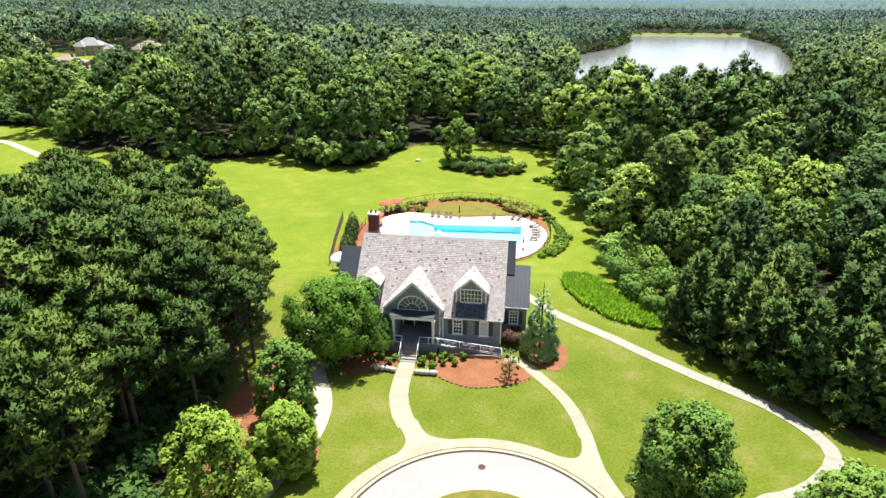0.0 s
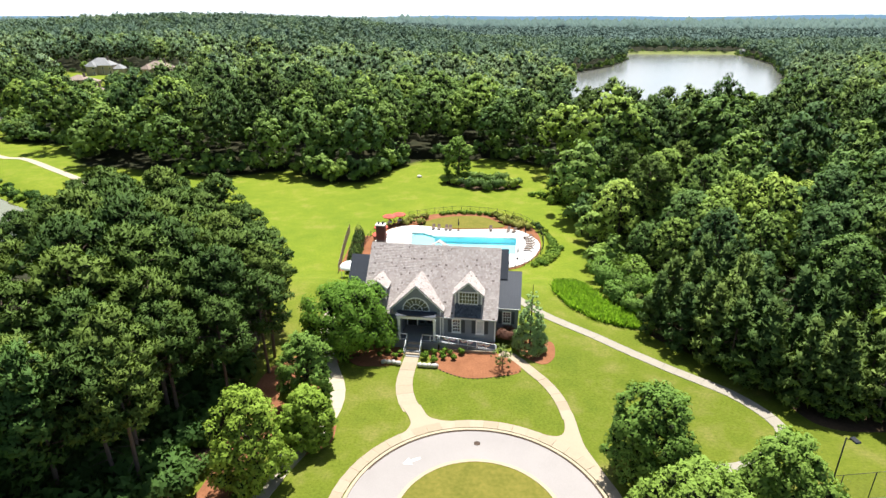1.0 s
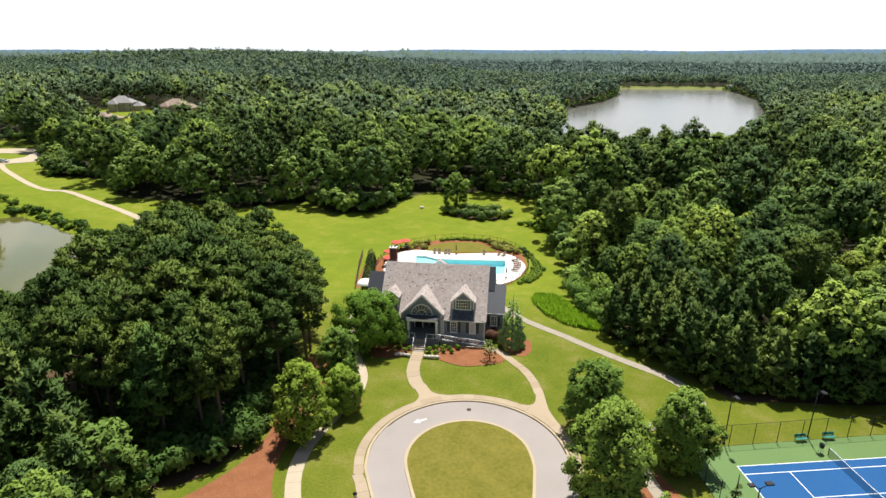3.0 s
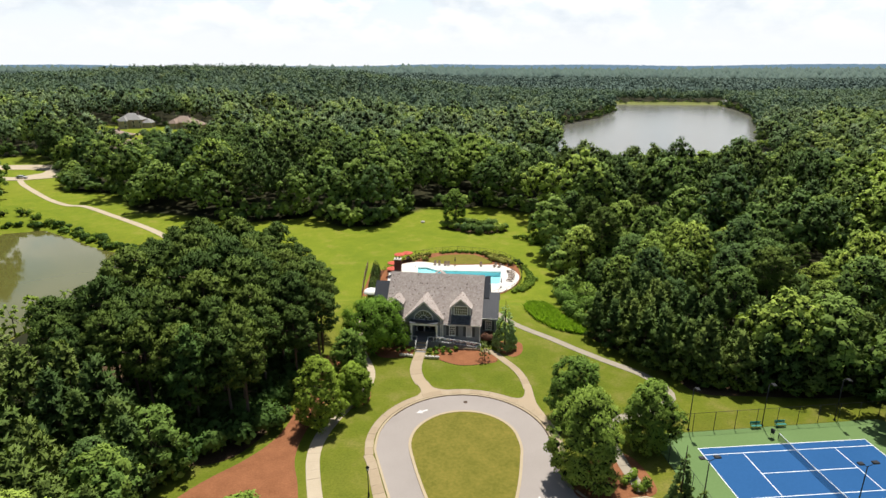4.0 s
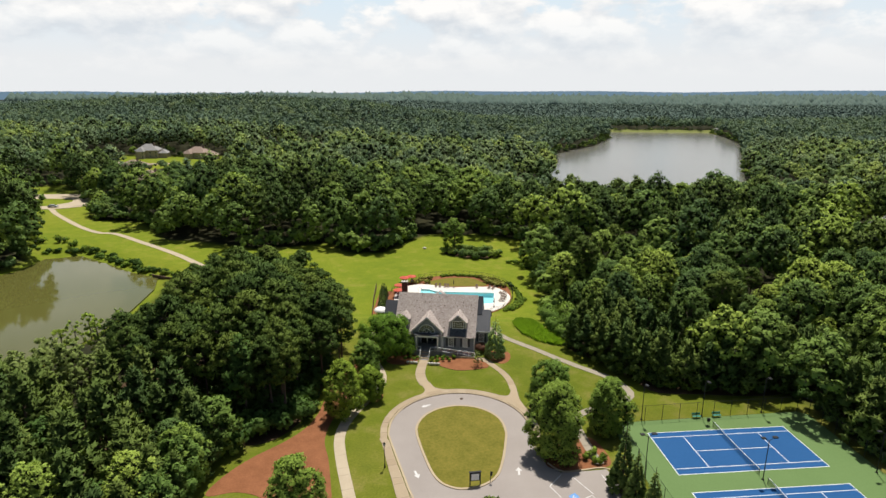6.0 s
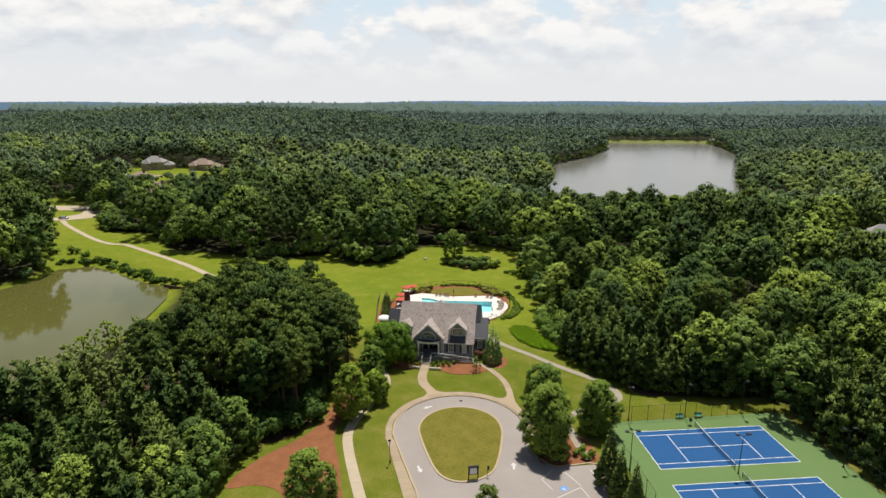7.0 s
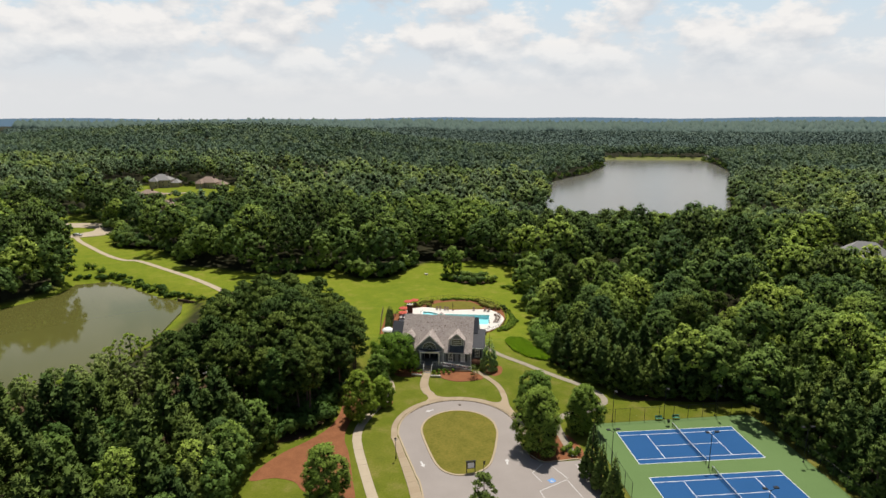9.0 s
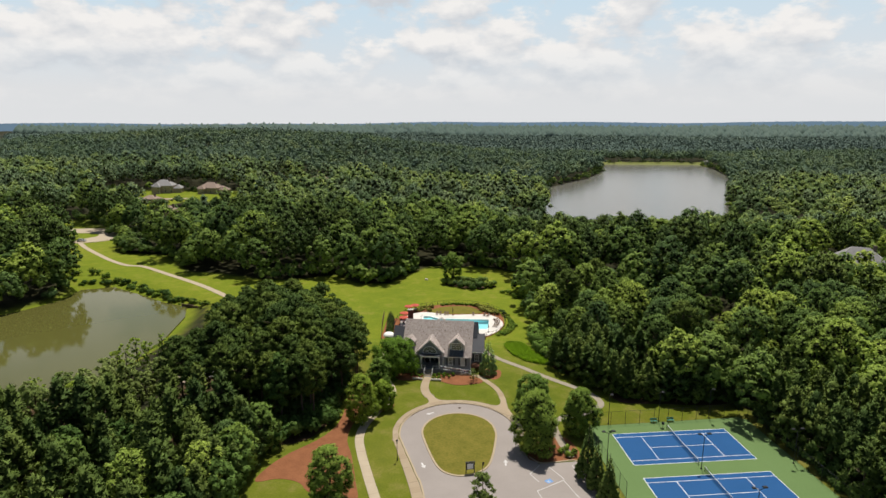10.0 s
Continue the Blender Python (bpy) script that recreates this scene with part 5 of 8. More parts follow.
def shakes(name, origin, along, up, length, slope_len, parent, rng, keep=None, exposure=0.24, mat=None, width=(0.14, 0.34)):
    """Courses of split shakes over a roof plane, each a tilted wedge with its own width and lift."""
    o, al, uq = (np.array(v, float) for v in (origin, along, up))
    al, uq = al / np.linalg.norm(al), uq / np.linalg.norm(uq)
    nrm = np.cross(al, uq)
    if nrm[2] < 0:
        nrm = -nrm
    V, k = [], 0
    for s in np.arange(-0.05, slope_len - 0.05, exposure):
        x = -0.05 - rng.random() * 0.2
        while x < length:
            w = rng.uniform(*width)
            x0, x1 = max(x, -0.04), min(x + w - 0.012, length + 0.04)
            x += w
            if x1 - x0 < 0.03 or (keep is not None and not keep((x0 + x1) / 2, s + exposure / 2)):
                continue
            s0 = s - rng.random() * 0.035
            s1 = min(s + exposure * 1.25, slope_len)
            th = 0.05 + rng.random() * 0.03
            p = [o + al * xx + uq * sv + nrm * h for xx, sv, h in ((x0, s0, 0.0), (x1, s0, 0.0), (x1, s0, th), (x0, s0, th), (x1, s1, 0.012), (x0, s1, 0.012))]
            V.append(p)
    V = np.array(V)
    n = len(V)
    quad = np.array([(0, 1, 2, 3), (3, 2, 4, 5)])
    f4 = (quad[None] + (np.arange(n) * 6)[:, None, None]).reshape(-1, 4)
    f3 = (np.array([(1, 4, 2), (0, 3, 5)])[None] + (np.arange(n) * 6)[:, None, None]).reshape(-1, 3)
    me2 = bpy.data.meshes.new(name)
    me2.from_pydata([tuple(v) for v in V.reshape(-1, 3)], [], [tuple(f) for f in f4] + [tuple(f) for f in f3])
    me2.materials.append(mat or M_SHAKE)
    ob = new(name, me2)
    ob.parent = parent
    return tagged(ob, kind="stuff")


def window(u0, u1, z0, z1, v, cols, rows, parent, rail=True, glass=None, blind=False, label="white sash window with small panes"):
    """A sash window set in a wall that faces -v: casing, sill, glazing bars and one pane behind each opening."""
    bm, f = bmesh.new(), 0.13
    for d in ((u0, u0 + f, z0, z1), (u1 - f, u1, z0, z1), (u0 + f, u1 - f, z0, z0 + f), (u0 + f, u1 - f, z1 - f, z1)):
        box(bm, d[0], d[1], v - 0.09, v + 0.05, d[2], d[3])
    win = part("window", bm, M_TRIM, parent, label)
    box_part("sill", (u0 - 0.06, u1 + 0.06, v - 0.15, v - 0.0, z0 - 0.07, z0 - 0.002), M_TRIM, win)
    a0, a1, b0, b1 = u0 + f, u1 - f, z0 + f, z1 - f
    if blind:
        box_part("shutter_panel", (a0, a1, v - 0.05, v - 0.01, b0, b1), M_BLIND, win, "pale closed blind")
        for i in range(1, 9):
            z = b0 + (b1 - b0) * i / 9
            box_part("slat", (a0, a1, v - 0.062, v - 0.05, z - 0.012, z + 0.012), M_TRIM, win)
        return win
    for i in range(1, cols):
        x = a0 + (a1 - a0) * i / cols
        box_part("glazing_bar", (x - 0.032, x + 0.032, v - 0.06, v - 0.015, b0, b1), M_TRIM, win)
    for j in range(1, rows):
        z, t = b0 + (b1 - b0) * j / rows, 0.05 if rail and j == rows // 2 else 0.032
        box_part("glazing_bar", (a0, a1, v - 0.056, v - 0.018, z - t, z + t), M_TRIM, win)
    for i in range(cols):
        for j in range(rows):
            x, z = a0 + (a1 - a0) * i / cols, b0 + (b1 - b0) * j / rows
            box_part("pane", (x + 0.02, x + (a1 - a0) / cols - 0.02, v - 0.012, v - 0.002, z + 0.02, z + (b1 - b0) / rows - 0.02), glass or M_GLASSDARK, win)
    return win


def shutter(u0, u1, z0, z1, v):
    sh = box_part("shutter", (u0, u1, v - 0.08, v - 0.03, z0, z1), M_SHUTTER, HOUSE)
    n = 9
    for i in range(n):
        z = z0 + 0.1 + (z1 - z0 - 0.2) * (i + 0.5) / n
        box_part("louvre", (u0 + 0.07, u1 - 0.07, v - 0.095, v - 0.08, z - 0.04, z + 0.03), M_SHUTTER, sh)


_h = np.random.default_rng(5)
# walls of the main block, with the porch opening left free in front
PO, PC = (-12.35, -7.75), 3.55                      # porch opening, its head
bm = bmesh.new()
for d in ((-W, PO[0], 0.0, 0.25, -0.5, EAVE), (PO[1], 0.0, 0.0, 0.25, -0.5, EAVE), (PO[0], PO[1], 0.0, 0.25, PC, EAVE), (PO[0], PO[1], 0.0, 0.25, -0.5, 0.55)):
    box(bm, *d)
part("wall", bm, M_SIDING, HOUSE, "dark grey painted front wall")
for nm, d in (("wall", (-W, -W + 0.25, 0.25, DEPTH, -0.5, EAVE)), ("wall", (-0.25, 0.0, 0.25, DEPTH, -0.5, EAVE)), ("wall", (-W + 0.25, -0.25, DEPTH - 0.25, DEPTH, -3.2, EAVE))):
    box_part(nm, d, M_SIDING, HOUSE)
for u, sgn in ((-W, -1), (0.0, 1)):
    poly_part("gable_wall", [(u - sgn * 0.05, 0.1, EAVE), (u - sgn * 0.05, DEPTH - 0.1, EAVE), (u - sgn * 0.05, RIDGE_V, RIDGE_Z - 0.25)], M_SIDING, HOUSE, -0.12 if sgn > 0 else 0.12)
    clapboards((u, 0.0), (u, DEPTH), EAVE, RIDGE_Z - 0.2, HOUSE, (-sgn, 0), lambda z: (max(0, (z - EAVE) * RIDGE_V / (RIDGE_Z - EAVE)), DEPTH - max(0, (z - EAVE) * RIDGE_V / (RIDGE_Z - EAVE))))
    clapboards((u, 0.0), (u, DEPTH), 0.45, EAVE, HOUSE, (-sgn, 0))
clapboards((-6.8, 0), (0, 0), 0.45, EAVE - 0.1, HOUSE, (0, 1))
clapboards((-W, 0), (-13.5, 0), 0.45, EAVE - 0.1, HOUSE, (0, 1))
box_part("water_table", (-6.85, 0.06, -0.08, -0.0, 0.18, 0.46), M_SIDING, HOUSE, "pale grey skirting board", 0.01)
box_part("foundation", (-6.85, 0.02, -0.04, -0.005, -0.6, 0.176), M_BRICK, HOUSE, "dark brick foundation")
for u in (-0.09, -6.93, -W):
    box_part("corner_board", (u, u + 0.16, -0.07, 0.1, 0.19, EAVE - 0.02), M_TRIM, HOUSE, "white corner board")
# main roof
OV, SL = 0.38, math.hypot(RIDGE_V + 0.38, (RIDGE_Z - EAVE) * (RIDGE_V + 0.38) / RIDGE_V)
g = (RIDGE_Z - EAVE) / RIDGE_V
ez = EAVE - OV * g
for v0, sg in ((-OV, 1), (DEPTH + OV, -1)):
    poly_part("roof_deck", [(-W - 0.25, v0, ez), (0.25, v0, ez), (0.25, RIDGE_V, RIDGE_Z), (-W - 0.25, RIDGE_V, RIDGE_Z)], M_SHAKE, HOUSE, -0.14 * sg)
    shakes("shake_roofing", (-W - 0.28, v0, ez + 0.02), (1, 0, 0), (0, sg, g), W + 0.56, SL, HOUSE, _h)
_rl = spline([(-W - 0.3, 0), (0.3, 0)], 0.3)
for i in range(len(_rl) - 1):
    poly = [(-0.2, -0.19), (0.0, 0.0), (0.2, -0.19), (0.2, -0.14), (0, 0.055), (-0.2, -0.14)]
    x0, x1 = _rl[i][0] + 0.01, _rl[i + 1][0] + 0.03
    vs = [(x, RIDGE_V + a, RIDGE_Z + 0.04 + b + 0.01 * (x == x1)) for x in (x0, x1) for a, b in poly]
    link_mesh("ridge_cap", vs, [(0, 1, 4, 5), (1, 2, 3, 4), (6, 11, 10, 7), (7, 10, 9, 8), (5, 4, 10, 11), (4, 3, 9, 10), (0, 5, 11, 6), (2, 8, 9, 3)], M_SHAKE, HOUSE)
# peak of the rear cross gable, showing over the ridge
for sg in (-1, 1):
    poly_part("rear_gable_roof", [(-8.35 + sg * 0.85, RIDGE_V + 0.2, RIDGE_Z - 0.1), (-8.35, RIDGE_V + 0.2, RIDGE_Z + 0.45), (-8.35, RIDGE_V + 1.3, RIDGE_Z + 0.45), (-8.35 + sg * 2.0, RIDGE_V + 1.3, RIDGE_Z - 0.9)], M_SHAKE, HOUSE, 0.08 * sg)
for u in (-W - 0.27, 0.23):
    for sg, v0 in ((1, -OV), (-1, DEPTH + OV)):
        poly_part("rake_board", [(u, v0, ez - 0.22), (u, v0, ez - 0.01), (u, RIDGE_V, RIDGE_Z - 0.01), (u, RIDGE_V, RIDGE_Z - 0.24)], M_TRIM, HOUSE, 0.045, "white rake board")
box_part("gutter", (-7.0, 0.25, -OV - 0.12, -OV, ez - 0.14, ez - 0.0), M_TRIM, HOUSE, "white eaves gutter", 0.02)
box_part("frieze_board", (-6.75, 0.0, -0.05, 0.0, EAVE - 0.36, EAVE - 0.1), M_TRIM, HOUSE, "white frieze board")
tube_part("downpipe", (-6.72, -0.13, 0.0), (-6.72, -0.13, EAVE - 0.35), 0.05, 0.05, M_TRIM, HOUSE, label="white downpipe")

# entrance gable
GU, GH, GZ0, GPK, GV = -10.2, 3.15, 4.85, 7.95, -0.25
gs = (GPK - GZ0) / GH
poly_part("entrance_wall", [(GU - GH, GV, EAVE - 0.2), (GU + GH, GV, EAVE - 0.2), (GU + GH, GV, GZ0), (GU, GV, GPK), (GU - GH, GV, GZ0)], M_SIDING, HOUSE, -0.2)
bm = bmesh.new()
for d in ((GU - GH, PO[0], GV, 0.0, -0.4, EAVE - 0.2), (PO[1], GU + GH, GV, 0.0, -0.4, EAVE - 0.2), (PO[0], PO[1], GV, 0.0, PC, EAVE - 0.2)):
    box(bm, *d)
part("entrance_front", bm, M_SIDING, HOUSE)
clapboards((GU - GH, GV - 0.005), (PO[0], GV - 0.005), 0.3, 4.3, HOUSE, (0, 1))
clapboards((PO[1], GV - 0.005), (GU + GH, GV - 0.005), 0.3, 4.3, HOUSE, (0, 1))
clapboards((GU - GH, GV - 0.005), (GU + GH, GV - 0.005), 4.3, GPK - 0.1, HOUSE, (0, 1), lambda z: (max(0, (z - GZ0) / gs), 2 * GH - max(0, (z - GZ0) / gs)))
VB = (GPK - EAVE) / g                                # where the gable ridge meets the main roof
GSL = math.hypot(GH + 0.35, (GH + 0.35) * gs)
for sg in (-1, 1):
    e = (GU + sg * (GH + 0.35), GZ0 - 0.35 * gs)
    ve = max(-OV, (e[1] - EAVE) / g)
    poly_part("entrance_roof", [(e[0], GV - 0.3, e[1]), (GU, GV - 0.3, GPK), (GU, VB + 0.3, GPK), (e[0], ve + 0.3, e[1])], M_SHAKE, HOUSE, 0.1 * sg)
    shakes("shake_roofing", (e[0], GV - 0.34, e[1] + 0.1), (0, 1, 0), (-sg, 0, gs), VB + 0.9, GSL, HOUSE, _h, lambda x, s: GV - 0.3 + x < ve + (VB - ve) * s / GSL + 0.12)
    poly_part("entrance_rake", [(e[0], GV - 0.34, e[1] - 0.16), (e[0], GV - 0.34, e[1] + 0.06), (GU, GV - 0.34, GPK + 0.06), (GU, GV - 0.34, GPK - 0.2)], M_TRIM, HOUSE, 0.05 * sg, "white rake board")
box_part("corner_board", (GU + GH - 0.14, GU + GH + 0.02, GV - 0.05, GV + 0.03, 0.2, GZ0 - 0.2), M_TRIM, HOUSE, "white corner board")

# half-round window over the porch
HB, HR, HH = 4.36, 1.80, 1.86
def half_ring(r0, r1, h0, h1, v0, v1, n=28):
    bm = bmesh.new()
    rows = [[bm.verts.new((GU - 0.1 + rr * math.cos(a), v, HB + hh * math.sin(a))) for rr, hh, v in ((r0, h0, v0), (r1, h1, v0), (r1, h1, v1), (r0, h0, v1))] for a in np.linspace(0, math.pi, n)]
    for p, q in zip(rows, rows[1:]):
        for i in range(4):
            bm.faces.new((p[i], p[(i + 1) % 4], q[(i + 1) % 4], q[i]))
    bmesh.ops.recalc_face_normals(bm, faces=bm.faces)
    return bm


fan = part("fan_window", half_ring(HR - 0.14, HR, HH - 0.14, HH, GV - 0.12, GV - 0.02), M_TRIM, HOUSE, "white half-round window with radiating bars")
part("inner_ring", half_ring(0.78, 0.86, 0.80, 0.88, GV - 0.10, GV - 0.03, 18), M_TRIM, fan)
box_part("base_rail", (GU - 0.1 - HR, GU - 0.1 + HR, GV - 0.13, GV - 0.02, HB - 0.12, HB), M_TRIM, fan)
for k in range(1, 8):
    a = math.pi * k / 8
    p0, p1 = (0.0 if k % 2 == 0 and k != 4 else 0.8), HR - 0.1
    tube_part("radial_bar", (GU - 0.1 + p0 * math.cos(a), GV - 0.06, HB + p0 * math.sin(a) * HH / HR), (GU - 0.1 + p1 * math.cos(a), GV - 0.06, HB + p1 * math.sin(a) * HH / HR), 0.035, 0.035, M_TRIM, fan, 4)
part("pane", prism(bmesh.new(), [(1.7 * math.cos(a), 1.76 * math.sin(a)) for a in np.linspace(0, math.pi, 24)], 0, 0.01), M_WARMGLASS, fan).matrix_basis = pose(GU - 0.1, GV - 0.025, HB, 90)

# porch: roof, columns, floor, recess with doors
poly_part("porch_roof", [(-12.75, -1.75, 4.22), (-7.55, -1.75, 4.22), (-8.0, GV - 0.13, 4.33), (-12.3, GV - 0.13, 4.33)], M_DARKROOF, HOUSE, -0.06, "dark hipped porch roof")
poly_part("porch_roof_side", [(-12.75, -1.75, 4.22), (-12.3, GV - 0.13, 4.33), (-12.75, GV - 0.13, 4.22)], M_DARKROOF, HOUSE, 0.06)
poly_part("porch_roof_side", [(-7.55, -1.75, 4.22), (-7.55, GV - 0.13, 4.22), (-8.0, GV - 0.13, 4.33)], M_DARKROOF, HOUSE, 0.06)
box_part("porch_beam", (-12.65, -7.65, -1.68, -1.38, 3.75, 4.19), M_TRIM, HOUSE, "white porch beam", 0.02)
for u in (-12.65, -7.93):
    box_part("porch_beam", (u, u + 0.28, -1.38, GV, 3.75, 4.19), M_TRIM, HOUSE, "white porch beam", 0.02)
box_part("porch_ceiling", (-12.4, -7.9, -1.38, GV, 3.98, 4.04), M_TRIM, HOUSE)
for u in (-12.36, -7.72):
    col = box_part("porch_column", (u - 0.15, u + 0.15, -1.67, -1.39, 1.02, 3.748), M_TRIM, HOUSE, "square white porch column", 0.015)
    box_part("column_base", (u - 0.2, u + 0.2, -1.72, -1.34, 0.80, 1.02), M_TRIM, col, "", 0.015)
    box_part("column_cap", (u - 0.2, u + 0.2, -1.70, -1.36, 3.62, 3.74), M_TRIM, col, "", 0.015)
box_part("porch_floor", (-13.4, -7.0, -2.0, 2.4, 0.5, 0.78), M_DECK, HOUSE, "grey painted porch floor")
# Near-black back wall: the porch's inner shade put into its colour.
box_part("porch_recess", (PO[0], PO[1], 2.2, 2.4, 0.78, PC), M_RECESSSHADE, HOUSE, "entrance recess wall in painted shade")
for u in (PO[0], PO[1] - 0.1):
    box_part("recess_side", (u, u + 0.1, 0.0, 2.2, 0.78, PC), M_SIDING, HOUSE)
box_part("recess_ceiling", (PO[0], PO[1], 0.0, 2.4, PC, PC + 0.1), M_TRIM, HOUSE)
for u in (-12.0, -10.6, -8.25):
    box_part("door_post", (u - 0.07, u + 0.07, 2.08, 2.2, 0.78, 3.4), M_TRIM, HOUSE, "white door post")
for u0, u1 in ((-10.45, -9.5), (-9.42, -8.45)):
    dr = box_part("entrance_door", (u0, u1, 2.12, 2.18, 0.8, 3.1), M_SHUTTER, HOUSE, "dark glazed entrance door")
    box_part("pane", (u0 + 0.18, u1 - 0.18, 2.10, 2.118, 1.2, 2.9), M_GLASSDARK, dr)
    tube_part("door_handle", (u1 - 0.09 if u0 < -10 else u0 + 0.09, 2.07, 1.7), (u1 - 0.09 if u0 < -10 else u0 + 0.09, 2.07, 2.0), 0.02, 0.02, M_TRIM, dr)

# windows of the front
window(-5.64, -4.46, 1.34, 3.32, -0.03, 3, 4, HOUSE)
window(-2.50, -1.43, 1.32, 3.30, -0.03, 1, 1, HOUSE, blind=True, label="white window with its pale blind drawn")
for a, b in ((-6.15, -5.66), (-4.42, -3.92), (-3.04, -2.54), (-1.39, -0.90)):
    shutter(a, b, 1.36, 3.28, -0.03)

# dormers
def dormer(u, hw, v, zs, ze, zp, wu, wz0, wz1, cols, rows, rng):
    """A gabled dormer whose face stands at v, from zs up to eaves ze and peak zp."""
    k = (zp - ze) / hw
    poly_part("dormer_face", [(u - hw, v, zs), (u + hw, v, zs), (u + hw, v, ze), (u, v, zp), (u - hw, v, ze)], M_SIDING, HOUSE, -0.12)
    for sg in (-1, 1):
        x, vb = u + sg * hw, (ze - EAVE) / g
        poly_part("dormer_cheek", [(x, v, max(zs, EAVE + v * g - 0.3)), (x, v, ze), (x, vb + 0.2, ze), (x, v + 0.1, EAVE + v * g - 0.2)], M_SIDING, HOUSE, 0.1 * sg)
        box_part("corner_board", (x - 0.09, x + 0.09, v - 0.05, v + 0.03, zs, ze), M_TRIM, HOUSE, "white corner board")
        ee = (x + sg * 0.28, ze - 0.28 * k)
        v1, v2 = (ee[1] - EAVE) / g, (zp - EAVE) / g
        poly_part("dormer_roof", [(ee[0], v - 0.28, ee[1]), (u, v - 0.28, zp), (u, v2 + 0.2, zp), (ee[0], v1 + 0.2, ee[1])], M_SHAKE, HOUSE, 0.08 * sg)
        L = math.hypot(hw + 0.28, (hw + 0.28) * k)
        shakes("shake_roofing", (ee[0], v - 0.31, ee[1] + 0.07), (0, 1, 0), (-sg, 0, k), v2 - v + 0.8, L, HOUSE, rng, lambda a, s: v - 0.28 + a < v1 + (v2 - v1) * s / L + 0.1)
        poly_part("dormer_rake", [(ee[0], v - 0.31, ee[1] - 0.14), (ee[0], v - 0.31, ee[1] + 0.05), (u, v - 0.31, zp + 0.05), (u, v - 0.31, zp - 0.16)], M_TRIM, HOUSE, 0.045 * sg, "white rake board")
    return window(u - wu, u + wu, wz0, wz1, v - 0.02, cols, rows, HOUSE, False, M_WARMGLASS, label="white dormer window with many panes")


dormer(-3.60, 1.70, 0.9, 4.8, 6.72, 8.25, 1.30, 5.06, 6.86, 6, 3, _h)
dormer(-15.55, 1.00, 0.9, 4.8, 6.95, 7.78, 0.48, 6.20, 6.98, 3, 2, _h)
# slate apron below the larger dormer
poly_part("apron", [(-5.25, -0.36, ez + 0.05), (-1.9, -0.36, ez + 0.05), (-1.9, 0.88, 5.0), (-5.25, 0.88, 5.0)], M_SLATE, HOUSE, 0.12, "dark slate apron below the dormer")
shakes("apron_slating", (-5.25, -0.36, ez + 0.19), (1, 0, 0), (0, 1.24, 5.0 - ez - 0.05), 3.35, 1.85, HOUSE, _h, None, 0.22, M_SLATE)

# wings: lower blocks at both ends
def wing(u0, u1, v0, v1, eave, rz, parent):
    vm = (v0 + v1) / 2
    bm = box(bmesh.new(), u0, u1, v0, v1, -2.8, eave)
    part("wing_wall", bm, M_SIDING, parent)
    clapboards((u0, v0), (u1, v0), 0.1, eave - 0.05, parent, (0, 1))
    out = u1 if u1 > 0 else u0
    sg = 1 if u1 > 0 else -1
    poly_part("wing_gable", [(out, v0, eave), (out, v1, eave), (out, vm, rz - 0.1)], M_SIDING, parent, -0.1 * sg)
    a, b = u0 - (0.3 if sg < 0 else 0), u1 + (0.3 if sg > 0 else 0)
    sl = (rz - eave) / (vm - v0)
    for vv, s in ((v0 - 0.3, 1), (v1 + 0.3, -1)):
        rf = poly_part("wing_roof", [(a, vv, eave - 0.3 * sl), (b, vv, eave - 0.3 * sl), (b, vm, rz), (a, vm, rz)], M_DARKROOF, parent, 0.1 * s, "dark slate-blue metal roof")
        for x in np.arange(a + 0.35, b - 0.1, 0.45):
            bm = bmesh.new()
            q = [bm.verts.new(p) for p in ((x - 0.015, vv, eave - 0.3 * sl + 0.1), (x + 0.015, vv, eave - 0.3 * sl + 0.1), (x + 0.015, vm, rz + 0.1), (x - 0.015, vm, rz + 0.1), (x, vv, eave - 0.3 * sl + 0.15), (x, vm, rz + 0.15))]
            for f in ((0, 1, 4), (0, 4, 5, 3), (1, 2, 5, 4), (2, 3, 5)):
                bm.faces.new([q[i] for i in f])
            part("seam", bm, M_DARKROOF, rf)
    box_part("wing_gutter", (a, b, v0 - 0.42, v0 - 0.3, eave - 0.3 * sl - 0.1, eave - 0.3 * sl + 0.03), M_TRIM, parent, "white eaves gutter", 0.02)


wing(0.0, 2.9, 2.7, 11.4, 4.2, 7.3, HOUSE)
window(0.83, 1.98, 1.62, 3.45, 2.67, 3, 4, HOUSE)
shutter(0.32, 0.78, 1.62, 3.42, 2.67), shutter(2.02, 2.46, 1.62, 3.42, 2.67)
wing(-20.9, -W, 5.2, 12.4, 4.2, 8.0, HOUSE)
poly_part("return_roof", [(0.25, 5.9, 6.6), (1.3, 5.9, 6.6), (1.3, 8.6, 9.9), (0.25, 8.6, 9.9)], M_DARKROOF, HOUSE, 0.12, "dark slate-blue roof of the rear wing")
poly_part("return_roof", [(0.25, 8.6, 9.9), (1.3, 8.6, 9.9), (1.3, 12.9, 5.0), (0.25, 12.9, 5.0)], M_DARKROOF, HOUSE, 0.12, "dark slate-blue roof of the rear wing")
poly_part("return_wall", [(1.15, 6.2, 6.7), (1.15, 6.2, 4.0), (1.15, 12.7, 4.0), (1.15, 12.7, 5.0), (1.15, 8.6, 9.7)], M_SIDING, HOUSE, 0.1)
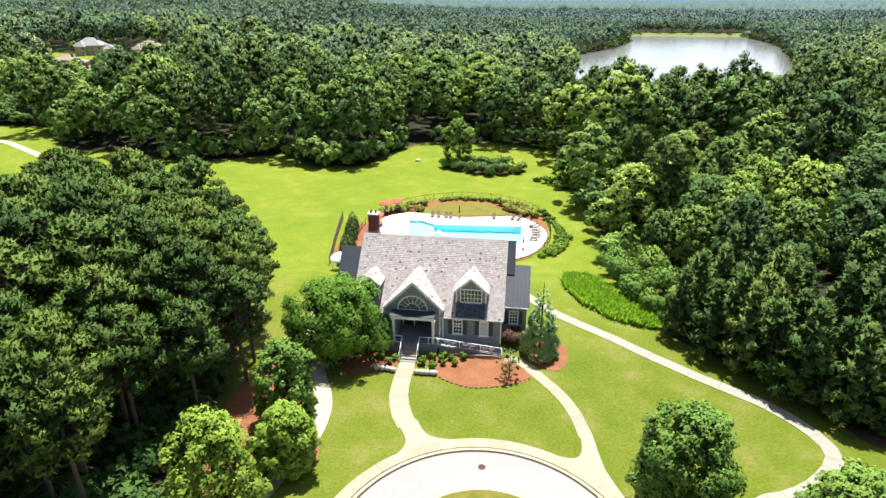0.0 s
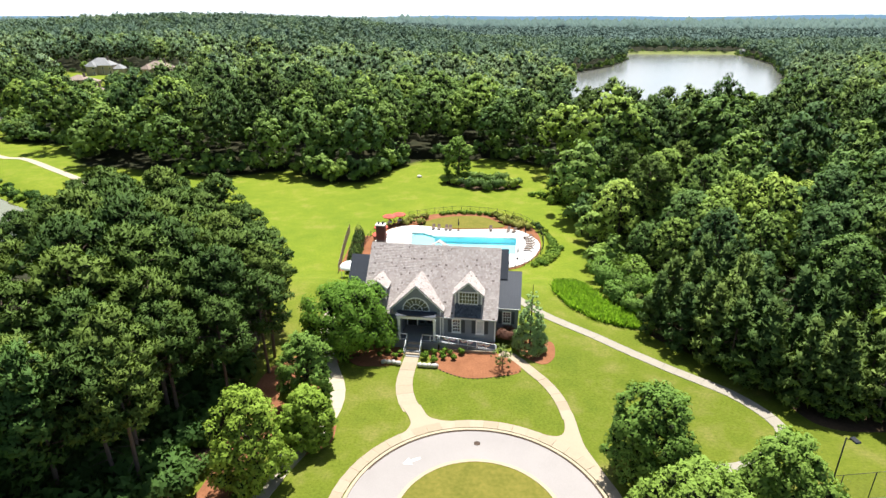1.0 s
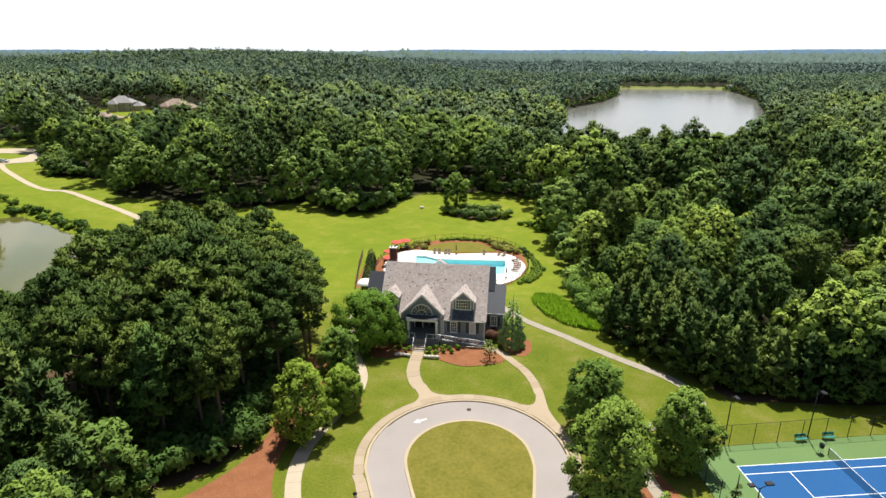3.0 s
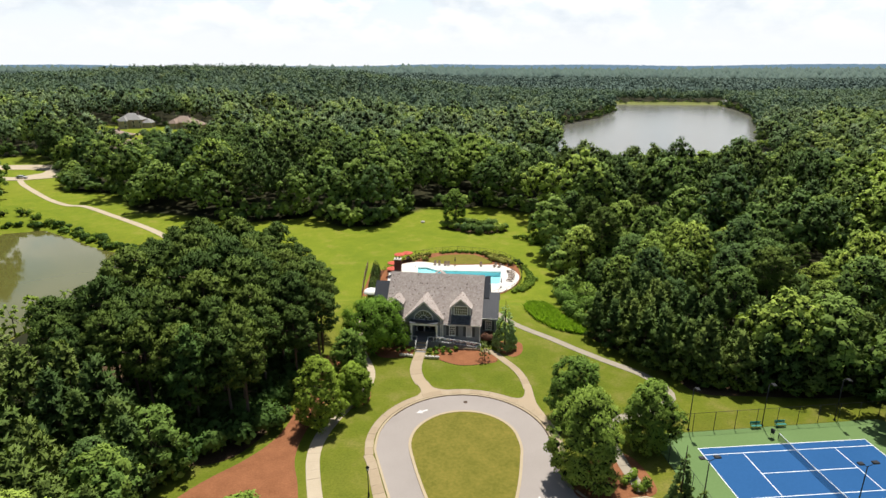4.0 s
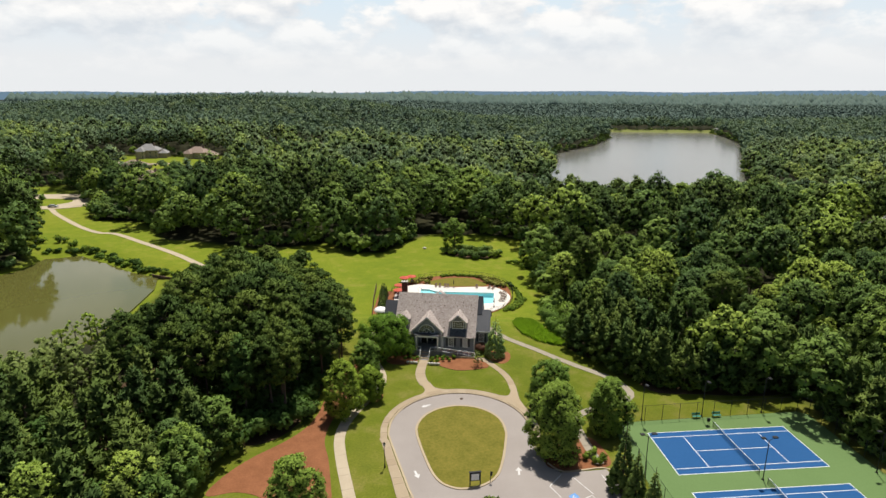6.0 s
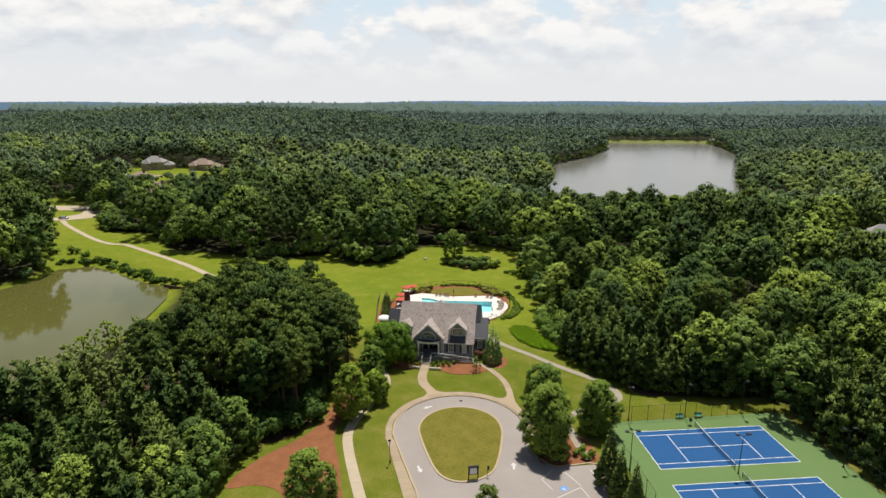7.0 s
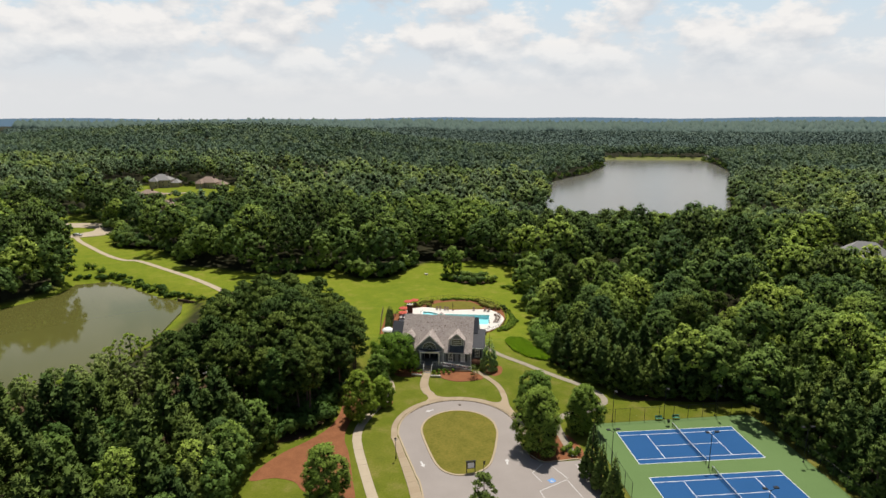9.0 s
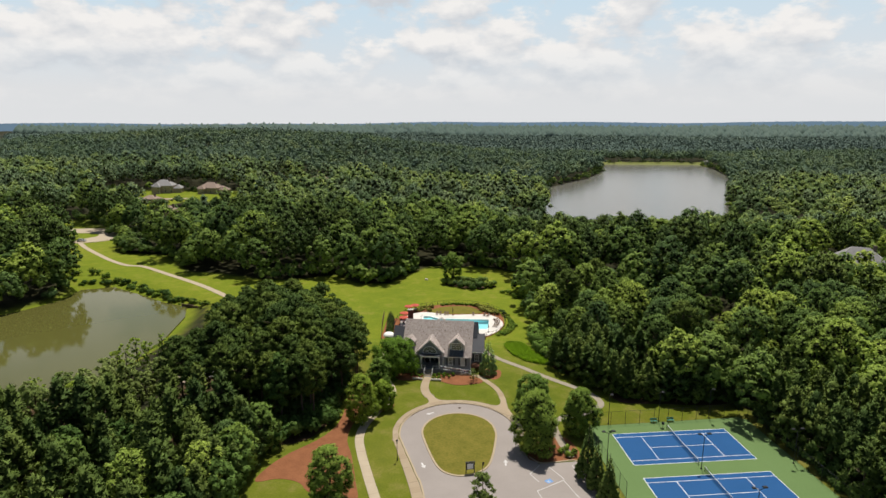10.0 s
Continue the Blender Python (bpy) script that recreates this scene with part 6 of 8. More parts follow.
# brick chimney
CH = (-17.35, -16.15, 8.0, 9.0)
ch = part("chimney", box(bmesh.new(), CH[0], CH[1], CH[2], CH[3], 6.0, 12.75), M_MORTAR, HOUSE, "red brick chimney with a pale cap")
for row in range(26):
    z = 10.7 + row * 0.078
    for i in range(6):
        x0 = CH[0] + 0.2 * (i + (0.5 if row % 2 else 0.0)) + 0.006
        x1 = min(x0 + 0.188, CH[1])
        if x1 - x0 > 0.03:
            box_part("brick", (x0, x1, CH[2] - 0.018, CH[2] + 0.02, z, z + 0.066), M_BRICK, ch)
    for i in range(5):
        y0 = CH[2] + 0.2 * (i + (0.0 if row % 2 else 0.5)) + 0.006
        y1 = min(y0 + 0.188, CH[3])
        if y1 - y0 > 0.03:
            box_part("brick", (CH[1] - 0.02, CH[1] + 0.018, y0, y1, z, z + 0.066), M_BRICK, ch)
box_part("cap", (CH[0] - 0.1, CH[1] + 0.1, CH[2] - 0.1, CH[3] + 0.1, 12.75, 12.92), M_STONE, ch, "pale stone cap", 0.02)
for u in (-17.05, -16.45):
    tube_part("flue", (u, 8.5, 12.92), (u, 8.5, 13.25), 0.14, 0.12, M_BLACK, ch)

# steps up to the porch
HOUSE_M = HOUSE.matrix_basis.copy()


def at_house(ob):
    ob.matrix_basis = HOUSE_M.copy()
    return ob


STEPS = at_house(tagged(new("front_steps"), "grey stone front steps up to the porch", "steps"))
for i in range(6):
    z1 = 0.78 - 0.17 * (i + 1) + 0.02
    box_part("step", (-11.15, -9.35, -2.0 - 0.36 * (i + 1), -2.0 - 0.36 * i + 0.02, -0.5, z1), M_CONC if i % 2 == 0 else M_DECK, STEPS, "", 0.02)
box_part("landing", (-13.3, -7.2, -2.02, -1.99, -0.4, 0.5), M_DECK, STEPS)


def railing(name, pts, parent_label, h=0.95, posts=1.2, pickets=True):
    """A white handrail on posts along house-local points (u, v, z)."""
    th = at_house(tagged(new(name), parent_label, "railing", "porch railings"))
    for (a, b) in zip(pts, pts[1:]):
        a, b = Vector(a), Vector(b)
        up = Vector((0, 0, h))
        n = max(1, int(round((b - a).length / posts)))
        for i in range(n + 1):
            p = a.lerp(b, i / n)
            tube_part("post", p - Vector((0, 0, 0.3)), p + up + Vector((0, 0, 0.05)), 0.05, 0.05, M_TRIM, th, 6)
        tube_part("top_rail", a + up, b + up, 0.05, 0.05, M_TRIM, th, 6)
        tube_part("bottom_rail", a + up * 0.16, b + up * 0.16, 0.03, 0.03, M_TRIM, th, 6)
        if pickets:
            m = int((b - a).length / 0.16)
            for i in range(1, m):
                p = a.lerp(b, i / m)
                tube_part("picket", p + up * 0.16, p + up, 0.014, 0.014, M_BLACK, th, 4)
    return th


railing("porch_railing", [(-13.3, -1.9, 0.78), (-11.25, -1.95, 0.78), (-11.25, -4.1, -0.15)], "white railing beside the front steps")
railing("porch_railing", [(-9.25, -4.1, -0.15), (-9.25, -1.95, 0.78), (-7.2, -1.9, 0.78)], "white railing beside the front steps")
RAMP = at_house(tagged(new("access_ramp"), "grey boarded access ramp along the front wall", "ramp"))
_rb = bmesh.new()
_q = [_rb.verts.new(p) for p in ((-7.0, -1.95, 0.78), (0.3, -1.75, -0.05), (0.3, -0.25, -0.05), (-7.0, -0.35, 0.78), (-7.0, -1.95, -0.5), (0.3, -1.75, -0.5), (0.3, -0.25, -0.5), (-7.0, -0.35, -0.5))]
for f in ((0, 1, 2, 3), (4, 5, 1, 0), (5, 6, 2, 1), (7, 4, 0, 3), (6, 7, 3, 2)):
    _rb.faces.new([_q[i] for i in f])
part("ramp_deck", _rb, M_DECK, RAMP)
for k in range(12):
    u = -6.8 + k * 0.6
    zz = 0.78 - 0.83 * (u + 7.0) / 7.3
    box_part("ramp_board", (u, u + 0.5, -1.9, -0.3, zz - 0.06, zz + 0.02), M_DECK, RAMP)
box_part("ramp_kerb", (-7.0, 0.3, -2.15, -1.98, -0.5, 0.0), M_CONC, RAMP, "pale concrete edge")
railing("ramp_railing", [(-7.0, -1.9, 0.80), (0.2, -1.72, -0.03)], "white railing along the access ramp", 0.9, 1.2, False)
# pleated half-round swags on the ramp rail
M_SWAG = [surface("swag_" + n, c, tuple(v * 1.15 for v in c), 1.0, 8.0, 0.9, 0) for n, c in (("blue", (0.07, 0.09, 0.20)), ("white", (0.72, 0.72, 0.72)), ("red", (0.45, 0.07, 0.07)))]
for u in (-6.1, -5.3, -3.9, -3.1, -1.7, -0.9):
    zt = 0.80 - 0.83 * (u + 7.0) / 7.2 + 0.88
    sw = at_house(tagged(new("bunting_swag"), "pleated red white and blue half-round bunting on the rail", "bunting", "rail bunting"))
    for m_, r0, r1 in ((M_SWAG[0], 0.0, 0.07), (M_SWAG[1], 0.07, 0.31), (M_SWAG[2], 0.31, 0.34)):
        bm = bmesh.new()
        row = []
        for i in range(17):
            a = math.pi + math.pi * i / 16
            w = -2.0 + 0.025 * (i % 2)
            row.append([bm.verts.new((u + r * 1.25 * math.cos(a), w, zt + r * math.sin(a))) for r in (r0, r1)])
        for p, q in zip(row, row[1:]):
            bm.faces.new((p[0], p[1], q[1], q[0])) if r0 > 0 else bm.faces.new((p[0], p[1], q[1]))
        part("fan_band", bm, m_, sw)

# ---------- planting by the clubhouse ----------
def local(u, v):
    p = HOUSE_M @ Vector((u, v, 0))
    return p.x, p.y


BOXB = make_bush("boxwood", 0.60, 0.95, 71, 420, 0.17, M_BOX, "small clipped bright green boxwood in the bed", "shrub", 5)
_boxes = [(-8.46, -4.16, 1.15), (-7.32, -4.89, 1.1), (-7.65, -3.14, 1.0), (-6.64, -3.35, 0.9), (-6.24, -2.6, 0.85), (-6.08, -4.18, 0.85), (-5.4, -2.96, 0.8), (-4.9, -3.91, 0.85), (-4.18, -2.6, 1.0), (-12.45, -4.69, 0.95), (-11.83, -3.93, 0.9), (-13.29, -3.89, 0.9), (-14.21, -4.47, 0.8)]
for i, (u, v, s) in enumerate(_boxes):
    x, y = local(u, v)
    m = pose(x, y, 0.02, 0, 0, 57 * i) @ Matrix.Diagonal((s, s, s, 1))
    if i == 0:
        BOXB.matrix_basis = m
        tagged(BOXB, group="boxwoods by the steps")
    else:
        b_ = copy_thing(BOXB, m @ Matrix.Diagonal((1 / BOXB.scale[0], 1 / BOXB.scale[1], 1 / BOXB.scale[2], 1)))
PLUM = make_bush("dusky_shrub", 1.7, 2.0, 72, 2200, 0.17, M_PLUM, "dusky brown-leaved shrub beside the wing")
PLUM.location = (*local(1.6, 1.2), 0)
for i, (u, v) in enumerate(((-15.2, -2.4), (-16.6, -2.2), (-13.9, -2.0), (-14.6, -1.0))):
    b_ = make_bush("foundation_shrub", 0.8, 0.9, 170 + i, 180, 0.2, M_SHRUB, "low green shrub against the front wall")
    b_.location = (*local(u, v), 0)
FIR = make_cone_tree("conifer", 9.8, 2.15, 73, 9000, 0.22, "pale green feathery conifer in pine straw", leaf_material("conifer_leaves", [(0.0, (0.26, 0.36, 0.15)), (1.0, (0.28, 0.38, 0.16))], "object", 0.2), 0.72)
FIR.location = (6.5, 18.3, 0)
M_LEAFS = leaf_material("spreading_leaves", [(0.0, (0.115, 0.205, 0.026)), (1.0, (0.130, 0.220, 0.028))], "object", 0.25)
SPREAD = make_broadleaf("spreading_tree", 8.8, 5.9, 74, 17000, 0.28, M_LEAFS, clumps=90, base=0.10, label="wide spreading green tree beside the clubhouse")
SPREAD.location = (-16.9, 17.4, 0)
CRAPE = make_broadleaf("crape_myrtle", 3.4, 1.35, 75, 1100, 0.11, M_WILLOW, 22, 0.22, "thin young crape myrtle in the straw bed")
CRAPE.location = (2.8, 13.5, 0)


def boulder_row(u0, u1, v, seed, label):
    """A low edging of pale boulders, each its own stone."""
    rng = np.random.default_rng(seed)
    th = tagged(new("boulder_edging"), label, "stone edging")
    th.matrix_basis = HOUSE_M.copy()
    u = u0
    iv, jf = ico()
    while u < u1:
        w = 0.5 + 0.5 * rng.random()
        vs = iv * np.array([w * 0.6, 0.32, 0.34]) * (0.85 + 0.3 * rng.random((len(iv), 1))) + np.array([u + w / 2, v + 0.1 * rng.random(), 0.0])
        link_mesh("boulder", vs, jf, M_STONE, th, smooth=True)
        u += w * 0.9


boulder_row(-13.8, -11.4, -6.1, 1, "pale boulders edging the bed beside the walk")
boulder_row(-9.2, -6.8, -6.25, 2, "pale boulders edging the bed beside the walk")

# ---------- garden and parking trees ----------
def solo(name, x, y, h, r, seed, label, leaves=2600, size=0.40, clumps=24, base=0.12, mat=None, z=0.0):
    t = make_broadleaf(name, h, r, seed, int(leaves * 2.3), size * 0.7, mat, clumps * 3, base, label)
    t.location = (x, y, z)
    return t


M_LEAFB = leaf_material("maple_leaves", [(0.0, (0.112, 0.186, 0.034)), (1.0, (0.170, 0.240, 0.040))], "object", 0.12)
M_LEAFY = leaf_material("bright_leaves", [(0.0, (0.17, 0.25, 0.032)), (1.0, (0.21, 0.28, 0.036))], "object", 0.15)
solo("parking_tree", 16.0, -3.2, 9.6, 4.0, 81, "full rounded green tree beside the turning circle", 5600, 0.40, 36, 0.05, M_LEAFB)
solo("parking_tree", 15.2, -16.3, 12.4, 4.3, 82, "tall rounded green tree beside the parking bays", 6800, 0.40, 42, 0.04, M_LEAFB)
solo("parking_tree", 24.6, -9.0, 9.6, 3.7, 83, "rounded green tree beside the courts", 5200, 0.40, 34, 0.05, M_LEAFB)
solo("lawn_tree", -20.2, -34.0, 10.2, 3.7, 84, "rounded green tree on the lawn by the drive", 5200, 0.40, 34, 0.05, M_LEAFB)
solo("grove_path_tree", -20.4, -7.4, 10.6, 3.3, 85, "bright airy young tree beside the grove path", 4400, 0.40, 34, 0.06, M_LEAFY)
solo("grove_path_tree", -18.6, 4.4, 9.4, 2.9, 86, "green young tree beside the grove path", 3800, 0.40, 32, 0.06, M_LEAFB)
solo("grove_path_tree", -16.9, -1.2, 6.4, 2.8, 87, "bright leafy young tree in pine straw", 3600, 0.40, 30, 0.06, M_LEAFY)
for i, (x, y, h, r) in enumerate(((23.6, -24.4, 12.0, 1.95), (24.6, -27.4, 9.8, 1.6), (25.9, -30.8, 9.5, 1.7))):
    t = make_cone_tree("cypress", h, r, 90 + i, 5200, 0.36, "dense dark conical cypress beside the courts", None, 1.05)
    t.location = (x, y, 0)
t = make_pine("young_pine", 11.3, 2.6, 95, 3000, 0.34, 0.10, 46, "young pine on a parking island")
t.location = (5.0, -41.0, 0.05)
flat("parking_island", [(5 + 3.2 * math.cos(a), -41 + 4.2 * math.sin(a)) for a in np.linspace(0, 6.28, 24, endpoint=False)], -0.1, 0.12, M_LAWN, "small grass island in the drive", "lawn")
for i, (x, y) in enumerate(((20.2, -16.8), (21.4, -17.6), (22.6, -17.3), (21.0, -15.4))):
    b_ = make_bush("parking_shrub", 0.9, 1.2, 180 + i, 260, 0.22, M_SHRUB, "yellow-green shrub beside the parking bays")
    b_.location = (x, y, 0)

# meadow thicket
def gz(x, y):
    return float(ground_z(np.array([x]), np.array([y]))[0])


solo("meadow_tree", -7.2, 112.5, 12.6, 4.2, 101, "tall green tree in the meadow thicket", 2200, 0.5, 22, 0.05, M_LEAFB, gz(-7.2, 112.5))
for i, (x, y, r, h) in enumerate(((-10.5, 110.5, 2.2, 2.6), (-7.4, 108.2, 2.2, 2.4), (-4.5, 106.4, 2.4, 2.8), (-1.5, 104.2, 2.6, 3.0), (1.5, 103.4, 2.5, 2.8), (4.5, 104.4, 2.4, 3.2), (7.3, 105.6, 2.4, 3.0), (9.4, 108, 2.0, 2.4), (-3.5, 111.5, 2.6, 3.6), (3.0, 108.5, 2.8, 4.2), (0, 109, 2.6, 4.4), (6.2, 110, 2.6, 3.8))):
    b_ = make_bush("thicket_bush", r, h, 110 + i, 700, 0.42, M_LEAF, "tangled green bush in the meadow thicket")
    b_.location = (x, y, gz(x, y) - 0.1)
solo("edge_tree", 19.6, 96, 9.5, 3.6, 102, "green bushy tree at the meadow's edge", 1900, 0.45, 20, 0.02, M_LEAFB, gz(19.6, 96))
for i, (x, y, r, h) in enumerate(((15.5, 97, 2.0, 1.8), (18.0, 92.5, 2.2, 2.0), (21.5, 92, 2.2, 2.2), (24, 91, 2.4, 2.4), (12.8, 99, 1.4, 1.2))):
    b_ = make_bush("edge_bush", r, h, 130 + i, 300, 0.4, M_SHRUB, "low green bush at the meadow's edge")
    b_.location = (x, y, gz(x, y) - 0.1)
for i, (x, y, r, h) in enumerate(((-170, 112, 3.5, 4.0), (-164, 115, 3.0, 3.4), (-157, 112, 2.4, 2.2), (-150, 109.5, 2.6, 2.0), (-140, 103, 2.2, 1.6), (-132, 99, 2.2, 1.6), (-124, 93.5, 2.0, 1.4), (-112, 88, 2.2, 1.4), (-104, 84.5, 2.2, 1.6), (-98, 80, 2.5, 2.2), (-175, 108, 3.0, 3.0))):
    b_ = make_bush("pond_bush", r, h, 140 + i, 260, 0.45, M_SHRUB, "low green bush on the pond bank")
    b_.location = (x, y, gz(x, y) - 0.2)
# a fringe of rank low growth along the bank
_r = np.random.default_rng(19)
FRINGE = [make_bush("bank_shrub", 1.5, 1.1, 171, 330, 0.42, M_UNDER, "rank low growth fringing the pond"), make_bush("bank_shrub", 1.2, 0.8, 172, 260, 0.40, M_SHRUB, "rank low growth fringing the pond")]
_line = spline([(-168, 104), (-160, 103.5), (-150, 108), (-141, 104), (-132, 99), (-118, 90), (-106, 84)], 1.5)
for i, (x, y) in enumerate(_line):
    x, y = x + _r.uniform(-1.6, 1.2), y + _r.uniform(-1.0, 2.2)
    if i < 2:
        FRINGE[i].matrix_basis = pose(x, y, gz(x, y) - 0.1)
    else:
        put(FRINGE, x, y, _r, "growth on the pond bank", 0.6, 1.5, 0.1)
# thin willowy growth between the mixed wood and the pond
WILLOW = [make_broadleaf("willow", 7.5, 2.2, 151 + i, 700, 0.4, M_LEAFY, 14, 0.05, "pale feathery willow on the pond bank") for i in range(2)]
_r = np.random.default_rng(9)
for i, (x, y) in enumerate(((-91, 22), (-88, 14), (-85, 30), (-93, 30), (-92, 6), (-86, 6), (-97, -2), (-103, -6), (-110, -12), (-82, 18), (-118, -16), (-88, -2))):
    if i < 2:
        WILLOW[i].matrix_basis = pose(x, y, gz(x, y))
    else:
        put(WILLOW, x, y, _r, "pond willows", 0.7, 1.1)

# reeds and tangled vines at the wood's foot
def reed_bed(name, poly, count, h, label, seed):
    rng = np.random.default_rng(seed)
    xs, ys = [p[0] for p in poly], [p[1] for p in poly]
    X, Y = rng.uniform(min(xs), max(xs), count * 3), rng.uniform(min(ys), max(ys), count * 3)
    k = np.flatnonzero(inside(poly, X, Y))[:count]
    X, Y = X[k], Y[k]
    n = len(X)
    Z = ground_z(X, Y)
    a = rng.random(n) * 6.283
    w, hh = 0.10 + 0.08 * rng.random(n), h * (0.6 + 0.5 * rng.random(n))
    lx, ly = 0.35 * rng.normal(size=n), 0.35 * rng.normal(size=n)
    ca, sa = np.cos(a) * w, np.sin(a) * w
    v = np.stack([np.c_[X - ca, Y - sa, Z], np.c_[X + ca, Y + sa, Z], np.c_[X + lx + ca * 0.4, Y + ly + sa * 0.4, Z + hh], np.c_[X + lx - ca * 0.4, Y + ly - sa * 0.4, Z + hh * 0.97]], 1).reshape(-1, 3)
    me = fast_mesh(name, v, np.arange(n * 4).reshape(-1, 4), M_REED)
    tagged(new(name, me), label, "reeds", kind="stuff")


reed_bed("reeds", [(12.3, 41), (11.3, 36.5), (13.0, 31), (16.2, 27), (19.6, 25), (22, 24.5), (22.5, 27), (19.2, 31), (17.3, 36), (15.6, 41)], 5200, 1.05, "tall bright green reeds along the wood edge", 5)
for i, (x, y, r, h) in enumerate(((21, 33, 2.6, 3.4), (20.5, 38, 2.8, 4.6), (22.5, 29.5, 2.4, 3.0), (20.5, 44, 2.8, 5.0), (22.5, 48, 2.8, 6.0), (24.5, 40, 3.0, 6.0), (24, 34, 2.8, 5.2), (26, 29, 2.6, 4.4), (21.8, 54, 2.6, 5.0))):
    b_ = make_bush("vine_thicket", r, h, 200 + i, 1300, 0.36, M_LEAFB, "vine-smothered green thicket at the wood edge", "shrub", 12)
    b_.location = (x, y, gz(x, y) - 0.2)

# ---------- swimming pool ----------
DECK = spline([(-21.8, 60), (-21.9, 64.5), (-19.9, 70.6), (-16.0, 73.2), (-12.6, 73.0), (-5.8, 71.2), (2.4, 72.0), (7.3, 71.8), (10.4, 68.2), (11.8, 63.4), (10.7, 58.1), (8.4, 53.8), (4.0, 50.6), (-4, 49.4), (-14, 50.0), (-20, 54)], 1.0, True)
POOL = [(-15.2, 68.9), (-12.4, 68.9), (-9.8, 67.0), (7.3, 66.9), (6.8, 57.6), (0.0, 56.9), (-8.8, 57.6), (-14.5, 60.5)]


def ringed(name, outer, hole, z, depth, mat, label, category):
    """A flat slab with an opening."""
    bm, es = bmesh.new(), []
    for ring in (outer, hole):
        vs = [bm.verts.new((p[0], p[1], z)) for p in ring]
        es += [bm.edges.new((vs[i], vs[(i + 1) % len(vs)])) for i in range(len(vs))]
    bmesh.ops.triangle_fill(bm, use_beauty=True, edges=es)
    r = bmesh.ops.extrude_face_region(bm, geom=list(bm.faces))
    bmesh.ops.translate(bm, vec=(0, 0, -depth), verts=[g for g in r["geom"] if isinstance(g, bmesh.types.BMVert)])
    bmesh.ops.recalc_face_normals(bm, faces=bm.faces)
    tagged(part(name, bm, mat), label, category, kind="structure")


ringed("pool_deck", DECK, POOL, POOL_Z, 0.45, M_POOLDECK, "white concrete pool deck", "pool deck")
bm = bmesh.new()
_lo, _hi = [bm.verts.new((x, y, POOL_Z - 1.45)) for x, y in POOL], [bm.verts.new((x, y, POOL_Z - 0.45)) for x, y in POOL]
bm.faces.new(_lo)
for i in range(len(POOL)):
    bm.faces.new((_lo[i], _lo[(i + 1) % len(POOL)], _hi[(i + 1) % len(POOL)], _hi[i]))
tagged(part("pool_basin", bm, M_POOLFLOOR), "pale turquoise plastered pool basin", "pool", kind="structure")
_w = link_mesh("water_pool", [(x, y, POOL_Z - 0.12) for x, y in POOL], [tuple(range(len(POOL)))[::-1]], M_POOLWATER)
_w.visible_shadow = False
tagged(_w, "clear turquoise swimming pool water", "water", kind="structure")
flat("pool_steps", [(-15.0, 68.6), (-12.6, 68.6), (-10.0, 66.8), (-9.4, 62), (-13.0, 61), (-14.4, 62)], POOL_Z - 1.44, POOL_Z - 0.5, M_POOLFLOOR, "shallow entry shelf in the pool", "pool")
tagged(ribbon("coping", np.array(POOL, float), 0.35, POOL_Z - 0.1, POOL_Z + 0.03, M_TRIM, True), "white coping stones round the pool", "coping", kind="structure")


def handrail(x, y, a):
    th = tagged(new("pool_handrail"), "chrome grab rail at the pool steps", "handrail")
    th.matrix_basis = pose(x, y, POOL_Z, 0, 0, a)
    pts = [(0, 0, 0), (0, 0, 0.85), (0.5, 0, 0.85), (1.3, 0, 0.35), (1.5, 0, -0.1)]
    for p, q in zip(pts, pts[1:]):
        tube_part("rail", p, q, 0.03, 0.03, M_CHROME, th, 6)


M_CHROME, _nt, _b = mat_base("chrome", 0.2, 1.0)
_b.inputs["Base Color"].default_value = (0.7, 0.7, 0.7, 1)
handrail(-15.6, 67.5, -10), handrail(-15.6, 66.4, -10)

RING = spline([(-23.6, 57), (-23.4, 66.0), (-19.9, 76.0), (-15.1, 80.6), (-10.0, 83.3), (-4.8, 84.6), (2.3, 83.4), (7.5, 80.3), (10.9, 75.8), (12.5, 68.6), (12.1, 60.3), (9.2, 53.8), (4.5, 50.0)], 2.2)
FENCE = tagged(new("pool_fence"), "black metal fence ringing the pool garden", "fence")
FENCE.location = (0, 0, 0)
for p, q in zip(RING, RING[1:]):
    z = gz(*p)
    tube_part("post", (p[0], p[1], z - 0.2), (p[0], p[1], z + 1.45), 0.045, 0.045, M_BLACK, FENCE, 5)
    z2 = gz(*q)
    for h in (0.25, 1.3):
        tube_part("rail", (p[0], p[1], z + h), (q[0], q[1], z2 + h), 0.028, 0.028, M_BLACK, FENCE, 4)
    for k in range(1, 9):
        s = p + (q - p) * k / 9
        zz = z + (z2 - z) * k / 9
        tube_part("bar", (s[0], s[1], zz + 0.25), (s[0], s[1], zz + 1.3), 0.012, 0.012, M_BLACK, FENCE, 3)
_gb = spline([(-22.6, 55), (-23.0, 66.0), (-19.6, 75.4), (-15.0, 79.8), (-10, 82.5), (-4.8, 83.9), (2.2, 82.6), (7.2, 79.6), (10.5, 75.4), (12.1, 68.4), (11.7, 60.5), (8.9, 54.2), (4.5, 50.3), (-10, 48.8), (-20, 51)], 1.5, True)
ringed("pool_garden_bed", _gb, [(-18, 70), (-4, 70.5), (6, 70), (9, 66), (9, 58), (4, 54), (-10, 53), (-18, 58)], -2.84, 0.3, M_STRAW, "rust red pine straw round the pool deck", "planting bed")
flat("pool_lawn", [tuple(p) for p in spline([(-13.0, 73.2), (-12.6, 76.7), (-8.0, 79.9), (-1.1, 80.8), (2.8, 77.8), (4.6, 73.6), (-5.9, 72.2)], 1.0, True)], -3.0, -2.77, M_LAWN, "small olive lawn beside the pool deck", "lawn")
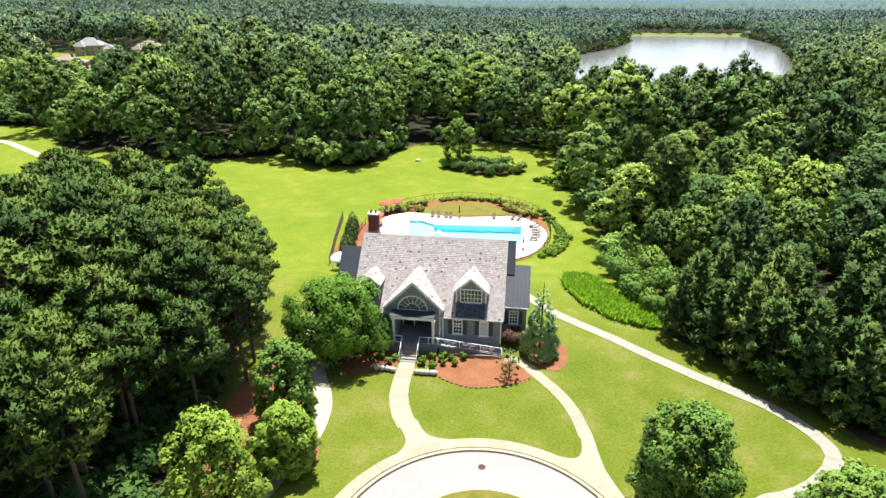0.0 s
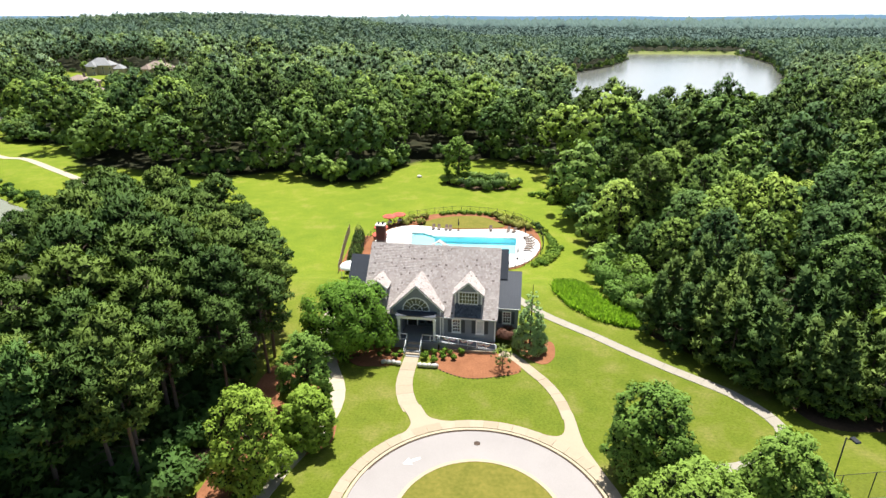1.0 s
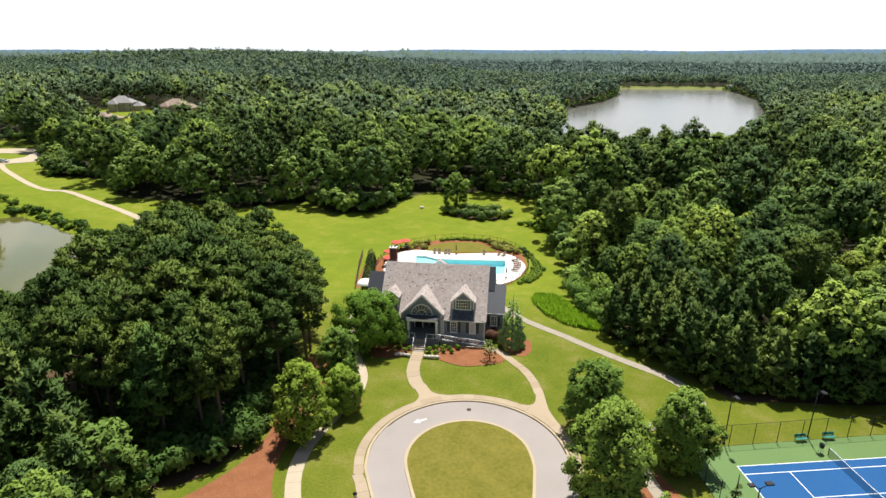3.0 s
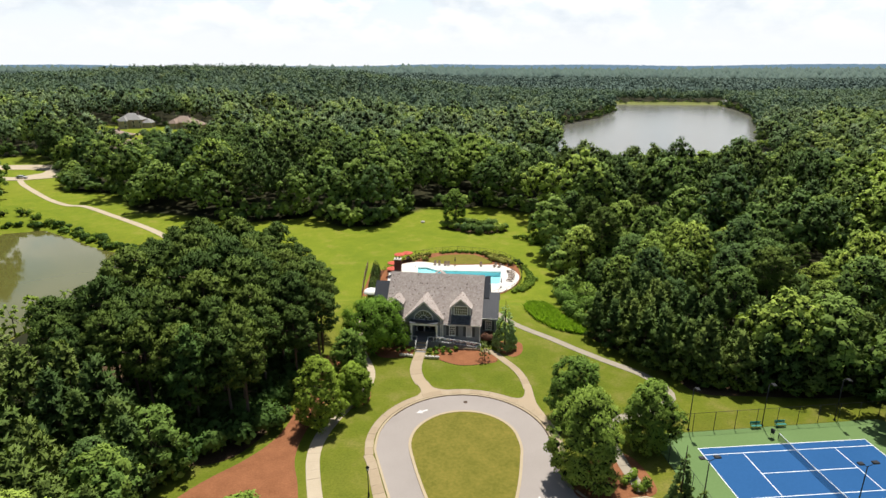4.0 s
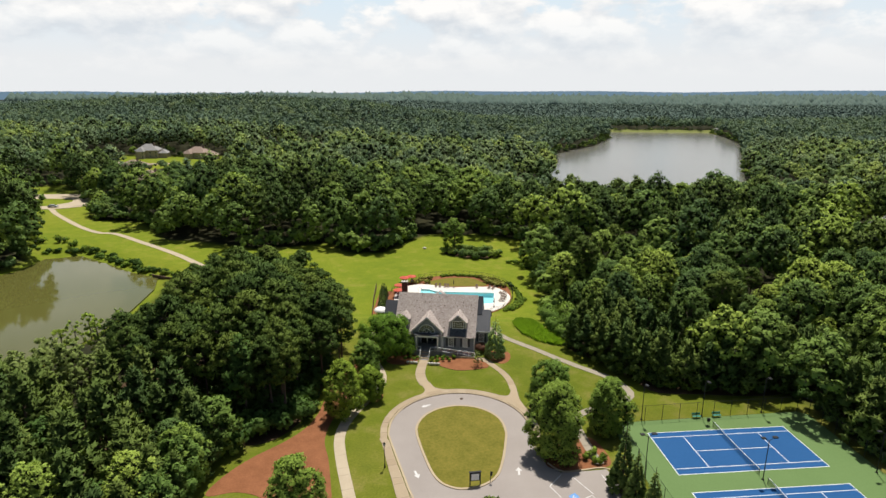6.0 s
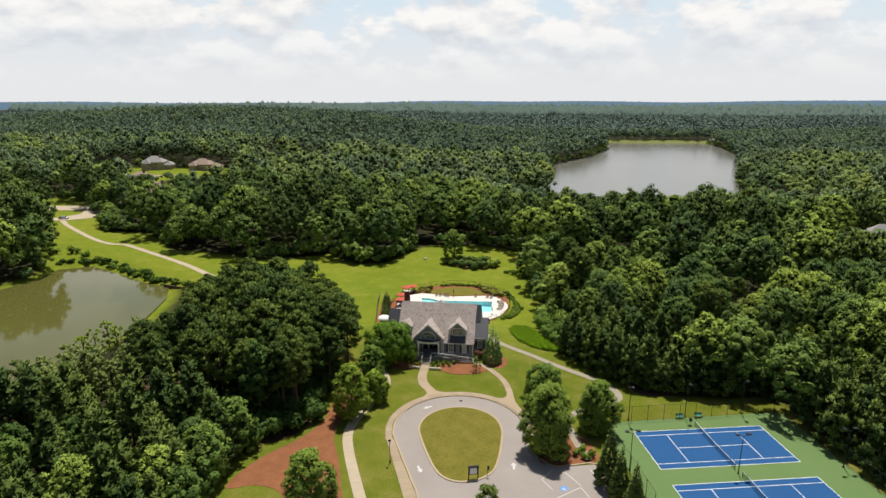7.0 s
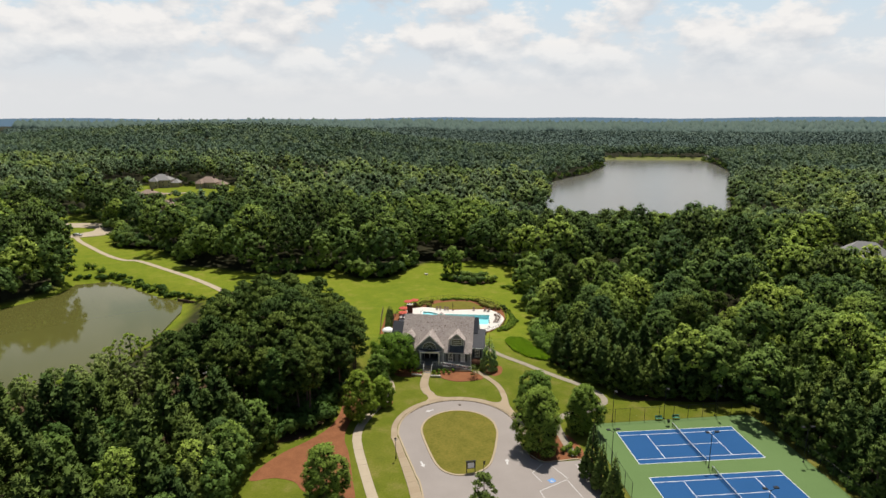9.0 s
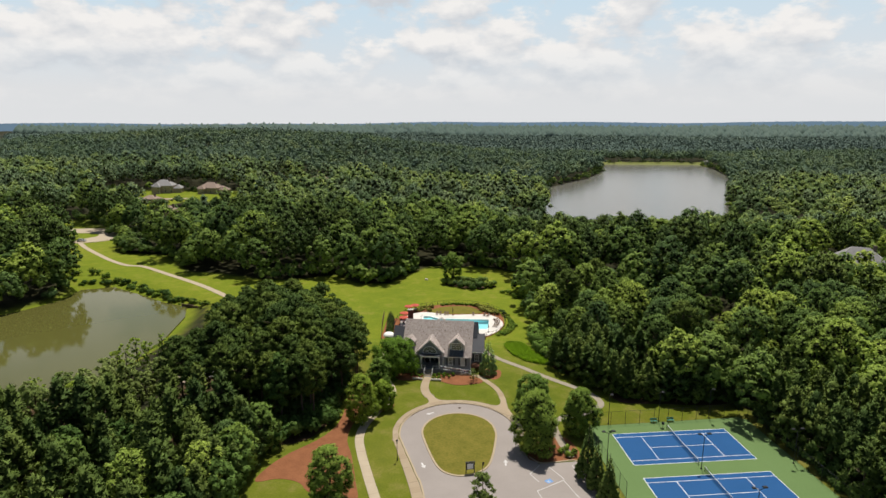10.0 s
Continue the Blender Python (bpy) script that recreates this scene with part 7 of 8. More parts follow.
OLIVE = [make_bush("pool_shrub", 0.85, 0.95, 210 + i, 380, 0.24, M_OLIVE, "yellowish mounded shrub by the pool fence") for i in range(2)]
_r = np.random.default_rng(12)
_sp = [tuple(p) for p in spline([(-17.8, 75.0), (-15.6, 77.6), (-13.2, 78.6)], 1.5)] + [tuple(p) for p in spline([(-17, 74.2), (-14.5, 76.0), (-13.6, 74.6)], 1.6)] + [tuple(p) for p in spline([(3.6, 79.5), (6.2, 77.4), (8.4, 75.2), (10.2, 72.6)], 1.3)] + [tuple(p) for p in spline([(4.6, 77.0), (6.4, 75.2), (8.2, 73.2)], 1.4)] + [tuple(p) for p in spline([(2.8, 81.3), (7.0, 78.8), (9.6, 75.9)], 1.5)]
for i, (x, y) in enumerate(_sp):
    if i < 2:
        OLIVE[i].matrix_basis = pose(x, y, -2.82)
        tagged(OLIVE[i], group="pool shrubs")
    else:
        o_ = put(OLIVE, x, y, _r, "pool shrubs", 0.8, 1.25)
        o_.location.z = -2.82
HEDGE = [make_bush("low_hedge", 1.35, 0.65, 220 + i, 900, 0.20, M_SHRUB, "low spreading green hedge by the pool fence") for i in range(2)]
_hp = [tuple(p) for p in spline([(-9.5, 82.0), (-6, 82.9), (-2, 82.8), (1.5, 82.0)], 1.7)] + [tuple(p) for p in spline([(13.2, 71), (14.2, 66), (14.0, 61), (12.4, 56.5), (9.8, 52.8)], 1.6)] + [tuple(p) for p in spline([(14.6, 64.5), (15.2, 61), (14.0, 57.0), (11.8, 53.5)], 1.6)]
for i, (x, y) in enumerate(_hp):
    if i < 2:
        HEDGE[i].matrix_basis = pose(x, y, gz(x, y))
        tagged(HEDGE[i], group="pool hedge")
    else:
        put(HEDGE, x, y, _r, "pool hedge", 0.85, 1.25)
for i, (x, y) in enumerate(((11.6, 73.6), (12.5, 71.6))):
    b_ = make_bush("dark_shrub", 1.1, 1.9, 230 + i, 300, 0.25, M_NEEDLE, "dark green rounded shrub at the fence")
    b_.location = (x, y, gz(x, y))


def lounger(x, y, a, group):
    th = tagged(new("sun_lounger"), "brown sling sun lounger with raised back on the deck", "sun lounger", group)
    th.matrix_basis = pose(x, y, POOL_Z, 0, 0, a)
    box_part("seat", (-0.33, 0.33, -0.7, 0.55, 0.30, 0.35), M_LOUNGE, th)
    poly_part("backrest", [(-0.33, 0.55, 0.31), (0.33, 0.55, 0.31), (0.33, 1.15, 0.80), (-0.33, 1.15, 0.80)], M_LOUNGE, th, 0.04)
    for px, py in ((-0.3, -0.65), (0.3, -0.65), (-0.3, 0.6), (0.3, 0.6)):
        tube_part("leg", (px, py, 0), (px, py, 0.31), 0.025, 0.025, M_BLACK, th, 5)
    return th


M_LOUNGE = surface("lounger_sling", (0.12, 0.085, 0.065), (0.20, 0.145, 0.115), 1.0, 8.0, 0.9, 0.1)
for x, y, a in ((-10.6, 71.3, 0), (-9.4, 71.2, 4), (-7.8, 71.0, -3), (-6.9, 70.9, 2), (1.9, 71.0, 0), (5.6, 70.6, -20), (6.8, 70.2, -25), (9.3, 66.6, -70), (9.6, 65.4, -75), (9.7, 64.0, -82), (9.6, 62.6, -88), (9.4, 61.2, -95), (9.0, 59.8, -100)):
    lounger(x, y, a, "loungers round the pool")


def closed_umbrella(x, y):
    th = tagged(new("closed_umbrella"), "black furled parasol standing on the deck", "umbrella", "furled parasols")
    th.location = (x, y, POOL_Z)
    tube_part("base", (0, 0, 0), (0, 0, 0.1), 0.32, 0.28, M_BLACK, th, 12)
    tube_part("pole", (0, 0, 0.1), (0, 0, 2.7), 0.03, 0.03, M_WOOD, th, 6)
    bm = tube(bmesh.new(), (0, 0, 1.2), (0, 0, 1.5), 0.10, 0.17, 8)
    tube(bm, (0, 0, 1.5), (0, 0, 2.65), 0.17, 0.05, 8)
    part("canopy", bm, M_BLACK, th, "furled black cloth", True)


closed_umbrella(-5.1, 70.6), closed_umbrella(6.9, 55.4), closed_umbrella(9.0, 66.8)


def open_umbrella(x, y, r, label):
    th = tagged(new("parasol"), label, "umbrella", "red parasols")
    th.location = (x, y, POOL_Z)
    tube_part("base", (0, 0, 0), (0, 0, 0.1), 0.32, 0.28, M_BLACK, th, 12)
    tube_part("pole", (0, 0, 0.1), (0, 0, 2.6), 0.03, 0.03, M_WOOD, th, 6)
    bm, n = bmesh.new(), 8
    top = bm.verts.new((0, 0, 2.62))
    ring = [bm.verts.new((r * math.cos(2 * math.pi * i / n), r * math.sin(2 * math.pi * i / n), 2.1)) for i in range(n)]
    low = [bm.verts.new((r * 1.0 * math.cos(2 * math.pi * i / n), r * math.sin(2 * math.pi * i / n), 1.95)) for i in range(n)]
    for i in range(n):
        bm.faces.new((top, ring[i], ring[(i + 1) % n]))
        bm.faces.new((ring[i], low[i], low[(i + 1) % n], ring[(i + 1) % n]))
    part("canopy", bm, M_TERRA, th, "terracotta red canvas canopy")
    for i in range(n):
        tube_part("rib", (0, 0, 2.58), (r * 0.98 * math.cos(2 * math.pi * i / n), r * 0.98 * math.sin(2 * math.pi * i / n), 2.07), 0.012, 0.012, M_WOOD, th, 3)


for x, y in ((-20.6, 73.2), (-18.6, 74.6), (-21.2, 66.0), (-20.8, 61.6)):
    open_umbrella(x, y, 1.55, "open terracotta parasol over a pool table")
    tb = tagged(new("patio_table"), "round pale patio table under a parasol", "table", "patio tables")
    tb.location = (x, y, POOL_Z)
    part("tabletop", tube(bmesh.new(), (0, 0, 0.70), (0, 0, 0.74), 0.6, 0.6, 14), M_TRIM, tb)
    for a in (45, 135, 225, 315):
        tube_part("leg", (0.4 * math.cos(radians(a)), 0.4 * math.sin(radians(a)), 0), (0.4 * math.cos(radians(a)), 0.4 * math.sin(radians(a)), 0.7), 0.02, 0.02, M_BLACK, tb, 4)
    for a in (0, 90, 180, 270):
        chv = tagged(new("patio_chair"), "pale patio chair at a round table", "chair", "patio chairs")
        chv.matrix_basis = pose(x, y, POOL_Z, 0, 0, a) @ pose(0, 1.0, 0)
        box_part("seat", (-0.25, 0.25, -0.25, 0.25, 0.42, 0.46), M_LOUNGE, chv)
        box_part("backrest", (-0.25, 0.25, 0.22, 0.26, 0.46, 0.9), M_LOUNGE, chv)
        for px, py in ((-0.22, -0.22), (0.22, -0.22), (-0.22, 0.22), (0.22, 0.22)):
            tube_part("leg", (px, py, 0), (px, py, 0.42), 0.018, 0.018, M_BLACK, chv, 4)

# timber fence, evergreen screen and a white canopy beside the west wing
TF = tagged(new("timber_fence"), "weathered timber fence beside the evergreen screen", "fence")
_tf = spline([(-28.5, 68.3), (-27.6, 60), (-26.6, 53), (-25.6, 46.2)], 2.4)
for p, q in zip(_tf, _tf[1:]):
    z, z2 = gz(*p), gz(*q)
    box_part("post", (p[0] - 0.07, p[0] + 0.07, p[1] - 0.07, p[1] + 0.07, z - 0.3, z + 2.0), M_FENCEWOOD, TF)
    for k in range(12):
        s, e = p + (q - p) * (k + 0.06) / 12, p + (q - p) * (k + 0.94) / 12
        zz = z + (z2 - z) * k / 12
        link_mesh("board", [(s[0] - 0.02, s[1], zz + 0.05), (e[0] - 0.02, e[1], zz + 0.05), (e[0] - 0.02, e[1], zz + 1.85), (s[0] - 0.02, s[1], zz + 1.85), (s[0] + 0.02, s[1], zz + 0.05), (e[0] + 0.02, e[1], zz + 0.05), (e[0] + 0.02, e[1], zz + 1.85), (s[0] + 0.02, s[1], zz + 1.85)],
                  [(0, 1, 2, 3), (7, 6, 5, 4), (3, 2, 6, 7), (0, 3, 7, 4), (1, 5, 6, 2)], M_FENCEWOOD, TF)
for i, (x, y, h) in enumerate(((-26.4, 64.0, 4.2), (-26.0, 61.0, 4.6), (-25.6, 58.0, 4.8), (-25.2, 55.0, 4.8), (-24.9, 52.0, 4.8), (-24.6, 49.2, 5.0), (-24.0, 46.6, 4.6))):
    t = make_cone_tree("screen_evergreen", h, 1.2, 240 + i, 1100, 0.26, "dense columnar evergreen along the timber fence", M_NEEDLE, 0.55)
    t.location = (x + 0.9, y, gz(x, y))
flat("screen_bed", [(-27, 66), (-22.5, 66.5), (-22.0, 50), (-22.5, 45), (-26, 45)], -3.2, -2.78, M_STRAW, "rust red pine straw under the evergreens", "planting bed")
dm = tagged(new("white_canopy"), "white domed fabric canopy beside the wing", "canopy")
dm.location = (-22.6, 42.5, gz(-22.6, 42.5))
bm = bmesh.new()
bmesh.ops.create_uvsphere(bm, u_segments=20, v_segments=10, radius=1.0)
bmesh.ops.delete(bm, geom=[v for v in bm.verts if v.co.z < -0.01], context="VERTS")
bmesh.ops.scale(bm, vec=(1.7, 1.7, 0.9), verts=bm.verts)
bmesh.ops.translate(bm, vec=(0, 0, 2.0), verts=bm.verts)
part("fabric", bm, M_TRIM, dm, "", True)
for a in (45, 135, 225, 315):
    tube_part("leg", (1.6 * math.cos(radians(a)), 1.6 * math.sin(radians(a)), -0.1), (1.6 * math.cos(radians(a)), 1.6 * math.sin(radians(a)), 2.05), 0.05, 0.05, M_TRIM, dm, 6)

# ---------- tennis courts ----------
COURT = pose(31.27, -9.08, 0, 0, 0, 8.75)           # x along the baseline-to-baseline axis, -y towards the second court


def court_xy(p, q):
    v = COURT @ Vector((p, -q, 0))
    return v.x, v.y


flat("court_surround", [court_xy(*c) for c in ((-5.2, 34), (30.6, 34), (30.6, -3.0), (29.2, -4.2), (-5.2, -3.4))], -0.3, 0.035, M_COURTG, "pale green acrylic court surround", "court")


def court(q0, nm):
    th = tagged(new("tennis_court"), "blue acrylic tennis court with white lines", "tennis court", "tennis courts", "structure")
    th.matrix_basis = COURT @ pose(0, -q0, 0)
    L, Wd = 23.77, 10.97
    box_part("playing_surface", (0, L, -Wd, 0, -0.1, 0.045), M_COURTB, th)
    w = 0.10
    for d in ((0, L, 0, w), (0, L, Wd - w, Wd), (0, w, w, Wd - w), (L - w, L, w, Wd - w), (w, L - w, 1.37, 1.37 + w), (w, L - w, Wd - 1.37 - w, Wd - 1.37), (5.485 - w / 2, 5.485 + w / 2, 1.37 + w, Wd - 1.37 - w), (18.285 - w / 2, 18.285 + w / 2, 1.37 + w, Wd - 1.37 - w), (5.485 + w / 2, 18.285 - w / 2, Wd / 2 - w / 2, Wd / 2 + w / 2)):
        box_part("line", (d[0], d[1], -d[3], -d[2], 0.0, 0.050), M_LINE, th)
    nt_ = tagged(new("tennis_net"), "black tennis net with white tape between posts", "tennis net", "tennis nets")
    nt_.matrix_basis = th.matrix_basis.copy()
    x = L / 2
    for y in (0.91, -Wd - 0.91):
        tube_part("post", (x, y, 0), (x, y, 1.12), 0.05, 0.05, M_BLACK, nt_, 8)
    n = 16
    ys = np.linspace(0.91, -Wd - 0.91, n + 1)
    hs = 0.914 + 0.156 * (np.abs(np.linspace(-1, 1, n + 1)) ** 1.5)
    vs = [(x, y, 0.07) for y in ys] + [(x, y, h) for y, h in zip(ys, hs)]
    link_mesh("mesh", vs, [(i, i + 1, n + 2 + i, n + 1 + i) for i in range(n)], M_MESH, nt_)
    vs = [(x + dx, y, h + dz) for dx, dz in ((-0.03, -0.06), (0.03, -0.06), (0.03, 0.03), (-0.03, 0.03)) for y, h in zip(ys, hs)]
    k = n + 1
    link_mesh("tape", vs, [(a * k + i, a * k + i + 1, ((a + 1) % 4) * k + i + 1, ((a + 1) % 4) * k + i) for a in range(4) for i in range(n)], M_LINE, nt_)


court(0.0, "a"), court(10.97 + 3.876, "b")


def flood_pole(x, y, a, twin=True):
    th = tagged(new("floodlight_pole"), "slim dark floodlight pole with twin heads by the courts", "light pole", "court floodlights")
    th.matrix_basis = pose(x, y, 0.0, 0, 0, a)
    tube_part("base_plate", (0, 0, 0.0), (0, 0, 0.12), 0.2, 0.2, M_BLACK, th, 10)
    tube_part("pole", (0, 0, 0.1), (0, 0, 6.6), 0.075, 0.055, M_BLACK, th, 8)
    for s in ((-1, 1) if twin else (1,)):
        tube_part("arm", (0, 0, 6.5), (0.85 * s, 0, 6.95), 0.04, 0.035, M_BLACK, th, 6)
        hd = box_part("head", (0.75 * s - 0.28, 0.75 * s + 0.38 * s + 0.1, -0.26, 0.26, 6.92, 7.10) if s > 0 else (-1.25, -0.62, -0.26, 0.26, 6.92, 7.10), M_BLACK, th, "", 0.04)
        box_part("lens", (0.85 * s - 0.2, 0.85 * s + 0.2, -0.2, 0.2, 6.90, 6.925), M_BLIND, hd)


for x, y, a, tw in ((31.4, -4.9, -80, False), (42.2, -3.1, -80, False), (53.2, -1.1, -80, False), (44.9, -20.1, 10, True), (27.9, -20.3, 10, True)):
    flood_pole(x, y, a, tw)
for p, q in ((29.6, 12.9), (12.0, 28.6)):
    flood_pole(*court_xy(p, q), 10, True)
CF = tagged(new("court_fence"), "dark chain-link fence round the tennis courts", "fence")
_cf = [court_xy(-5.2, 20), court_xy(-5.2, -3.4), court_xy(29.2, -4.2), court_xy(30.6, -3.0), court_xy(30.6, 34)]
_cf = [np.array(c) for c in _cf]
for p, q in zip(_cf, _cf[1:]):
    n = max(1, int(round(np.linalg.norm(q - p) / 3.05)))
    for i in range(n + 1):
        s = p + (q - p) * i / n
        tube_part("post", (s[0], s[1], -0.2), (s[0], s[1], 3.05), 0.045, 0.045, M_BLACK, CF, 6)
    tube_part("top_rail", (p[0], p[1], 3.02), (q[0], q[1], 3.02), 0.025, 0.025, M_BLACK, CF, 5)
    tube_part("bottom_wire", (p[0], p[1], 0.08), (q[0], q[1], 0.08), 0.012, 0.012, M_BLACK, CF, 4)
    link_mesh("chain_link", [(p[0], p[1], 0.05), (q[0], q[1], 0.05), (q[0], q[1], 3.02), (p[0], p[1], 3.02)], [(0, 1, 2, 3)], M_CHAIN, CF)


def bench(x, y, a):
    th = tagged(new("court_bench"), "teal slatted bench beside the court fence", "bench", "court benches")
    th.matrix_basis = pose(x, y, 0.035, 0, 0, a)
    for k in range(3):
        box_part("seat_slat", (-0.75, 0.75, -0.24 + 0.16 * k, -0.10 + 0.16 * k, 0.42, 0.46), M_TEAL, th)
    for k in range(3):
        box_part("back_slat", (-0.75, 0.75, 0.27, 0.31, 0.52 + 0.14 * k, 0.63 + 0.14 * k), M_TEAL, th)
    for px in (-0.62, 0.62):
        for py in (-0.2, 0.26):
            tube_part("leg", (px, py, 0), (px, py, 0.42 if py < 0 else 0.95), 0.03, 0.03, M_TEAL, th, 5)


bench(41.0, -3.9, 8.75), bench(44.6, -3.3, 8.75)
bc = tagged(new("ball_hopper"), "black ball basket on a stand by the net post", "basket")
bc.location = (*court_xy(11.3, -1.4), 0.035)
part("bin", tube(bmesh.new(), (0, 0, 0.75), (0, 0, 1.25), 0.24, 0.30, 10), M_BLACK, bc)
for a in (0, 120, 240):
    tube_part("leg", (0.3 * math.cos(radians(a)), 0.3 * math.sin(radians(a)), 0), (0.15 * math.cos(radians(a)), 0.15 * math.sin(radians(a)), 0.8), 0.02, 0.02, M_BLACK, bc, 4)

# ---------- notice board, waste post and lamp ----------
NB = tagged(new("notice_board"), "dark framed notice board with a pale panel on the island", "notice board")
NB.matrix_basis = pose(2.9, -24.2, 0.10, 0, 0, 12)
for u in (-0.75, 0.75):
    box_part("post", (u - 0.07, u + 0.07, -0.07, 0.07, -0.2, 2.15), M_BLACK, NB)
box_part("frame", (-0.68, 0.68, -0.06, 0.06, 0.72, 2.0), M_BLACK, NB, "", 0.02)
box_part("panel", (-0.56, 0.56, -0.075, -0.055, 0.84, 1.88), M_TRIM, NB, "pale grey notice panel")
box_part("roof", (-0.9, 0.9, -0.16, 0.16, 2.15, 2.21), M_BLACK, NB)
WP = tagged(new("waste_post"), "dark waste bag post at the island kerb", "waste post")
WP.location = (5.1, -23.5, 0.02)
tube_part("post", (0, 0, -0.2), (0, 0, 1.9), 0.04, 0.04, M_BLACK, WP, 6)
box_part("dispenser", (-0.03, 0.28, -0.08, 0.08, 1.2, 1.6), M_BLACK, WP, "", 0.02)
box_part("plate", (-0.02, 0.34, -0.02, 0.02, 1.62, 1.9), M_BLACK, WP)


def street_lamp(x, y):
    th = tagged(new("street_lamp"), "black post lantern beside the drive", "street lamp")
    th.location = (x, y, 0)
    tube_part("base", (0, 0, -0.1), (0, 0, 0.55), 0.15, 0.10, M_BLACK, th, 10)
    tube_part("post", (0, 0, 0.5), (0, 0, 3.6), 0.06, 0.045, M_BLACK, th, 8)
    lan = tube_part("lantern", (0, 0, 3.62), (0, 0, 4.1), 0.12, 0.20, M_BLACK, th, 6, "black lantern head")
    tube_part("roof", (0, 0, 4.1), (0, 0, 4.32), 0.24, 0.02, M_BLACK, lan, 6)
    tube_part("glass", (0, 0, 3.68), (0, 0, 4.05), 0.135, 0.20, M_BLIND, lan, 6)


street_lamp(-10.8, -20.9), street_lamp(-13.0, 30.0) if False else None

# ---------- neighbours, car, dam ----------
def hip_roof(parent, x0, x1, y0, y1, z, h, mat, over=0.5):
    a, b, c, d = x0 - over, x1 + over, y0 - over, y1 + over
    k = min(b - a, d - c) / 2
    if b - a > d - c:
        r0, r1 = (a + k, (c + d) / 2), (b - k, (c + d) / 2)
    else:
        r0, r1 = ((a + b) / 2, c + k), ((a + b) / 2, d - k)
    vs = [(a, c, z), (b, c, z), (b, d, z), (a, d, z), (*r0, z + h), (*r1, z + h)]
    fs = [(0, 1, 5, 4), (1, 2, 5), (2, 3, 4, 5), (3, 0, 4)] if b - a > d - c else [(0, 1, 4), (1, 2, 5, 4), (2, 3, 5), (3, 0, 4, 5)]
    return link_mesh("roof", vs + [(a, c, z - 0.2), (b, c, z - 0.2), (b, d, z - 0.2), (a, d, z - 0.2)], fs + [(6, 7, 1, 0), (7, 8, 2, 1), (8, 9, 3, 2), (9, 6, 0, 3), (9, 8, 7, 6)], mat, parent)


def neighbour(x, y, a, w, d, eave, rh, roofmat, wallmat, label, z=None):
    """A suburban house: main block, a forward wing, hipped roofs, chimney and windows."""
    th = tagged(new("neighbour_house"), label, "house", "neighbouring houses")
    th.matrix_basis = pose(x, y, gz(x, y) if z is None else z, 0, 0, a)
    box_part("wall", (-w / 2, w / 2, -d / 2, d / 2, -2.5, eave), wallmat, th)
    hip_roof(th, -w / 2, w / 2, -d / 2, d / 2, eave, rh, roofmat)
    box_part("wing_wall", (-w * 0.36, -w * 0.06, -d / 2 - 3.5, -d / 2 + 0.5, -2.5, eave - 0.6), wallmat, th)
    hip_roof(th, -w * 0.36, -w * 0.06, -d / 2 - 3.5, d * 0.1, eave - 0.6, rh * 0.72, roofmat)
    box_part("wing_wall", (w * 0.5, w * 0.5 + 6, -d * 0.35, d * 0.4, -2.5, eave * 0.6), wallmat, th)
    hip_roof(th, w * 0.5, w * 0.5 + 6, -d * 0.35, d * 0.4, eave * 0.6, rh * 0.6, roofmat)
    box_part("chimney", (w * 0.22, w * 0.22 + 1.2, 0, 0.9, eave, eave + rh + 0.9), M_MORTAR, th)
    for k in range(4):
        u = -w * 0.42 + w * 0.27 * k
        for zz in ((0.9, 2.4), (3.7, 5.0)):
            if zz[1] < eave:
                wn_ = box_part("window", (u, u + 1.3, -d / 2 - 0.06 - (3.5 if -w * 0.36 < u < -w * 0.06 - 1 else 0), -d / 2 + 0.05, zz[0], zz[1]), M_TRIM, th)
                yy = -d / 2 - 0.08 - (3.5 if -w * 0.36 < u < -w * 0.06 - 1 else 0)
                box_part("pane", (u + 0.1, u + 1.2, yy, yy + 0.03, zz[0] + 0.1, zz[1] - 0.1), M_GLASSDARK, wn_)
    return th


neighbour(-256, 338, 12, 16, 12, 6.0, 4.6, M_ROOFGREY, M_WALLTAN, "large two-storey house with grey hipped roof among trees")
neighbour(-216, 337, -6, 17, 12, 4.6, 4.2, M_ROOFTILE, M_WALLTAN, "tan house with brown hipped roof among trees")
neighbour(-203, 247, 8, 13, 11, 3.6, 4.2, M_ROOFTILE, M_WALLTAN, "house with brown hipped roof half hidden by trees")
neighbour(-241, 292, 0, 11, 9, 2.6, 2.6, M_ROOFTILE, M_WALLTAN, "low brown-roofed house at the roadside")
neighbour(158, 122, -25, 19, 13, 6.0, 6.0, M_ROOFGREY, M_WALLTAN, "large grey-roofed house standing in the wood", 0.0)
neighbour(-164, 462, 0, 16, 12, 5.5, 4.2, M_ROOFTILE, M_WALLTAN, "brown-roofed house in the far wood", 1.5)
neighbour(-190, 410, 0, 16, 11, 5.0, 4.0, M_ROOFTILE, M_WALLTAN, "brown-roofed house showing over the wood", 1.5)
neighbour(-450, 760, 0, 18, 13, 9.0, 5.0, M_ROOFGREY, M_WALLTAN, "grey-roofed house on the wooded hill", 15)
neighbour(-424, 764, 5, 14, 12, 7.0, 5.0, M_ROOFTILE, M_TRIM, "pale house on the wooded hill", 14)

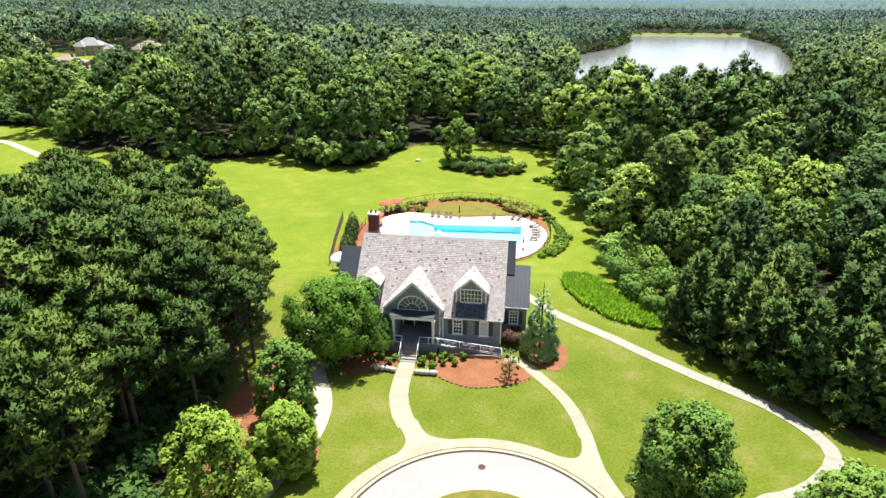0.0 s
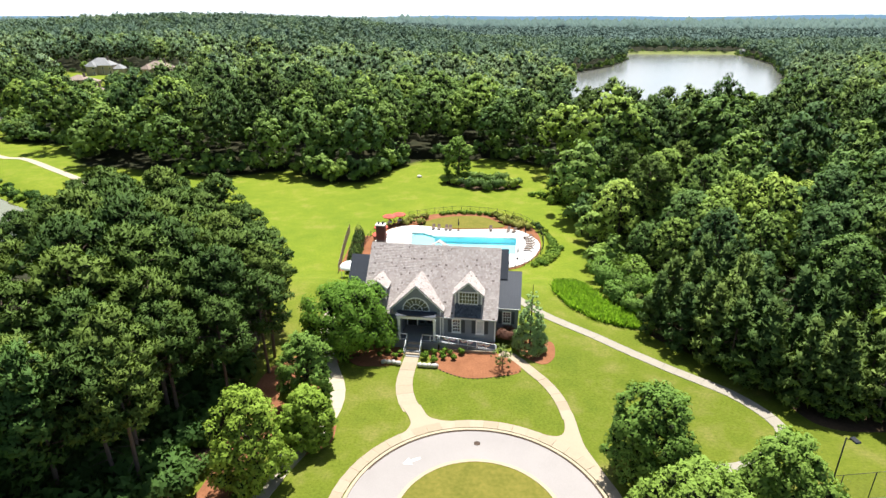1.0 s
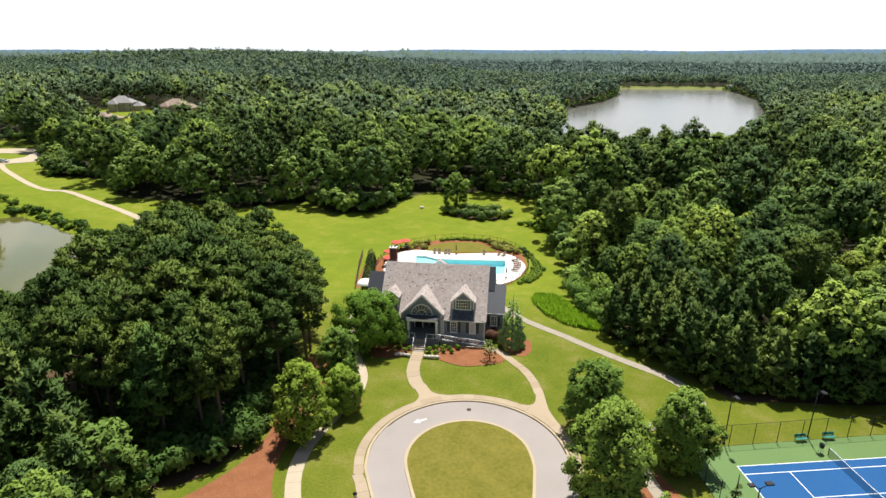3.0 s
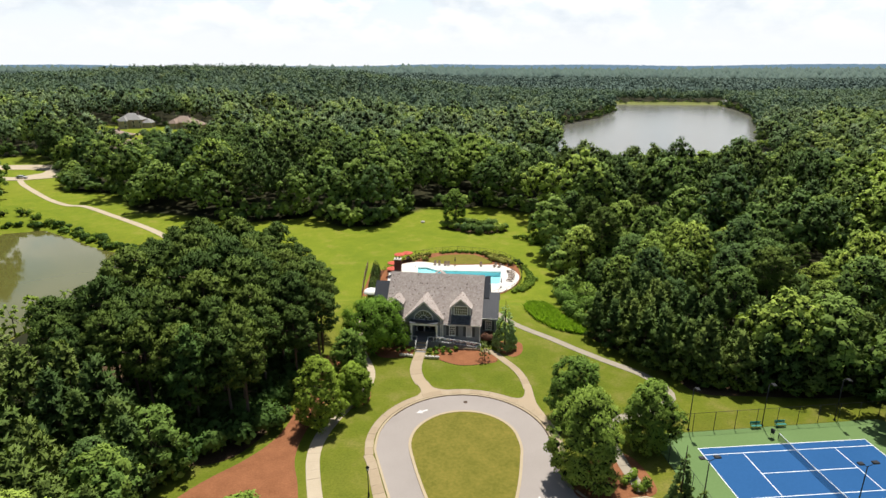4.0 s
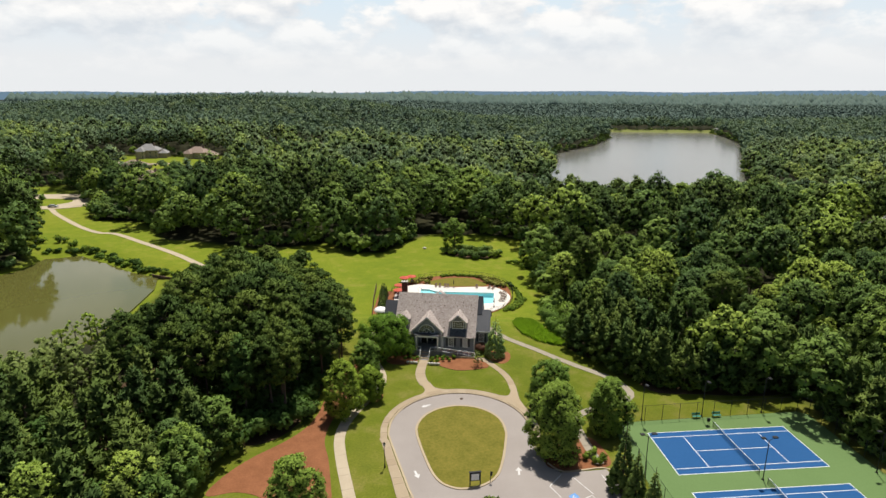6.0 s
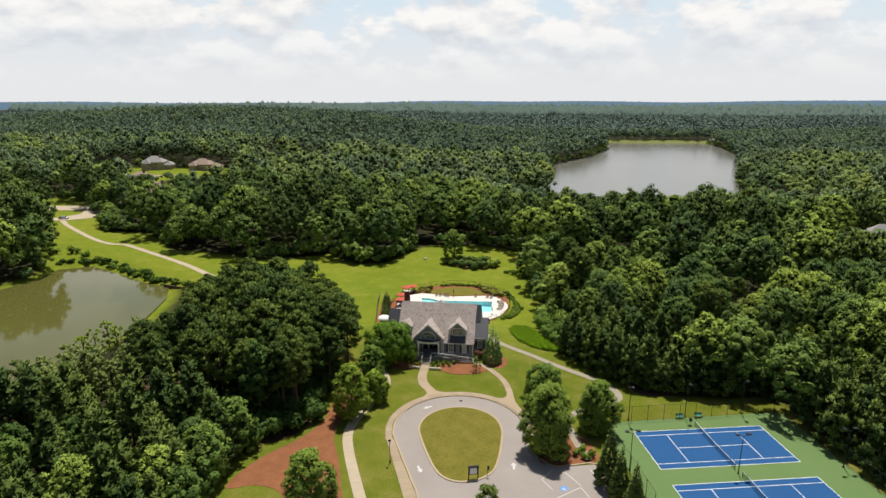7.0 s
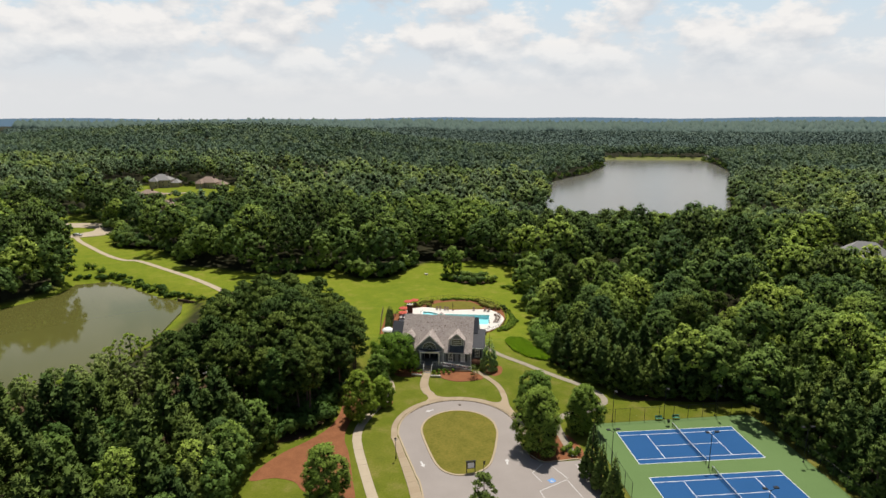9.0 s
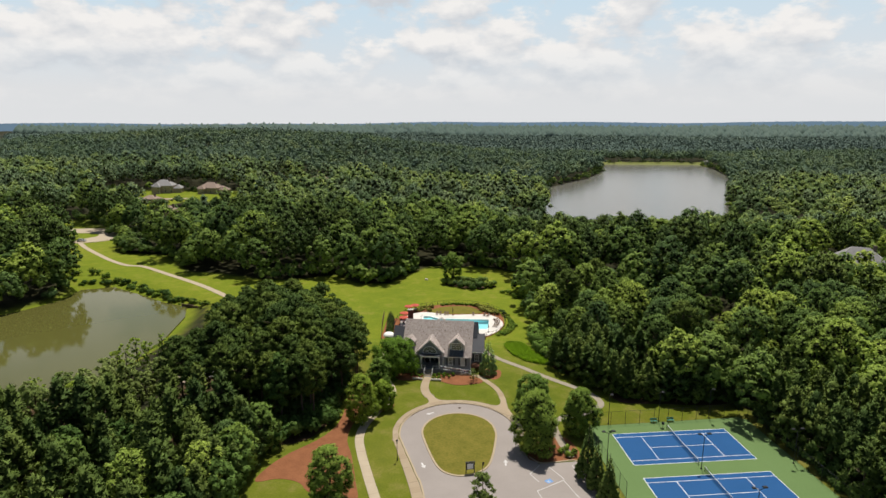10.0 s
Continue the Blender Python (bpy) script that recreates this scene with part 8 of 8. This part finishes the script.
def car(x, y, a, lift, mat, label):
    """A parked car: bevelled body, glass, wheels with rims."""
    th = tagged(new("parked_car"), label, "car")
    th.matrix_basis = pose(x, y, gz(x, y) + lift, 0, 0, a)
    bm = bmesh.new()
    prof = [(-2.3, 0.35), (2.3, 0.35), (2.35, 0.75), (1.3, 0.95), (0.75, 1.42), (-1.5, 1.48), (-2.2, 0.98), (-2.35, 0.7)]
    l_, r_ = [bm.verts.new((px, -0.88, z)) for px, z in prof], [bm.verts.new((px, 0.88, z)) for px, z in prof]
    bm.faces.new(l_), bm.faces.new(r_[::-1])
    for k in range(len(prof)):
        bm.faces.new((l_[k], r_[k], r_[(k + 1) % len(prof)], l_[(k + 1) % len(prof)]))
    bmesh.ops.recalc_face_normals(bm, faces=bm.faces)
    bmesh.ops.bevel(bm, geom=list(bm.edges), offset=0.07, segments=2, affect="EDGES")
    part("body", bm, mat, th, "", True)
    for s in (-1, 1):
        poly_part("side_glass", [(1.05, 0.885 * s, 1.0), (0.65, 0.885 * s, 1.36), (-1.45, 0.885 * s, 1.40), (-1.9, 0.885 * s, 1.02)], M_GLASSDARK, th, 0.015)
        for px in (-1.45, 1.45):
            wh = tube_part("wheel", (px, 0.72 * s, 0.33), (px, 0.92 * s, 0.33), 0.33, 0.33, M_BLACK, th, 14)
            tube_part("rim", (px, 0.90 * s, 0.33), (px, 0.935 * s, 0.33), 0.20, 0.20, M_CHROME, wh, 10)
    poly_part("windscreen", [(1.27, -0.75, 0.98), (1.27, 0.75, 0.98), (0.80, 0.7, 1.40), (0.80, -0.7, 1.40)], M_GLASSDARK, th, 0.02)
    return th


car(-211, 173, 14, 0.18, M_CARBODY, "silver estate car parked in the close")
# the small lot behind the grove: paving, two white cars and a rail fence
tagged(ground_ribbon("pavement_lot", spline([(-72, 12), (-64, 13.5), (-57, 18), (-51, 23.5)], 2.0), 6.0, 0.09, M_PALE), "pale paved lot behind the pine grove", "pavement", kind="structure")
car(-60.6, 13.6, 35, 0.09, M_CARWHITE, "white car parked behind the pine grove")
car(-63.2, 11.2, 30, 0.09, M_CARWHITE, "white car parked behind the pine grove")
LF = tagged(new("rail_fence"), "weathered three-rail wooden fence before the paved lot", "fence")
_a, _b3 = np.array([-58.8, 13.2]), np.array([-49.5, 20.4])
for k in range(6):
    q = _a + (_b3 - _a) * k / 5
    z = gz(*q)
    box_part("post", (q[0] - 0.07, q[0] + 0.07, q[1] - 0.07, q[1] + 0.07, z - 0.3, z + 1.35), M_WOOD, LF)
    if k:
        for h in (0.45, 0.85, 1.22):
            tube_part("rail", (pq[0], pq[1], pz + h), (q[0], q[1], z + h), 0.055, 0.055, M_WOOD, LF, 6)
    pq, pz = q, z
# grassed dam across the lake and the hut at its end
bm = bmesh.new()
_a, _b2 = Vector((205, 921, 0)), Vector((392, 908, 0))
_q = [bm.verts.new(p) for p in ((_a.x, _a.y - 9, -10.6), (_b2.x, _b2.y - 9, -10.6), (_b2.x, _b2.y, -6.0), (_a.x, _a.y, -6.0), (_a.x, _a.y + 10, -10.6), (_b2.x, _b2.y + 10, -10.6))]
for f in ((0, 1, 2, 3), (3, 2, 5, 4), (0, 3, 4), (1, 5, 2)):
    bm.faces.new([_q[i] for i in f])
tagged(part("dam", bm, M_DAM), "long dry-grass dam across the lake", "dam", kind="structure")
HUT = tagged(new("lake_hut"), "small pale hut at the end of the dam", "hut")
HUT.location = (386, 902, -7.5)
box_part("wall", (-4, 4, -3, 3, -3, 3.2), M_TRIM, HUT)
hip_roof(HUT, -4, 4, -3, 3, 3.2, 2.4, M_ROOFGREY)
box_part("door", (-0.6, 0.6, -3.08, -3.0, 0, 2.1), M_SHUTTER, HUT)
# timber outlet in the pond bank
SP = tagged(new("pond_outlet"), "dark timber outlet wall in the pond bank", "retaining wall")
SP.matrix_basis = pose(-103.5, 80.5, POND_Z, 0, 0, -20)
for k in range(5):
    box_part("timber", (-4.2, 4.2, -0.12, 0.12, -0.4 + 0.27 * k, -0.14 + 0.27 * k), M_WOOD, SP, "", 0.02)
for k in range(4):
    tube_part("stilt", (-3.9 + 2.6 * k, -0.25, -0.6), (-3.9 + 2.6 * k, -0.25, 1.2), 0.12, 0.12, M_WOOD, SP, 6)
# boulder out on the meadow
MB = link_mesh("meadow_boulder", ico()[0] * np.array([0.9, 0.7, 0.6]), ico()[1], M_STONE, None)
MB.location = (-18.6, 116, gz(-18.6, 116) + 0.2)
tagged(MB, "pale boulder lying on the open meadow", "boulder")
